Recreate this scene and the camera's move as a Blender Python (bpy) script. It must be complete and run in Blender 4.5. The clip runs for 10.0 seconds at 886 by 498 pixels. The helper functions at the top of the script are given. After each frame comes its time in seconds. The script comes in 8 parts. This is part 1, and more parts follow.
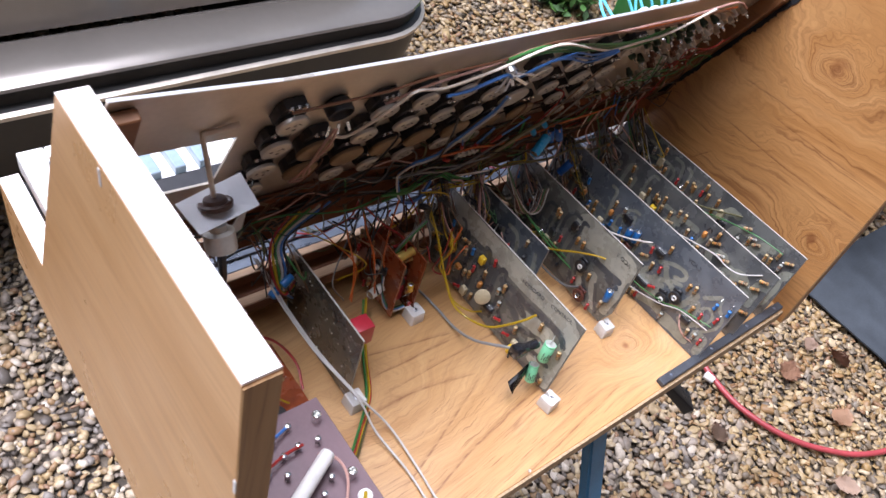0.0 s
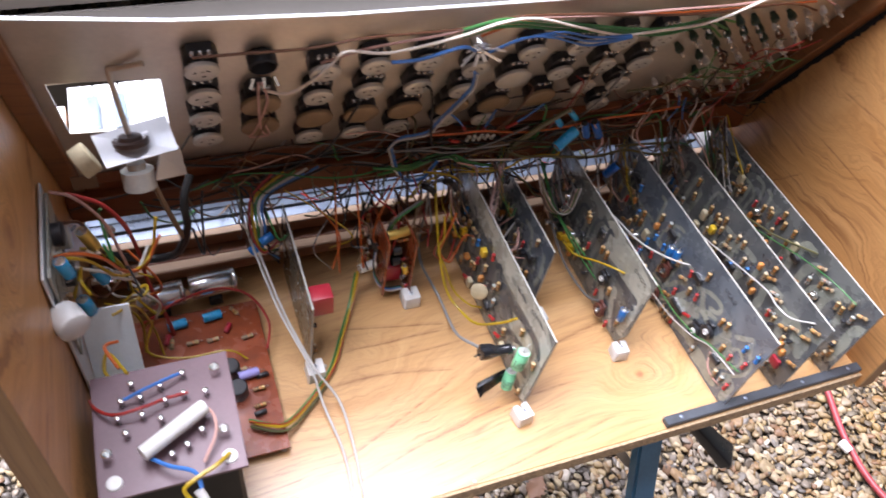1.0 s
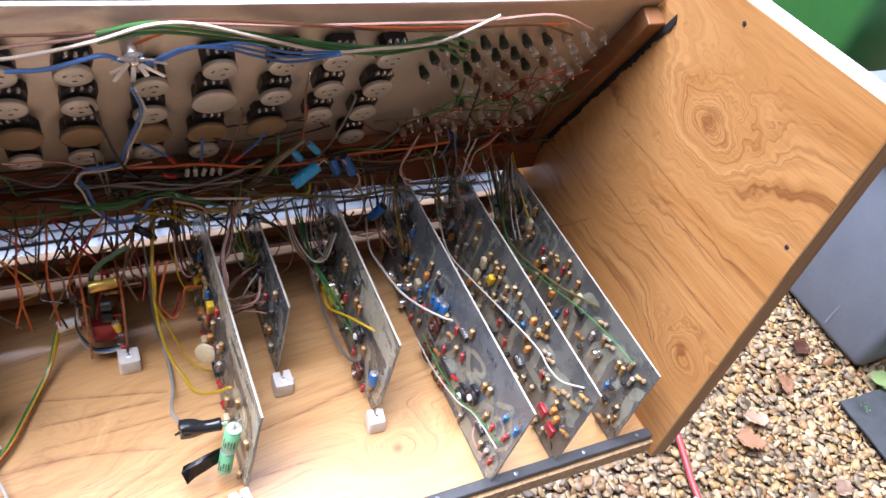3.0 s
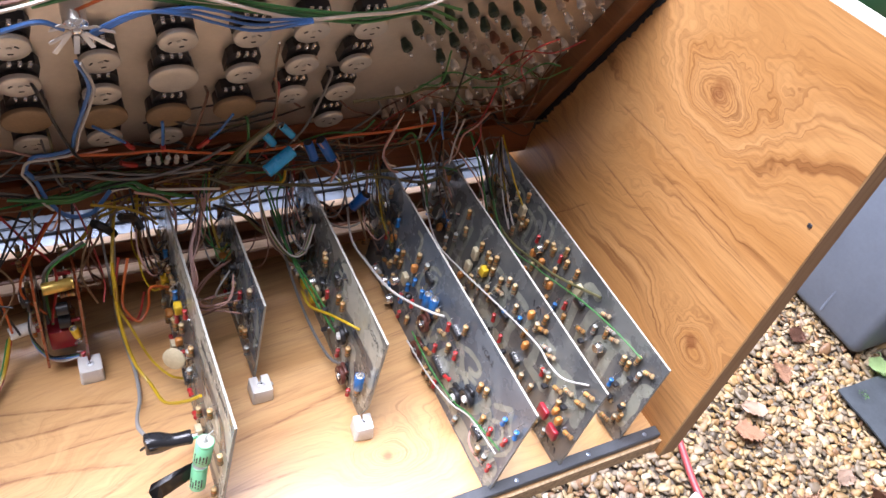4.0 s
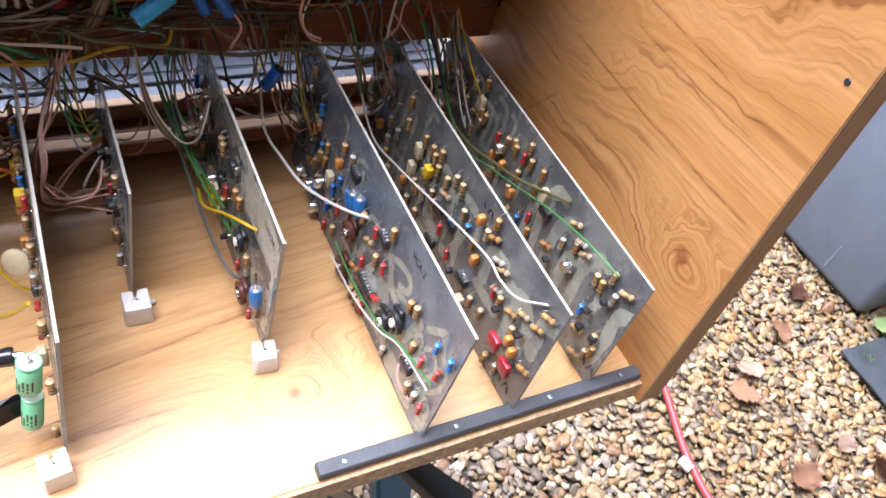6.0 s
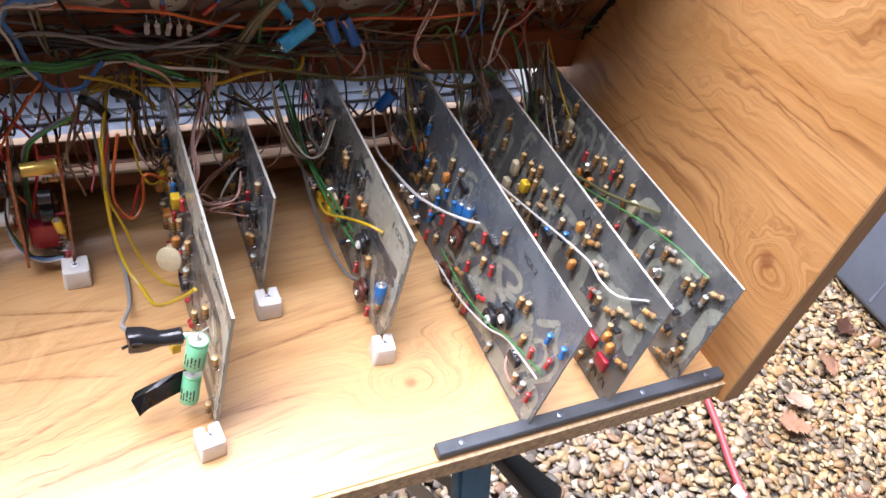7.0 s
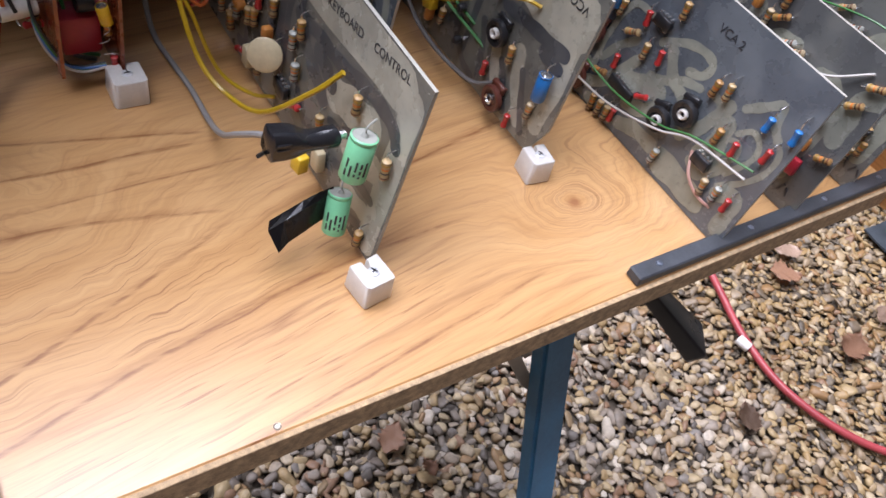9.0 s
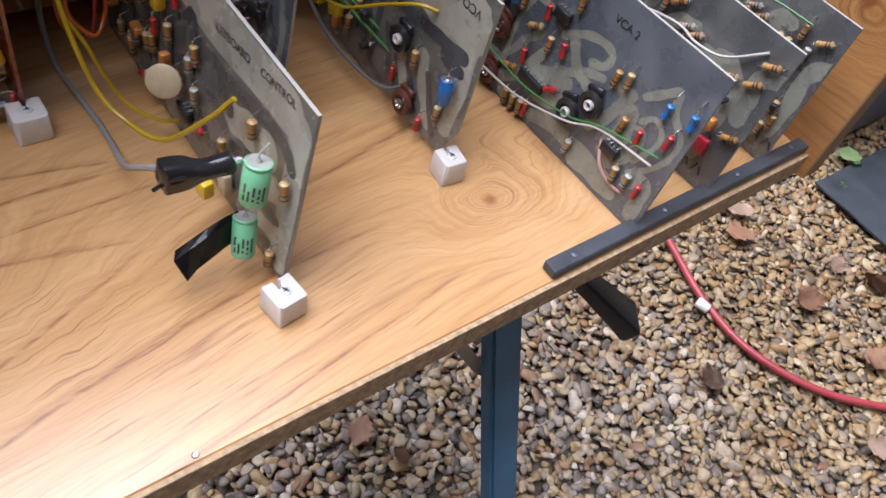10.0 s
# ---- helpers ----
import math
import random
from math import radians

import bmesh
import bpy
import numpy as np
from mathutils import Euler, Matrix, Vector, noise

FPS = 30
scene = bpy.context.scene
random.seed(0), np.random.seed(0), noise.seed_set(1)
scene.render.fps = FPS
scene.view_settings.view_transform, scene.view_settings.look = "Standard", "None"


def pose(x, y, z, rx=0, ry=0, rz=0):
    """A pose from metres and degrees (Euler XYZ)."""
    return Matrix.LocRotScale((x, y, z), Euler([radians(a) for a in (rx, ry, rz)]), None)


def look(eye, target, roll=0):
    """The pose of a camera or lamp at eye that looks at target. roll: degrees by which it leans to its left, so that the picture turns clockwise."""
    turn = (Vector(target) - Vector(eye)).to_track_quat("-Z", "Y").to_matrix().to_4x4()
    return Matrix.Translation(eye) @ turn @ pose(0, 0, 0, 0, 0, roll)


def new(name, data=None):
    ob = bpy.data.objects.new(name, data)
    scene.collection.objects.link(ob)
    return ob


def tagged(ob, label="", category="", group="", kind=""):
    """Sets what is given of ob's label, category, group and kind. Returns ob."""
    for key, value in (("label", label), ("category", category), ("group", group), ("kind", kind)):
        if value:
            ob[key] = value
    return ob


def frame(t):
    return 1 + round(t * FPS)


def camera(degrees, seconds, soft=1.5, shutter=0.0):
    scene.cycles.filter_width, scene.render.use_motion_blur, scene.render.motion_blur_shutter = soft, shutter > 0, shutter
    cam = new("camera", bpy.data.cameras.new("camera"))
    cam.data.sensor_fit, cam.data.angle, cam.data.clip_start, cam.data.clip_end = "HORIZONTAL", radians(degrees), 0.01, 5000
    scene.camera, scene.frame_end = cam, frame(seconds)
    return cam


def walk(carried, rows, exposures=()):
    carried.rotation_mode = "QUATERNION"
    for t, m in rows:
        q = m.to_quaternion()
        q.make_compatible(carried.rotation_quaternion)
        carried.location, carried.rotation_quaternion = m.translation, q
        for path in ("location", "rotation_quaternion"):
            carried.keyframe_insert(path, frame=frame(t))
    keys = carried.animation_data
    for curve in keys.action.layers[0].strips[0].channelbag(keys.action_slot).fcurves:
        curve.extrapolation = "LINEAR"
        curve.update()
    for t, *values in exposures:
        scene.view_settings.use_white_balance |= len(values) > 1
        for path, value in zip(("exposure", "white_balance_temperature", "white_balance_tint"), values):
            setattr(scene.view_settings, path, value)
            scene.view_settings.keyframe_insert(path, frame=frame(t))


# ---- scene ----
import collections

cam = camera(59.6, 10.0, 1.5, 0.3)
PATH = [
    (0, (-0.547, -0.132, 0.596), (0.531, 0.783, -0.818), 17.9),
    (0.5, (-0.467, -0.152, 0.587), (0.454, 0.826, -0.894), 14.6),
    (1, (-0.361, -0.217, 0.594), (0.238, 0.957, -0.911), 10.2),
    (1.5, (-0.329, -0.248, 0.594), (0.303, 0.897, -0.919), 11.4),
    (2, (-0.302, -0.244, 0.587), (0.49, 0.854, -0.885), 13.5),
    (2.5, (-0.228, -0.235, 0.588), (0.518, 0.933, -0.854), 13.7),
    (2.7, (-0.205, -0.225, 0.574), (0.58, 0.966, -0.828), 14.8),
    (4, (-0.171, -0.184, 0.509), (0.669, 0.982, -0.883), 15.2),
    (4.5, (-0.135, -0.181, 0.502), (0.645, 0.936, -0.962), 13.5),
    (5, (-0.054, -0.127, 0.396), (0.567, 0.801, -1.263), 13.6),
    (6.3, (-0.115, -0.181, 0.401), (0.739, 0.981, -0.984), 17.3),
    (6.5, (-0.133, -0.188, 0.412), (0.628, 1.02, -0.988), 14.3),
    (7, (-0.16, -0.189, 0.403), (0.634, 1.024, -0.975), 14.9),
    (7.5, (-0.167, -0.182, 0.325), (0.503, 0.962, -1.172), 10.6),
    (8, (-0.225, -0.158, 0.28), (0.493, 0.936, -1.232), 11.4),
    (8.5, (-0.248, -0.121, 0.268), (0.617, 0.883, -1.23), 16.8),
    (9, (-0.251, -0.109, 0.266), (0.715, 0.811, -1.224), 20.4),
    (9.5, (-0.259, -0.118, 0.28), (0.8, 0.755, -1.175), 20.6),
    (10, (-0.226, -0.117, 0.285), (0.772, 0.729, -1.228), 18.2),
]
EXPOSURE = [(0, 1.62), (0.5, 1.74), (1, 2.04), (1.5, 2.12), (2.5, 2.14), (4.0, 2.33), (4.5, 2.36), (6.5, 2.29), (7.5, 2.24), (8.0, 1.80), (8.5, 1.41), (9, 1.40), (9.5, 1.31), (10, 1.27)]
walk(cam, [(t, look(eye, target, roll)) for t, eye, target, roll in PATH], EXPOSURE)

# ---- world, sun, exposure ----
world = bpy.data.worlds.new("overcast_sky")
scene.world = world
world.use_nodes = True
wn = world.node_tree
sky = wn.nodes.new("ShaderNodeTexSky")
sky.sky_type = "NISHITA"
sky.sun_disc = False
sky.sun_elevation, sky.sun_rotation = radians(69.3), radians(-45)
sky.air_density, sky.dust_density, sky.ozone_density = 1.0, 3.0, 1.0
soft_sky = wn.nodes.new("ShaderNodeHueSaturation")
soft_sky.inputs["Saturation"].default_value = 0.85
wn.links.new(sky.outputs[0], soft_sky.inputs["Color"])
wn.links.new(soft_sky.outputs[0], wn.nodes["Background"].inputs[0])
wn.nodes["Background"].inputs[1].default_value = 0.036

sun_lamp = bpy.data.lights.new("sun", "SUN")
sun_lamp.energy, sun_lamp.angle, sun_lamp.color = 3.0, radians(56), (0.963, 0.976, 1.175)
sun_ob = new("sun", sun_lamp)
sun_ob.matrix_world = look((-0.54, 0.53, 2.0), (0, 0, 0))


# ---- materials ----
def nodes_of(name):
    m = bpy.data.materials.new(name)
    m.use_nodes = True
    t = m.node_tree
    return m, t, t.nodes["Principled BSDF"]


def node(t, kind, **values):
    n = t.nodes.new(kind)
    for k, v in values.items():
        n.inputs[k.replace("_", " ")].default_value = v
    return n


def mathn(t, op, a, b=None, c=None):
    n = t.nodes.new("ShaderNodeMath")
    n.operation = op
    for i, v in enumerate((a, b, c)):
        if v is None:
            continue
        if isinstance(v, (int, float)):
            n.inputs[i].default_value = v
        else:
            t.links.new(v, n.inputs[i])
    return n.outputs[0]


def ramp(t, fac, stops):
    n = t.nodes.new("ShaderNodeValToRGB")
    e = n.color_ramp.elements
    while len(e) < len(stops):
        e.new(0.5)
    for i, (p, c) in enumerate(stops):
        e[i].position = p
        e[i].color = (*c, 1) if len(c) == 3 else c
    t.links.new(fac, n.inputs[0])
    return n.outputs[0]


def mixc(t, fac, a, b, mode="MIX"):
    n = t.nodes.new("ShaderNodeMix")
    n.data_type, n.blend_type = "RGBA", mode
    for i, v in ((0, fac), (6, a), (7, b)):
        if isinstance(v, (int, float)):
            n.inputs[i].default_value = v
        elif isinstance(v, tuple):
            n.inputs[i].default_value = (*v, 1)
        else:
            t.links.new(v, n.inputs[i])
    return n.outputs[2]


def noise_at(t, vec, scale, detail=4.0, rough=0.55, stretch=None):
    if stretch:
        mp = t.nodes.new("ShaderNodeMapping")
        mp.inputs["Scale"].default_value = stretch
        t.links.new(vec, mp.inputs[0])
        vec = mp.outputs[0]
    n = node(t, "ShaderNodeTexNoise", Scale=scale, Detail=detail, Roughness=rough)
    t.links.new(vec, n.inputs["Vector"])
    return n.outputs["Fac"]


def coords(t):
    return t.nodes.new("ShaderNodeTexCoord").outputs["Object"]


def bump(t, bsdf, height, strength=0.3, dist=0.001):
    b = node(t, "ShaderNodeBump", Strength=strength, Distance=dist)
    t.links.new(height, b.inputs["Height"])
    t.links.new(b.outputs[0], bsdf.inputs["Normal"])


def plain(name, col, rough=0.5, metal=0.0, vary=0.18, scale=60.0, bumpy=0.12, spec=0.5):
    """A surface of one colour with blotches, fine grain and a little relief."""
    m, t, b = nodes_of(name)
    c = coords(t)
    n1 = noise_at(t, c, scale, 5)
    n2 = noise_at(t, c, scale * 9, 3)
    f = mathn(t, "ADD", mathn(t, "MULTIPLY", n1, 0.7), mathn(t, "MULTIPLY", n2, 0.3))
    lo = tuple(max(0.0, v * (1 - vary)) for v in col)
    hi = tuple(min(1.0, v * (1 + vary)) for v in col)
    t.links.new(ramp(t, f, [(0.3, lo), (0.7, hi)]), b.inputs["Base Color"])
    t.links.new(mathn(t, "ADD", mathn(t, "MULTIPLY", n1, 0.2), rough - 0.1), b.inputs["Roughness"])
    b.inputs["Metallic"].default_value = metal
    b.inputs["Specular IOR Level"].default_value = spec
    bump(t, b, f, bumpy, 0.0006)
    return m


def random_tint(name, cols, rough=0.5, metal=0.0, island=False, spec=0.5):
    """A family of colours, one for each object (or each joined piece)."""
    m, t, b = nodes_of(name)
    if island:
        r = t.nodes.new("ShaderNodeNewGeometry").outputs["Random Per Island"]
    else:
        r = t.nodes.new("ShaderNodeObjectInfo").outputs["Random"]
    n = len(cols)
    base = ramp(t, r, [(i / n, c) for i, c in enumerate(cols)])
    base.node.color_ramp.interpolation = "CONSTANT"
    ns = noise_at(t, coords(t), 140 if island else 300, 4)
    t.links.new(mixc(t, 1.0, base, ramp(t, ns, [(0.25, (0.62, 0.62, 0.62)), (0.75, (1.0, 1.0, 1.0))]), "MULTIPLY"), b.inputs["Base Color"])
    b.inputs["Roughness"].default_value = rough
    b.inputs["Metallic"].default_value = metal
    b.inputs["Specular IOR Level"].default_value = spec
    bump(t, b, ns, 0.25, 0.001)
    return m


def teak(name, plane, knots, lines=1.0, lean=0.0, light=(0.60, 0.35, 0.165), dark=(0.20, 0.075, 0.025), rough=0.3, spots=(), contrast=0.9, warp=0.06, coat=0.0, streak=0.30, gate=0.42, crisp=1.0, dashes=0.3, tone_depth=1.0, strokes=()):
    """Teak-print laminate: fibres and growth lines of uneven strength that follow a warped field and close to rings round the knots (u, v, height, spread);
    strokes are single bold growth lines (u, v, slope, bend, first u, last u, width)."""
    m, t, b = nodes_of(name)
    c = coords(t)
    sep = t.nodes.new("ShaderNodeSeparateXYZ")
    t.links.new(c, sep.inputs[0])
    u, v = sep.outputs[plane[0]], sep.outputs[plane[1]]

    def pair(a, ka, d, kd, shift=0.0):
        n = t.nodes.new("ShaderNodeCombineXYZ")
        t.links.new(mathn(t, "MULTIPLY", a, ka), n.inputs[0])
        t.links.new(mathn(t, "MULTIPLY", d, kd), n.inputs[1])
        n.inputs[2].default_value = shift
        return n.outputs[0]

    def ridge(fac, width, soft):
        d = mathn(t, "ABSOLUTE", mathn(t, "SUBTRACT", fac, 0.5))
        return ramp(t, mathn(t, "MULTIPLY", d, 10.0), [(width, (1, 1, 1)), (width + soft * 0.4, (0.35,) * 3), (width + soft, (0, 0, 0))])

    f = pair(u, 1.0, v, 1.0)
    wide = noise_at(t, f, 4.5, 2, 0.5, (0.45, 1.0, 1.0))
    mid = noise_at(t, f, 20.0, 2, 0.5, (0.3, 1.0, 1.0))
    s = mathn(t, "ADD", v, mathn(t, "MULTIPLY", u, lean))
    s = mathn(t, "ADD", s, mathn(t, "MULTIPLY", wide, warp))
    s = mathn(t, "ADD", s, mathn(t, "MULTIPLY", mid, warp * 0.2))
    near = None
    for ku, kv, high, spread in knots:
        d = t.nodes.new("ShaderNodeVectorMath")
        d.operation = "LENGTH"
        sc = t.nodes.new("ShaderNodeMapping")
        sc.inputs["Location"].default_value = (-ku * 0.66, -kv, 0)
        sc.inputs["Scale"].default_value = (0.66, 1, 1)
        t.links.new(f, sc.inputs[0])
        t.links.new(sc.outputs[0], d.inputs[0])
        wob = mathn(t, "MULTIPLY", mathn(t, "SUBTRACT", noise_at(t, f, 34.0, 2.5, 0.55), 0.5), 0.9)
        q = mathn(t, "ADD", mathn(t, "DIVIDE", d.outputs["Value"], spread), wob)
        g = mathn(t, "POWER", 2.718, mathn(t, "MULTIPLY", mathn(t, "MULTIPLY", q, q), -1.0))
        s = mathn(t, "ADD", s, mathn(t, "MULTIPLY", g, high))
        if high > 0.055:
            near = g if near is None else mathn(t, "MAXIMUM", near, g)
    tone = noise_at(t, pair(u, 2.6, s, 24.0 * lines), 1.0, 3, 0.5)
    patch = ramp(t, noise_at(t, pair(u, 5.0, s, 15.0, 4.0), 1.0, 3, 0.6), [(gate, (0.0,) * 3), (gate + 0.18, (1.0,) * 3)])
    bold = mathn(t, "MULTIPLY", ridge(noise_at(t, pair(u, 2.2, s, 30.0 * lines, 8.0), 1.0, 3.0, 0.5), 0.05 * crisp, 0.42 * crisp), patch)
    thin = ridge(noise_at(t, pair(u, 5.5, s, 95.0 * lines, 2.0), 1.0, 3, 0.6), 0.05, 0.7 * crisp)
    weak = ramp(t, noise_at(t, pair(u, 7.0, s, 24.0, 6.0), 1.0, 2), [(0.46, (0.0,) * 3), (0.66, (0.6,) * 3)])
    if near is not None:
        weak = mathn(t, "MAXIMUM", weak, mathn(t, "MULTIPLY", near, 0.95))
    line = mathn(t, "MAXIMUM", bold, mathn(t, "MULTIPLY", thin, weak))
    hair = ramp(t, noise_at(t, pair(u, 18.0, s, 640.0), 1.0, 4, 0.7), [(0.50, (0, 0, 0)), (0.72, (1, 1, 1))])
    fibre = ramp(t, noise_at(t, pair(u, 6.0, s, 180.0, 3.0), 1.0, 4, 0.65), [(0.46, (0, 0, 0)), (0.70, (1, 1, 1))])
    pores = noise_at(t, f, 420.0, 2, 0.6, (0.035, 1.0, 1.0))
    base = ramp(t, tone, [(0.26, tuple(x * (1 - (1 - y) * tone_depth) for x, y in zip(light, (0.74, 0.64, 0.50)))), (0.44, tuple(x * (1 - (1 - y) * tone_depth) for x, y in zip(light, (0.94, 0.90, 0.84)))), (0.58, light), (0.78, tuple(min(1, x * y) for x, y in zip(light, (1.12, 1.17, 1.26))))])
    base = mixc(t, mathn(t, "MULTIPLY", fibre, streak * 0.7), base, tuple(x * y for x, y in zip(light, (0.62, 0.48, 0.34))))
    base = mixc(t, mathn(t, "MULTIPLY", hair, streak * 0.6), base, dark)
    base = mixc(t, mathn(t, "MULTIPLY", mathn(t, "MULTIPLY", line, mathn(t, "ADD", mathn(t, "MULTIPLY", hair, 0.45), 0.62)), contrast), base, dark)
    if strokes:
        ragged = mathn(t, "MULTIPLY", mathn(t, "SUBTRACT", noise_at(t, f, 70.0, 4, 0.6, (0.35, 1.0, 1.0)), 0.5), 0.0042)
        broken = ramp(t, noise_at(t, pair(u, 60.0, v, 260.0, 9.0), 1.0, 3, 0.6), [(0.36, (0.25,) * 3), (0.58, (1.0,) * 3)])
    for su, sv, slope, bend, first, last, width in strokes:
        x = mathn(t, "SUBTRACT", u, su)
        course = mathn(t, "ADD", mathn(t, "MULTIPLY", mathn(t, "ADD", mathn(t, "MULTIPLY", x, bend), slope), x), sv)
        e = mathn(t, "SUBTRACT", mathn(t, "ADD", v, ragged), course)
        core = ramp(t, mathn(t, "ADD", mathn(t, "DIVIDE", e, width * 8.0), 0.5), [(0.34, (0, 0, 0)), (0.46, (0.8,) * 3), (0.54, (1, 1, 1)), (0.62, (0.36,) * 3), (1.0, (0, 0, 0))])
        ends = ramp(t, mathn(t, "DIVIDE", mathn(t, "SUBTRACT", u, first), last - first), [(0.0, (0, 0, 0)), (0.12, (1, 1, 1)), (0.90, (1, 1, 1)), (1.0, (0, 0, 0))])
        base = mixc(t, mathn(t, "MULTIPLY", mathn(t, "MULTIPLY", core, ends), mathn(t, "MULTIPLY", broken, 0.82)), base, dark)
    spread = ramp(t, noise_at(t, f, 9.0, 2, 0.5, (0.6, 1.0, 1.0)), [(0.44, (0, 0, 0)), (0.60, (1, 1, 1))])
    dash = ramp(t, noise_at(t, pair(u, 26.0, s, 520.0, 5.0), 1.0, 2, 0.5), [(0.60, (0, 0, 0)), (0.68, (1, 1, 1))])
    base = mixc(t, mathn(t, "MULTIPLY", mathn(t, "MULTIPLY", dash, spread), dashes), base, dark)
    base = mixc(t, mathn(t, "MULTIPLY", ramp(t, pores, [(0.5, (0, 0, 0)), (0.72, (1, 1, 1))]), 0.16), base, dark)
    for ku, kv, size in spots:
        d = t.nodes.new("ShaderNodeVectorMath")
        d.operation = "DISTANCE"
        t.links.new(f, d.inputs[0])
        d.inputs[1].default_value = (ku, kv, 0)
        q = mathn(t, "ADD", mathn(t, "DIVIDE", d.outputs["Value"], size), mathn(t, "MULTIPLY", mathn(t, "SUBTRACT", noise_at(t, f, 60.0, 3, 0.6), 0.5), 2.2))
        base = mixc(t, ramp(t, q, [(0.30, (0.75,) * 3), (1.1, (0.0,) * 3)]), base, (0.25, 0.085, 0.03))
    t.links.new(base, b.inputs["Base Color"])
    t.links.new(mathn(t, "ADD", mathn(t, "MULTIPLY", noise_at(t, c, 14, 4), 0.2), rough - 0.1), b.inputs["Roughness"])
    b.inputs["Specular IOR Level"].default_value = 0.5
    b.inputs["Coat Weight"].default_value = coat
    b.inputs["Coat Roughness"].default_value = 0.30
    b.inputs["Coat IOR"].default_value = 1.7
    bump(t, b, pores, 0.06, 0.0004)
    return m


def circuit(name, tone, trace, cover=0.5, scale=26.0):
    """Fibreglass board: resin with a faint weave, cloudy where copper lies behind it, stained by flux."""
    m, t, b = nodes_of(name)
    c = coords(t)
    cloud = ramp(t, noise_at(t, c, scale, 2.5, 0.5), [(cover - 0.05, (0, 0, 0)), (cover + 0.07, (0.8,) * 3)])
    base = mixc(t, cloud, tone, trace)
    dirt = noise_at(t, c, 45.0, 5, 0.6)
    base = mixc(t, 1.0, base, ramp(t, dirt, [(0.3, (0.70,) * 3), (0.62, (1.0,) * 3)]), "MULTIPLY")
    speck = ramp(t, noise_at(t, c, 330.0, 3, 0.7), [(0.60, (1, 1, 1)), (0.74, (0.66,) * 3)])
    base = mixc(t, 1.0, base, speck, "MULTIPLY")
    t.links.new(base, b.inputs["Base Color"])
    t.links.new(mathn(t, "ADD", mathn(t, "MULTIPLY", dirt, 0.3), 0.12), b.inputs["Roughness"])
    b.inputs["Specular IOR Level"].default_value = 0.9
    bump(t, b, noise_at(t, c, 900, 2), 0.06, 0.0004)
    return m


WOOD_BASE = teak("teak_laminate_base", (0, 1), [(0.004, 0.058, 0.050, 0.012), (0.012, 0.055, 0.060, 0.028), (-0.25, 0.115, 0.045, 0.045), (0.13, 0.03, 0.02, 0.035)], 1.0, -0.15, (0.592, 0.355, 0.157), (0.20, 0.070, 0.023), rough=0.32, spots=[(0.004, 0.058, 0.005)], coat=0.50, contrast=0.72, streak=0.46, gate=0.46, warp=0.020, crisp=0.62, dashes=0.65, tone_depth=1.0, strokes=[(-0.25, 0.1205, 0.0, -1.6, -0.30, -0.160, 0.0012), (-0.252, 0.062, 0.42, 0.3, -0.29, -0.158, 0.0012), (-0.244, 0.038, 0.30, -0.75, -0.30, -0.050, 0.0012), (-0.138, 0.010, 0.16, 0.0, -0.27, -0.03, 0.0009), (-0.20, 0.152, 0.0, 0.0, -0.26, -0.14, 0.0012), (-0.206, 0.168, -0.18, 0.0, -0.26, -0.15, 0.0010), (-0.043, 0.114, 0.20, 0.0, -0.11, 0.02, 0.0011), (-0.15, 0.136, 0.04, 0.0, -0.26, -0.08, 0.0007)])
WOOD_SIDE = teak("teak_laminate_side", (1, 2), [(0.107, 0.260, 0.085, 0.015), (0.108, 0.256, 0.085, 0.042), (0.017, 0.090, 0.06, 0.012), (0.024, 0.088, 0.060, 0.026), (0.20, 0.15, 0.05, 0.05)], 1.0, 0.0, (0.62, 0.325, 0.122), (0.20, 0.066, 0.020), rough=0.38, spots=[(0.106, 0.262, 0.010), (0.026, 0.096, 0.008)], contrast=0.98, streak=0.52, warp=0.032, gate=0.43, crisp=0.78, tone_depth=1.15, strokes=[(0.09, 0.1435, 0.0, 0.35, -0.01, 0.19, 0.0008), (0.081, 0.182, 0.0, 0.6, 0.02, 0.14, 0.0007), (0.12, 0.200, 0.0, -0.6, 0.05, 0.19, 0.0007), (0.22, 0.121, 0.0, -2.0, 0.178, 0.29, 0.0009), (0.176, 0.100, -1.3, 0.0, 0.172, 0.215, 0.0011)])
WOOD_OUT = teak("pale_laminate_outside", (1, 2), [], 0.7, 0.03, (0.62, 0.375, 0.18), (0.36, 0.18, 0.075), contrast=0.5, streak=0.6)
WOOD_DARK = teak("brown_stained_batten", (0, 2), [], 1.5, 0.1, (0.17, 0.058, 0.020), (0.07, 0.022, 0.008), 0.5)
WOOD_BATTEN = teak("red_brown_batten", (0, 2), [], 1.5, 0.1, (0.24, 0.105, 0.042), (0.11, 0.042, 0.017), 0.45)
WOOD_RAIL = teak("red_brown_rail", (0, 2), [], 1.5, 0.1, (0.20, 0.062, 0.020), (0.09, 0.027, 0.009), 0.45)
WOOD_RAW = teak("raw_pine_edge", (0, 1), [], 2.0, 0.0, (0.58, 0.41, 0.28), (0.38, 0.24, 0.14), 0.6)
WOOD_END = teak("brown_edge_veneer", (2, 0), [], 4.0, 0.0, (0.35, 0.20, 0.085), (0.14, 0.07, 0.03), 0.55)
CHIP = plain("chipboard_edge", (0.42, 0.295, 0.17), 0.8, 0.0, 0.55, 260, 0.5)
# pale wood edging, whitened in colour where light blows it out
LIT_EDGE = plain("lit_edge_strip", (0.80, 0.73, 0.70), 0.5, vary=0.06)
ALU = plain("brushed_aluminium", (0.64, 0.575, 0.49), 0.40, 0.7, 0.12, 30, 0.1)
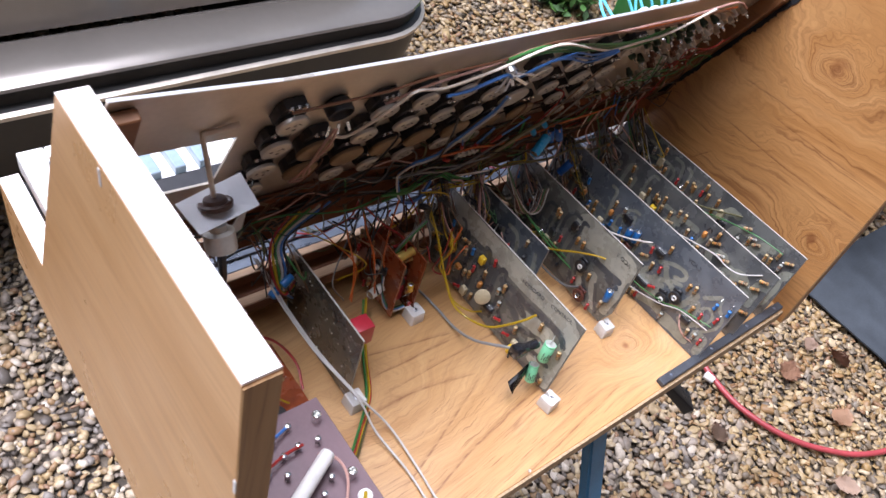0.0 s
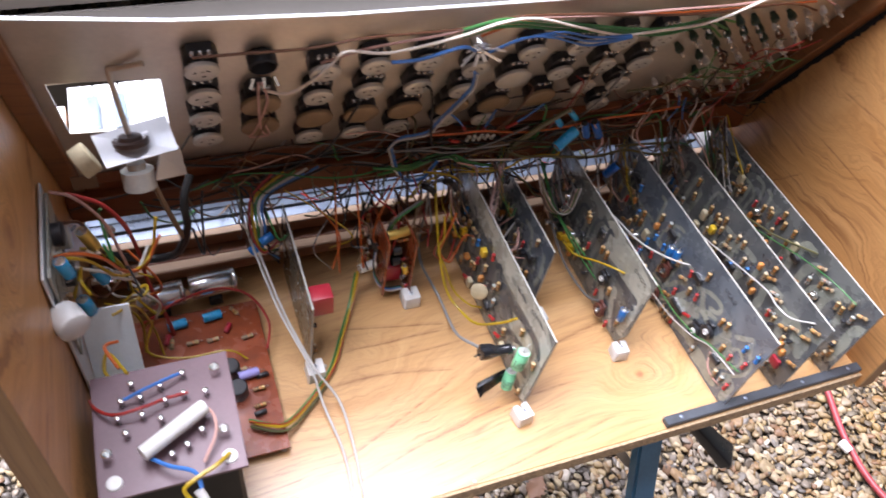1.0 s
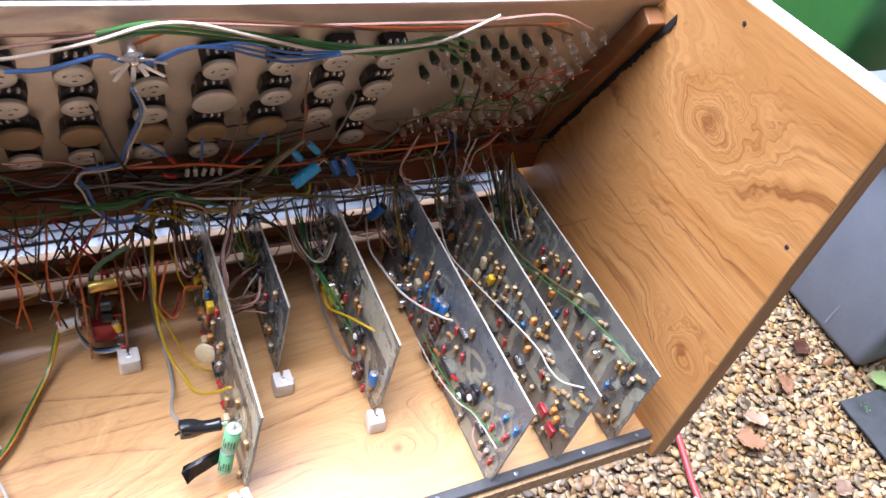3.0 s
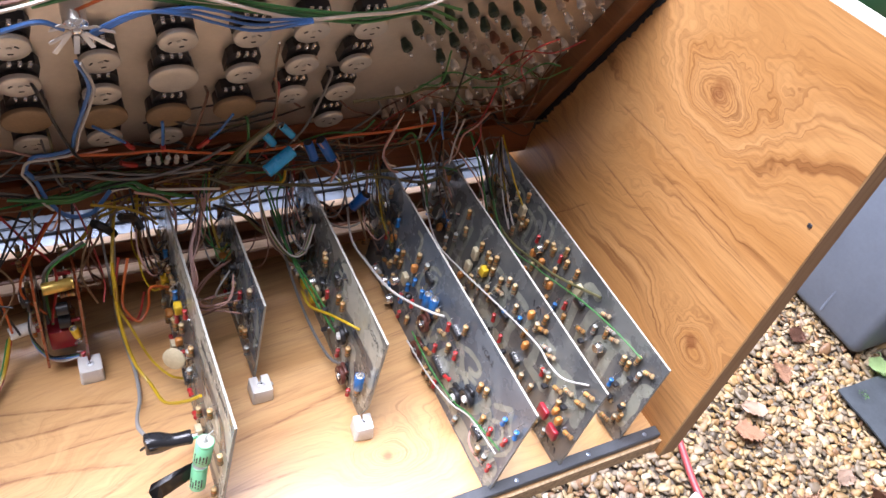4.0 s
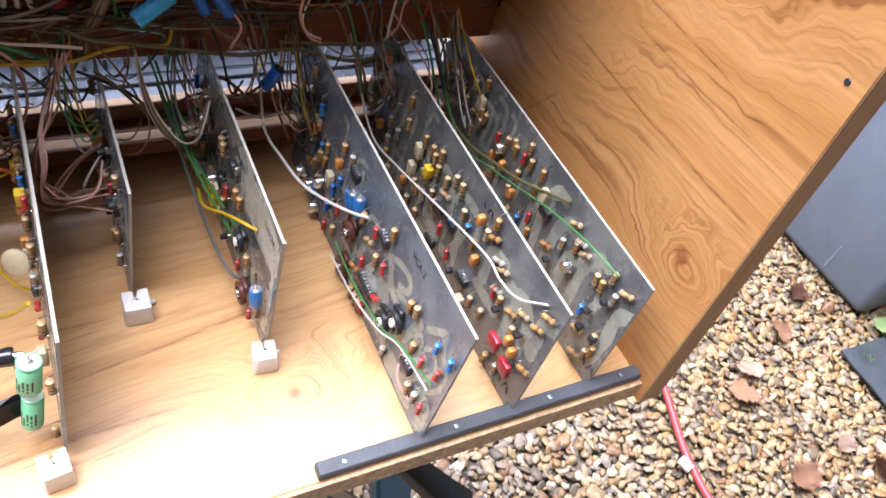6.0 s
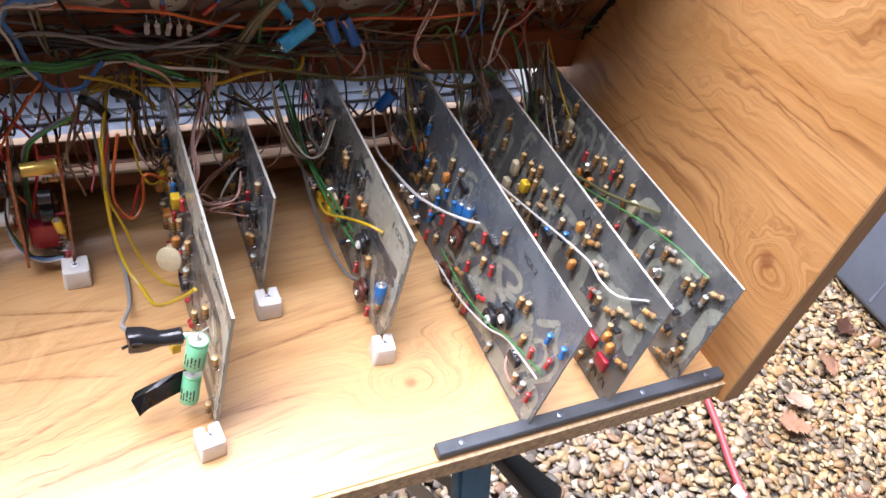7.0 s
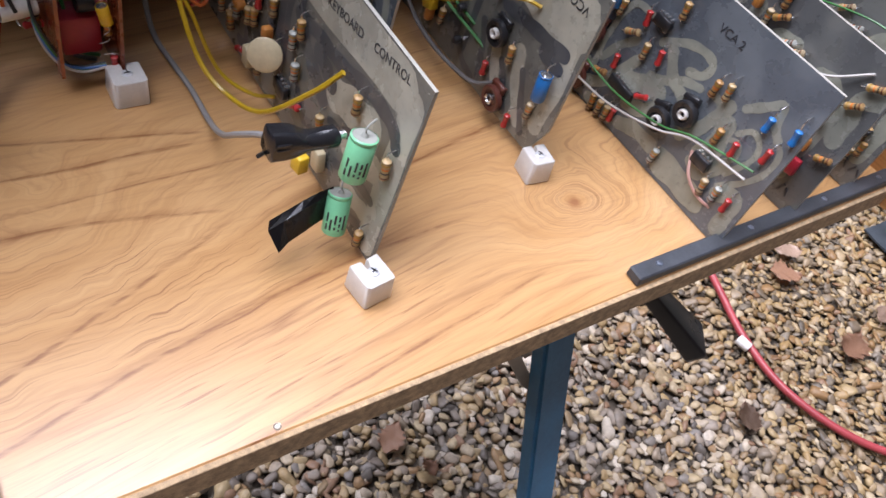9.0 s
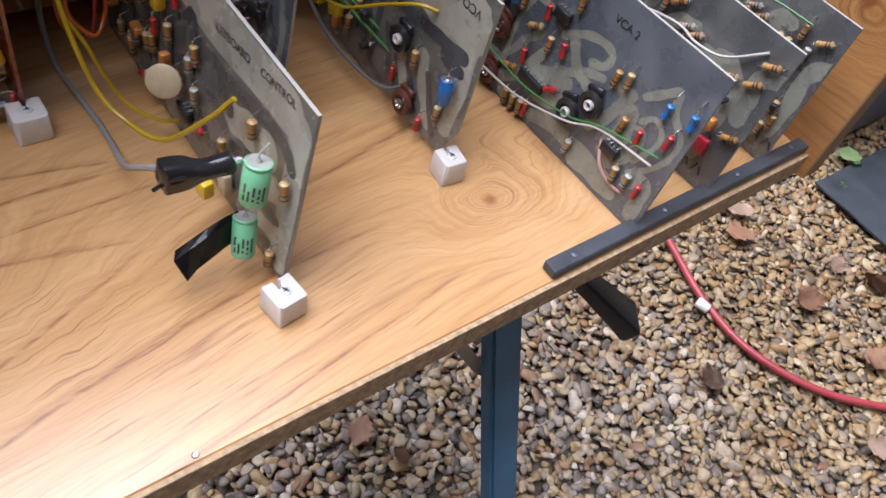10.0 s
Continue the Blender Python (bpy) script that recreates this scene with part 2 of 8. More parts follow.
ALU_BRIGHT = plain("bright_aluminium", (0.80, 0.82, 0.84), 0.35, 0.45, 0.05, 40, 0.05)
POT_METAL = plain("tinned_pot_cover", (0.55, 0.525, 0.47), 0.38, 0.45, 0.15, 60, 0.08)
POT_BROWN = plain("brown_phenolic", (0.13, 0.075, 0.035), 0.45, 0.0, 0.25, 80)
STEEL = plain("zinc_steel", (0.26, 0.30, 0.365), 0.3, 0.85, 0.12, 30, 0.08)
SOLDER = plain("solder_and_tin", (0.75, 0.75, 0.74), 0.25, 0.95, 0.08, 200, 0.1)
BLACK = plain("black_plastic", (0.018, 0.018, 0.02), 0.38, 0.0, 0.2, 90)
BLACK_RUBBER = plain("black_foam_tape", (0.014, 0.014, 0.016), 0.75, 0.0, 0.3, 200, 0.5)
RAIL = plain("dark_grey_rail", (0.045, 0.05, 0.058), 0.5, 0.0, 0.35, 70, 0.3)
NYLON = plain("white_nylon", (0.69, 0.67, 0.63), 0.35, 0.0, 0.10, 90, 0.35)
NYLON.node_tree.nodes["Principled BSDF"].inputs["Subsurface Weight"].default_value = 0.6
NYLON.node_tree.nodes["Principled BSDF"].inputs["Subsurface Radius"].default_value = (0.006, 0.006, 0.006)
PCB_GREY = circuit("grey_fibreglass_board", (0.136, 0.155, 0.172), (0.092, 0.107, 0.126))
PCB_STRIPED = circuit("grey_fibreglass_board_with_long_tracks", (0.165, 0.17, 0.16), (0.105, 0.11, 0.113))
PCB_PALE = circuit("pale_fibreglass_board", (0.40, 0.39, 0.315), (0.29, 0.285, 0.24), 0.52)
PCB_DARK = circuit("dark_flux_stained_board", (0.10, 0.085, 0.06), (0.045, 0.04, 0.035), 0.5, 40)
PCB_MID = circuit("smoky_fibreglass_board", (0.185, 0.185, 0.16), (0.12, 0.122, 0.113), 0.5, 34)
PCB_BROWN = circuit("brown_paper_board", (0.30, 0.064, 0.019), (0.19, 0.040, 0.014), 0.5, 30)
# unseen board backs, darkened to cut light bouncing between the boards
PCB_BACK = circuit("dark_board_back", (0.11, 0.10, 0.07), (0.07, 0.06, 0.045), 0.5, 60)
TRACK_DARK = circuit("copper_seen_through_the_resin", (0.072, 0.077, 0.084), (0.10, 0.104, 0.106), 0.5, 60)
RESIN = circuit("clear_pale_resin", (0.44, 0.43, 0.35), (0.34, 0.335, 0.28), 0.55, 30)
TRACK_PALE = circuit("bare_resin_between_the_tracks", (0.325, 0.335, 0.275), (0.24, 0.25, 0.215), 0.5, 50)
PCB_PURPLE = plain("purple_brown_tag_board", (0.145, 0.085, 0.095), 0.45, 0.0, 0.15, 40)
PCB_EDGE = plain("cut_fibreglass_edge", (0.37, 0.36, 0.315), 0.7, 0.0, 0.12, 200)
RES_TAN = random_tint("resistor_bodies", [(0.46, 0.29, 0.12), (0.50, 0.36, 0.18), (0.42, 0.23, 0.08), (0.50, 0.39, 0.24)], 0.4)
RES_RED = plain("red_resistor_body", (0.42, 0.028, 0.028), 0.3)
RES_BLUE = plain("blue_component_body", (0.02, 0.155, 0.44), 0.3)
CAP_BLUE = plain("bright_blue_capacitor_sleeve", (0.03, 0.33, 0.62), 0.28)
CAP_GREEN = plain("pale_green_capacitor_sleeve", (0.22, 0.62, 0.34), 0.35, 0.0, 0.08)
CAP_RED = plain("dark_red_capacitor", (0.36, 0.02, 0.035), 0.35)
CAP_YELLOW = plain("yellow_capacitor", (0.75, 0.50, 0.03), 0.35)
CAP_CREAM = plain("cream_capacitor", (0.55, 0.47, 0.30), 0.4)
CAP_SILVER = plain("silver_capacitor_can", (0.80, 0.80, 0.78), 0.22, 0.95, 0.05)
INK = plain("black_marker_ink", (0.03, 0.03, 0.035), 0.5, vary=0.3)
W = {
    "white": plain("white_wire", (0.48, 0.46, 0.425), 0.4, vary=0.08),
    "cream": plain("cream_wire", (0.76, 0.67, 0.57), 0.4, vary=0.08),
    "pink": plain("pink_wire", (0.496, 0.288, 0.240), 0.4),
    "brown": plain("brown_wire", (0.105, 0.040, 0.018), 0.4),
    "tan": plain("tan_wire", (0.19, 0.115, 0.06), 0.4),
    "black": plain("black_wire", (0.016, 0.016, 0.016), 0.4),
    "red": plain("red_wire", (0.304, 0.024, 0.020), 0.35),
    "orange": plain("orange_wire", (0.480, 0.104, 0.020), 0.35),
    "yellow": plain("yellow_wire", (0.440, 0.288, 0.012), 0.35),
    "green": plain("green_wire", (0.040, 0.176, 0.044), 0.35),
    "blue": plain("blue_wire", (0.048, 0.160, 0.440), 0.35),
    "grey": plain("grey_wire", (0.15, 0.145, 0.14), 0.45),
    "lead": plain("grey_screened_lead", (0.27, 0.265, 0.255), 0.45),
    "sleeve": plain("pale_olive_sleeve", (0.25, 0.235, 0.16), 0.5),
    "olive": plain("olive_wire", (0.095, 0.088, 0.034), 0.4),
}
BLUE_STEEL = plain("blue_enamelled_steel", (0.045, 0.165, 0.295), 0.38, 0.0, 0.25, 25, 0.2)
BRONZE = plain("bronze_metallic_paint", (0.33, 0.30, 0.265), 0.22, 0.6, 0.06, 8, 0.02)
BRONZE.node_tree.nodes["Principled BSDF"].inputs["Coat Weight"].default_value = 0.7
DARK_TRIM = plain("dark_bumper_trim", (0.03, 0.028, 0.025), 0.4, 0.0, 0.2, 12)
HOSE = plain("red_hose", (0.31, 0.045, 0.05), 0.4, 0.0, 0.18, 30)
BIN_GREEN = plain("green_bin_plastic", (0.035, 0.16, 0.04), 0.4, 0.0, 0.12, 12)
BIN_GREY = plain("blue_grey_plastic", (0.16, 0.19, 0.24), 0.5, 0.0, 0.12, 12)
MAT_DARK = plain("dark_rubber_sheet", (0.03, 0.036, 0.042), 0.6, 0.0, 0.4, 20, 0.4)
KEY_WHITE = plain("white_key_plastic", (0.83, 0.82, 0.80), 0.2, vary=0.03)
ROPE = plain("turquoise_rope", (0.12, 0.55, 0.68), 0.55)
LEAF = random_tint("dead_leaves", [(0.36, 0.19, 0.11), (0.42, 0.24, 0.14), (0.30, 0.15, 0.10), (0.40, 0.27, 0.19)], 0.45)
GRASS = random_tint("green_weed", [(0.06, 0.16, 0.03), (0.09, 0.22, 0.04), (0.05, 0.12, 0.03)], 0.6, island=True)
GRAVEL = random_tint("gravel_pebbles", [
    (0.34, 0.265, 0.165), (0.24, 0.20, 0.16), (0.42, 0.34, 0.235), (0.30, 0.19, 0.095), (0.17, 0.14, 0.112), (0.38, 0.285, 0.155), (0.33, 0.27, 0.205), (0.54, 0.475, 0.385),
    (0.27, 0.19, 0.105), (0.29, 0.24, 0.19), (0.37, 0.265, 0.135), (0.12, 0.102, 0.085), (0.42, 0.345, 0.25), (0.25, 0.15, 0.09), (0.45, 0.36, 0.225), (0.22, 0.195, 0.17)], 0.54, island=True)
# darker and browner towards the tub, lightened by the bench, in noisy patches
_t = GRAVEL.node_tree
_b = _t.nodes["Principled BSDF"]
_g = coords(_t)
_x = _t.nodes.new("ShaderNodeSeparateXYZ")
_t.links.new(_g, _x.inputs[0])
_f = ramp(_t, mathn(_t, "ADD", mathn(_t, "MULTIPLY", _x.outputs[0], 0.55), mathn(_t, "MULTIPLY", noise_at(_t, _g, 5.0, 4, 0.6), 0.9)), [(0.62, (0, 0, 0)), (0.95, (1, 1, 1))])
_t.links.new(mixc(_t, _f, mixc(_t, 1.0, _b.inputs["Base Color"].links[0].from_socket, (1.12, 1.10, 1.08), "MULTIPLY"), mixc(_t, 1.0, _b.inputs["Base Color"].links[0].from_socket, (0.84, 0.74, 0.56), "MULTIPLY")), _b.inputs["Base Color"])
SOIL, _t, _b = nodes_of("sandy_soil_and_far_gravel")
_c = coords(_t)
_v = _t.nodes.new("ShaderNodeTexVoronoi")
_v.inputs["Scale"].default_value = 55
_t.links.new(_c, _v.inputs["Vector"])
_t.links.new(ramp(_t, _v.outputs["Color"], [(0.1, (0.035, 0.027, 0.02)), (0.4, (0.085, 0.065, 0.045)), (0.75, (0.16, 0.13, 0.095)), (0.95, (0.26, 0.215, 0.16))]), _b.inputs["Base Color"])
_b.inputs["Roughness"].default_value = 0.8
bump(_t, _b, _v.outputs["Distance"], 0.8, 0.01)


# ---- building helpers ----
def bm_new():
    return bmesh.new()


def finish(name, bm, material, smooth=False):
    me = bpy.data.meshes.new(name)
    bm.normal_update()
    bm.to_mesh(me)
    bm.free()
    me.materials.append(material)
    if smooth:
        me.shade_smooth()
        try:
            me.set_sharp_from_angle(angle=radians(40))
        except Exception:
            pass
    return me


def place(name, me, parent=None, label="", m=None):
    """Links a mesh as one object; m is its pose in the world."""
    ob = new(name, me)
    m = m or Matrix.Identity(4)
    if parent is not None:
        ob.parent = parent
        up = parent
        inv = Matrix.Identity(4)
        chain = []
        while up is not None:
            chain.append(up)
            up = up.parent
        for o in reversed(chain):
            inv = inv @ o.matrix_basis
        m = inv.inverted() @ m
    ob.matrix_basis = m
    if label:
        ob["label"] = label
    return ob


def part(name, bm, material, parent, label="", m=None, smooth=False):
    return place(name, finish(name, bm, material, smooth), parent, label, m)


def thing(name, at, label, category, group="", kind=""):
    ob = new(name)
    ob.empty_display_size = 0.02
    ob.matrix_basis = Matrix.Translation(at)
    return tagged(ob, label, category, group, kind)


def box(bm, lo, hi, bevel=0.0, m=None, segs=1):
    lo, hi = Vector(lo), Vector(hi)
    r = bmesh.ops.create_cube(bm, size=1.0)
    vs = r["verts"]
    for v in vs:
        v.co = Vector((lo[i] + (v.co[i] + 0.5) * (hi[i] - lo[i]) for i in range(3)))
    if bevel > 0:
        es = list({e for v in vs for e in v.link_edges})
        r = bmesh.ops.bevel(bm, geom=es, offset=bevel, segments=segs, affect="EDGES", profile=0.5)
        vs = list({v for f in r["faces"] for v in f.verts} | {v for v in vs if v.is_valid})
    if m is not None:
        bmesh.ops.transform(bm, matrix=m, verts=vs)
    return vs


def prism(bm, pts, ax, lo, hi, bevel=0.0):
    """A polygon (pairs in the two other axes, in order) drawn out along axis ax."""
    o = [i for i in range(3) if i != ax]

    def vert(p, h):
        co = [0, 0, 0]
        co[o[0]], co[o[1]], co[ax] = p[0], p[1], h
        return bm.verts.new(co)

    a, b = [vert(p, lo) for p in pts], [vert(p, hi) for p in pts]
    fs = [bm.faces.new(a), bm.faces.new(list(reversed(b)))]
    for i in range(len(pts)):
        j = (i + 1) % len(pts)
        fs.append(bm.faces.new((a[j], a[i], b[i], b[j])))
    bmesh.ops.recalc_face_normals(bm, faces=fs)
    if bevel:
        bmesh.ops.bevel(bm, geom=list({e for f in fs for e in f.edges}), offset=bevel, segments=1, affect="EDGES")


def lathe(bm, rings, seg=16, m=None, cap=True):
    """Rings of (z, radius) about the z axis."""
    rows, made = [], []
    for z, r in rings:
        row = [bm.verts.new((r * math.cos(2 * math.pi * i / seg), r * math.sin(2 * math.pi * i / seg), z)) for i in range(seg)]
        rows.append(row)
        made += row
    for a, b in zip(rows, rows[1:]):
        for i in range(seg):
            j = (i + 1) % seg
            bm.faces.new((a[i], a[j], b[j], b[i]))
    if cap:
        bm.faces.new(list(reversed(rows[0])))
        bm.faces.new(rows[-1])
    if m is not None:
        bmesh.ops.transform(bm, matrix=m, verts=made)
    return made


def catmull(pts, n=7):
    p = [Vector(q) for q in pts]
    if len(p) < 3:
        return p
    p = [p[0] * 2 - p[1]] + p + [p[-1] * 2 - p[-2]]
    out = []
    for i in range(1, len(p) - 2):
        for k in range(n):
            u = k / n
            a, b, c, d = p[i - 1], p[i], p[i + 1], p[i + 2]
            out.append(0.5 * ((2 * b) + (c - a) * u + (2 * a - 5 * b + 4 * c - d) * u * u + (3 * b - a - 3 * c + d) * u ** 3))
    out.append(p[-2])
    return out


def tube(bm, pts, r, sides=6, n=7):
    path = catmull(pts, n)
    prev, side = None, None
    for i, q in enumerate(path):
        d = (path[min(i + 1, len(path) - 1)] - path[max(i - 1, 0)]).normalized()
        if side is None:
            side = d.orthogonal().normalized()
        side = (side - d * side.dot(d)).normalized()
        up = d.cross(side)
        row = [bm.verts.new(q + side * (r * math.cos(2 * math.pi * k / sides)) + up * (r * math.sin(2 * math.pi * k / sides))) for k in range(sides)]
        if prev:
            for k in range(sides):
                bm.faces.new((prev[k], prev[(k + 1) % sides], row[(k + 1) % sides], row[k]))
        else:
            bm.faces.new(list(reversed(row)))
        prev = row
    bm.faces.new(prev)


def wire(pts, colour, label, r=0.0006, sides=6, name="wire", group="hook-up wires"):
    bm = bm_new()
    tube(bm, pts, r, sides)
    ob = place(name, finish(name, bm, W[colour] if isinstance(colour, str) else colour, True))
    return tagged(ob, label, "wire", group)


# ---- ground ----
GROUND = -0.635
bm = bm_new()
bmesh.ops.create_grid(bm, x_segments=2, y_segments=2, size=150)
tagged(part("ground", bm, SOIL, None, m=pose(0, 0, GROUND - 0.012)), "sandy gravel ground of a yard", "ground", kind="structure")


def pebble_field(name, label, areas, seed):
    rng = np.random.default_rng(seed)
    vs, fs, off = [], [], 0
    for (x0, x1, y0, y1, step, subdiv) in areas:
        b0 = bmesh.new()
        bmesh.ops.create_icosphere(b0, subdivisions=subdiv, radius=1.0)
        bv = np.array([v.co[:] for v in b0.verts])
        bf = np.array([[v.index for v in f.verts] for f in b0.faces])
        b0.free()
        gx, gy = np.meshgrid(np.arange(x0, x1, step), np.arange(y0, y1, step * 0.85))
        c = np.stack([gx.ravel(), gy.ravel()], 1)
        c += rng.uniform(-0.6, 0.6, c.shape) * step
        n = len(c)
        size = rng.lognormal(0.0, 0.24, n) * step * 0.585
        sh = np.stack([rng.uniform(0.85, 1.35, n), rng.uniform(0.65, 1.0, n), rng.uniform(0.36, 0.62, n)], 1) * size[:, None]
        lump = 1 + 0.23 * np.sin(bv[None, :, :] * rng.uniform(2.0, 5.5, (n, 1, 3)) + rng.uniform(0, 6.3, (n, 1, 3))).sum(2, keepdims=True) / 1.5
        box_like = np.sign(bv) * np.abs(bv) ** 0.72
        box_like = box_like / np.abs(box_like).max(axis=1, keepdims=True) * 0.45 + bv * 0.55
        mixed = bv[None] + (box_like - bv)[None] * rng.uniform(0.0, 1.0, (n, 1, 1))
        skew = rng.normal(0, 0.22, (n, 1))
        p = mixed * lump * sh[:, None, :]
        p[..., 0] = p[..., 0] + skew * p[..., 1]
        a, tx, ty = rng.uniform(0, 6.283, n), rng.normal(0, 0.3, n), rng.normal(0, 0.3, n)
        z = p[..., 2] + p[..., 0] * tx[:, None] + p[..., 1] * ty[:, None]
        x = p[..., 0] * np.cos(a)[:, None] - p[..., 1] * np.sin(a)[:, None] + c[:, 0, None]
        y = p[..., 0] * np.sin(a)[:, None] + p[..., 1] * np.cos(a)[:, None] + c[:, 1, None]
        z = z + GROUND - 0.004 + rng.uniform(-0.004, 0.004, n)[:, None]
        vs.append(np.stack([x, y, z], 2).reshape(-1, 3))
        fs.append((bf[None] + (np.arange(n) * len(bv))[:, None, None] + off).reshape(-1, 3))
        off += n * len(bv)
    v, f = np.concatenate(vs), np.concatenate(fs)
    me = bpy.data.meshes.new(name)
    me.vertices.add(len(v))
    me.vertices.foreach_set("co", v.ravel())
    me.loops.add(len(f) * 3)
    me.loops.foreach_set("vertex_index", f.ravel())
    me.polygons.add(len(f))
    me.polygons.foreach_set("loop_start", np.arange(0, len(f) * 3, 3))
    me.polygons.foreach_set("use_smooth", np.ones(len(f), bool))
    me.update(calc_edges=True)
    me.materials.append(GRAVEL)
    return tagged(place(name, me), label, "gravel", kind="stuff")


pebble_field("gravel", "loose rounded brown and grey river gravel on the ground",
             [(-0.1, 1.3, -0.33, 0.45, 0.0108, 2), (-0.8, -0.1, 0.2, 1.2, 0.0120, 1), (-0.1, 1.3, 0.45, 1.2, 0.0125, 1), (1.3, 2.3, -0.35, 2.6, 0.0170, 1), (0.2, 1.3, 1.2, 2.6, 0.0170, 1),
              (-1.5, 0.2, 1.2, 2.0, 0.025, 1), (-1.5, -0.8, -0.4, 1.2, 0.025, 1), (-0.8, -0.1, -0.4, 0.2, 0.025, 1)], 3)


# unseen walls added behind and beside the camera to block low sky light
for nm, lo, hi in (("wall_south", (-5.0, -2.15, GROUND), (6.0, -1.9, 4.4)), ("wall_west", (-3.7, -2.5, GROUND), (-3.45, 6.0, 1.6))):
    bm = bm_new()
    box(bm, lo, hi, 0.01)
    tagged(part(nm, bm, plain("dull_brown_blocker_" + nm, (0.11, 0.08, 0.065), 0.85, 0.0, 0.3, 6, 0.4), None), "unseen dull brown wall added to block low sky light", "wall", kind="structure")


# ---- cabinet ----
XL, XR = -0.453, 0.221          # inner faces of the two sides
cab = thing("synthesizer_cabinet", (-0.1, 0.2, -0.016), "open teak-laminate synthesizer cabinet standing on a folding workbench", "cabinet")
bm = bm_new()
box(bm, (XL, 0.001, -0.016), (XR, 0.345, 0.0), 0.0008)
part("base_board", bm, WOOD_BASE, cab, "teak-grain laminated base board")
bm = bm_new()
box(bm, (XL, -0.0015, -0.0158), (XR, 0.001, -0.0002), 0.0003)
part("base_edge", bm, CHIP, cab, "raw chipboard front edge")
SIDE = [(0.0, -0.016), (0.0, 0.351), (0.196, 0.343), (0.322, 0.088), (0.43, 0.088), (0.43, -0.016)]
for x0, x1, nm, y_in in ((XL - 0.0165, XL, "left", 0), (XR, XR + 0.0165, "right", 1)):
    dy = -0.006 if y_in else 0.004
    pts = [(y + dy if i < 2 else y, z) for i, (y, z) in enumerate(SIDE)]
    bm = bm_new()
    prism(bm, pts, 0, x0 + (0.001 if not y_in else 0), x1 - (0.001 if y_in else 0), 0.0)
    side = part("side_panel", bm, WOOD_SIDE, cab, "teak-grain laminated side panel")
    bm = bm_new()                       # outer skin
    xo = x0 if not y_in else x1 - 0.001
    prism(bm, pts, 0, xo, xo + 0.001)
    part("outer_laminate", bm, WOOD_OUT, side, "pale wood-grain outer laminate")
    bm = bm_new()                       # top edging
    a, b = Vector((0, pts[1][0], pts[1][1])), Vector((0, pts[2][0], pts[2][1]))
    d = (b - a).normalized()
    up = Vector((0, -d.z, d.y))
    prism(bm, [(q.y, q.z) for q in (a, b, b + up * 0.0016, a + up * 0.0016)], 0, x0 + 0.0002, x1 - 0.0002)
    part("top_edging", bm, LIT_EDGE, side, "pale wood top edging whitened for its blown-out light")
    bm = bm_new()
    box(bm, (x0 + 0.0002, dy - 0.0012, -0.0155), (x1 - 0.0002, dy, 0.350))
    part("front_edging", bm, WOOD_END, side, "brown wood edging strip")
    bm = bm_new()
    a, b, c = (Vector((0, *pts[i])) for i in (2, 3, 4))
    prism(bm, [(b.y, b.z), (c.y, c.z), (c.y, c.z + 0.0015), (b.y + 0.001, b.z + 0.0015)], 0, x0 + 0.0002, x1 - 0.0002)
    part("cheek_edging", bm, LIT_EDGE, side, "pale edging of the keyboard cheek")
    for hy, hz in ((0.004, 0.238), (0.120, 0.333)):
        if y_in:
            bm = bm_new()
            lathe(bm, [(0, 0.0018), (0.0006, 0.0015)], 10, Matrix.Translation((XR, hy, hz)) @ pose(0, 0, 0, 0, -90, 0))
            part("screw_hole", bm, INK, side, "small dark screw hole")

for sy, sz in ((0.1405, 0.3385), (0.0045, 0.2730)):
    bm = bm_new()
    box(bm, (XL - 0.0170, sy - 0.0012, sz - 0.007), (XL - 0.0164, sy + 0.0012, sz + 0.004), 0.0003, Matrix.Translation((0, 0, 0)))
    part("metal_insert", bm, ALU_BRIGHT, cab, "small dull metal insert let into the outer face")

# control panel frame of reference: u along x, v up the slope, h towards the viewer
PN = Vector((0, -0.893, -0.449))
PU = Vector((0, -0.449, 0.893))
P0 = Vector((0, 0.297, 0.106))


def panel_at(u, v, h=0.0):
    return P0 + Vector((u, 0, 0)) + PU * v + PN * h


def panel_pose(u, v, h=0.0, turn=0.0):
    m = Matrix.Identity(4)
    ex, ez = Vector((1, 0, 0)), PN
    ey = ez.cross(ex)
    for i, e in enumerate((ex, ey, ez)):
        for k in range(3):
            m[k][i] = e[k]
    m.translation = panel_at(u, v, h)
    return m @ pose(0, 0, 0, 0, 0, turn)


def panel_box(bm, u0, u1, v0, v1, h0, h1, bevel=0.0):
    vs = box(bm, (u0, v0, h0), (u1, v1, h1), bevel)
    for v in vs:
        v.co = panel_at(*v.co)
    bmesh.ops.recalc_face_normals(bm, faces=bm.faces)


# battens that carry the panel
bm = bm_new()
panel_box(bm, XR - 0.016, XR - 0.0005, -0.012, 0.219, 0.0005, 0.016, 0.0008)
part("panel_batten", bm, WOOD_BATTEN, cab, "reddish brown batten along the side")
bm = bm_new()
panel_box(bm, XL + 0.0005, XL + 0.016, -0.012, 0.262, 0.0005, 0.008, 0.0008)
part("panel_batten", bm, WOOD_BATTEN, cab, "reddish brown batten along the side")
bm = bm_new()
box(bm, (XL + 0.001, 0.272, 0.092), (XR - 0.001, 0.290, 0.117), 0.001)
for v in bm.verts:
    if v.co.z < 0.1 and v.co.x > 0:
        v.co.z -= 0.0105
part("cross_rail", bm, WOOD_RAIL, cab, "brown timber rail under the control panel")
bm = bm_new()
panel_box(bm, XL + 0.018, XR - 0.018, 0.0065, 0.036, 0.0006, 0.009, 0.001)
part("panel_foot_batten", bm, WOOD_RAIL, cab, "dark brown batten along the foot of the panel")
bm = bm_new()
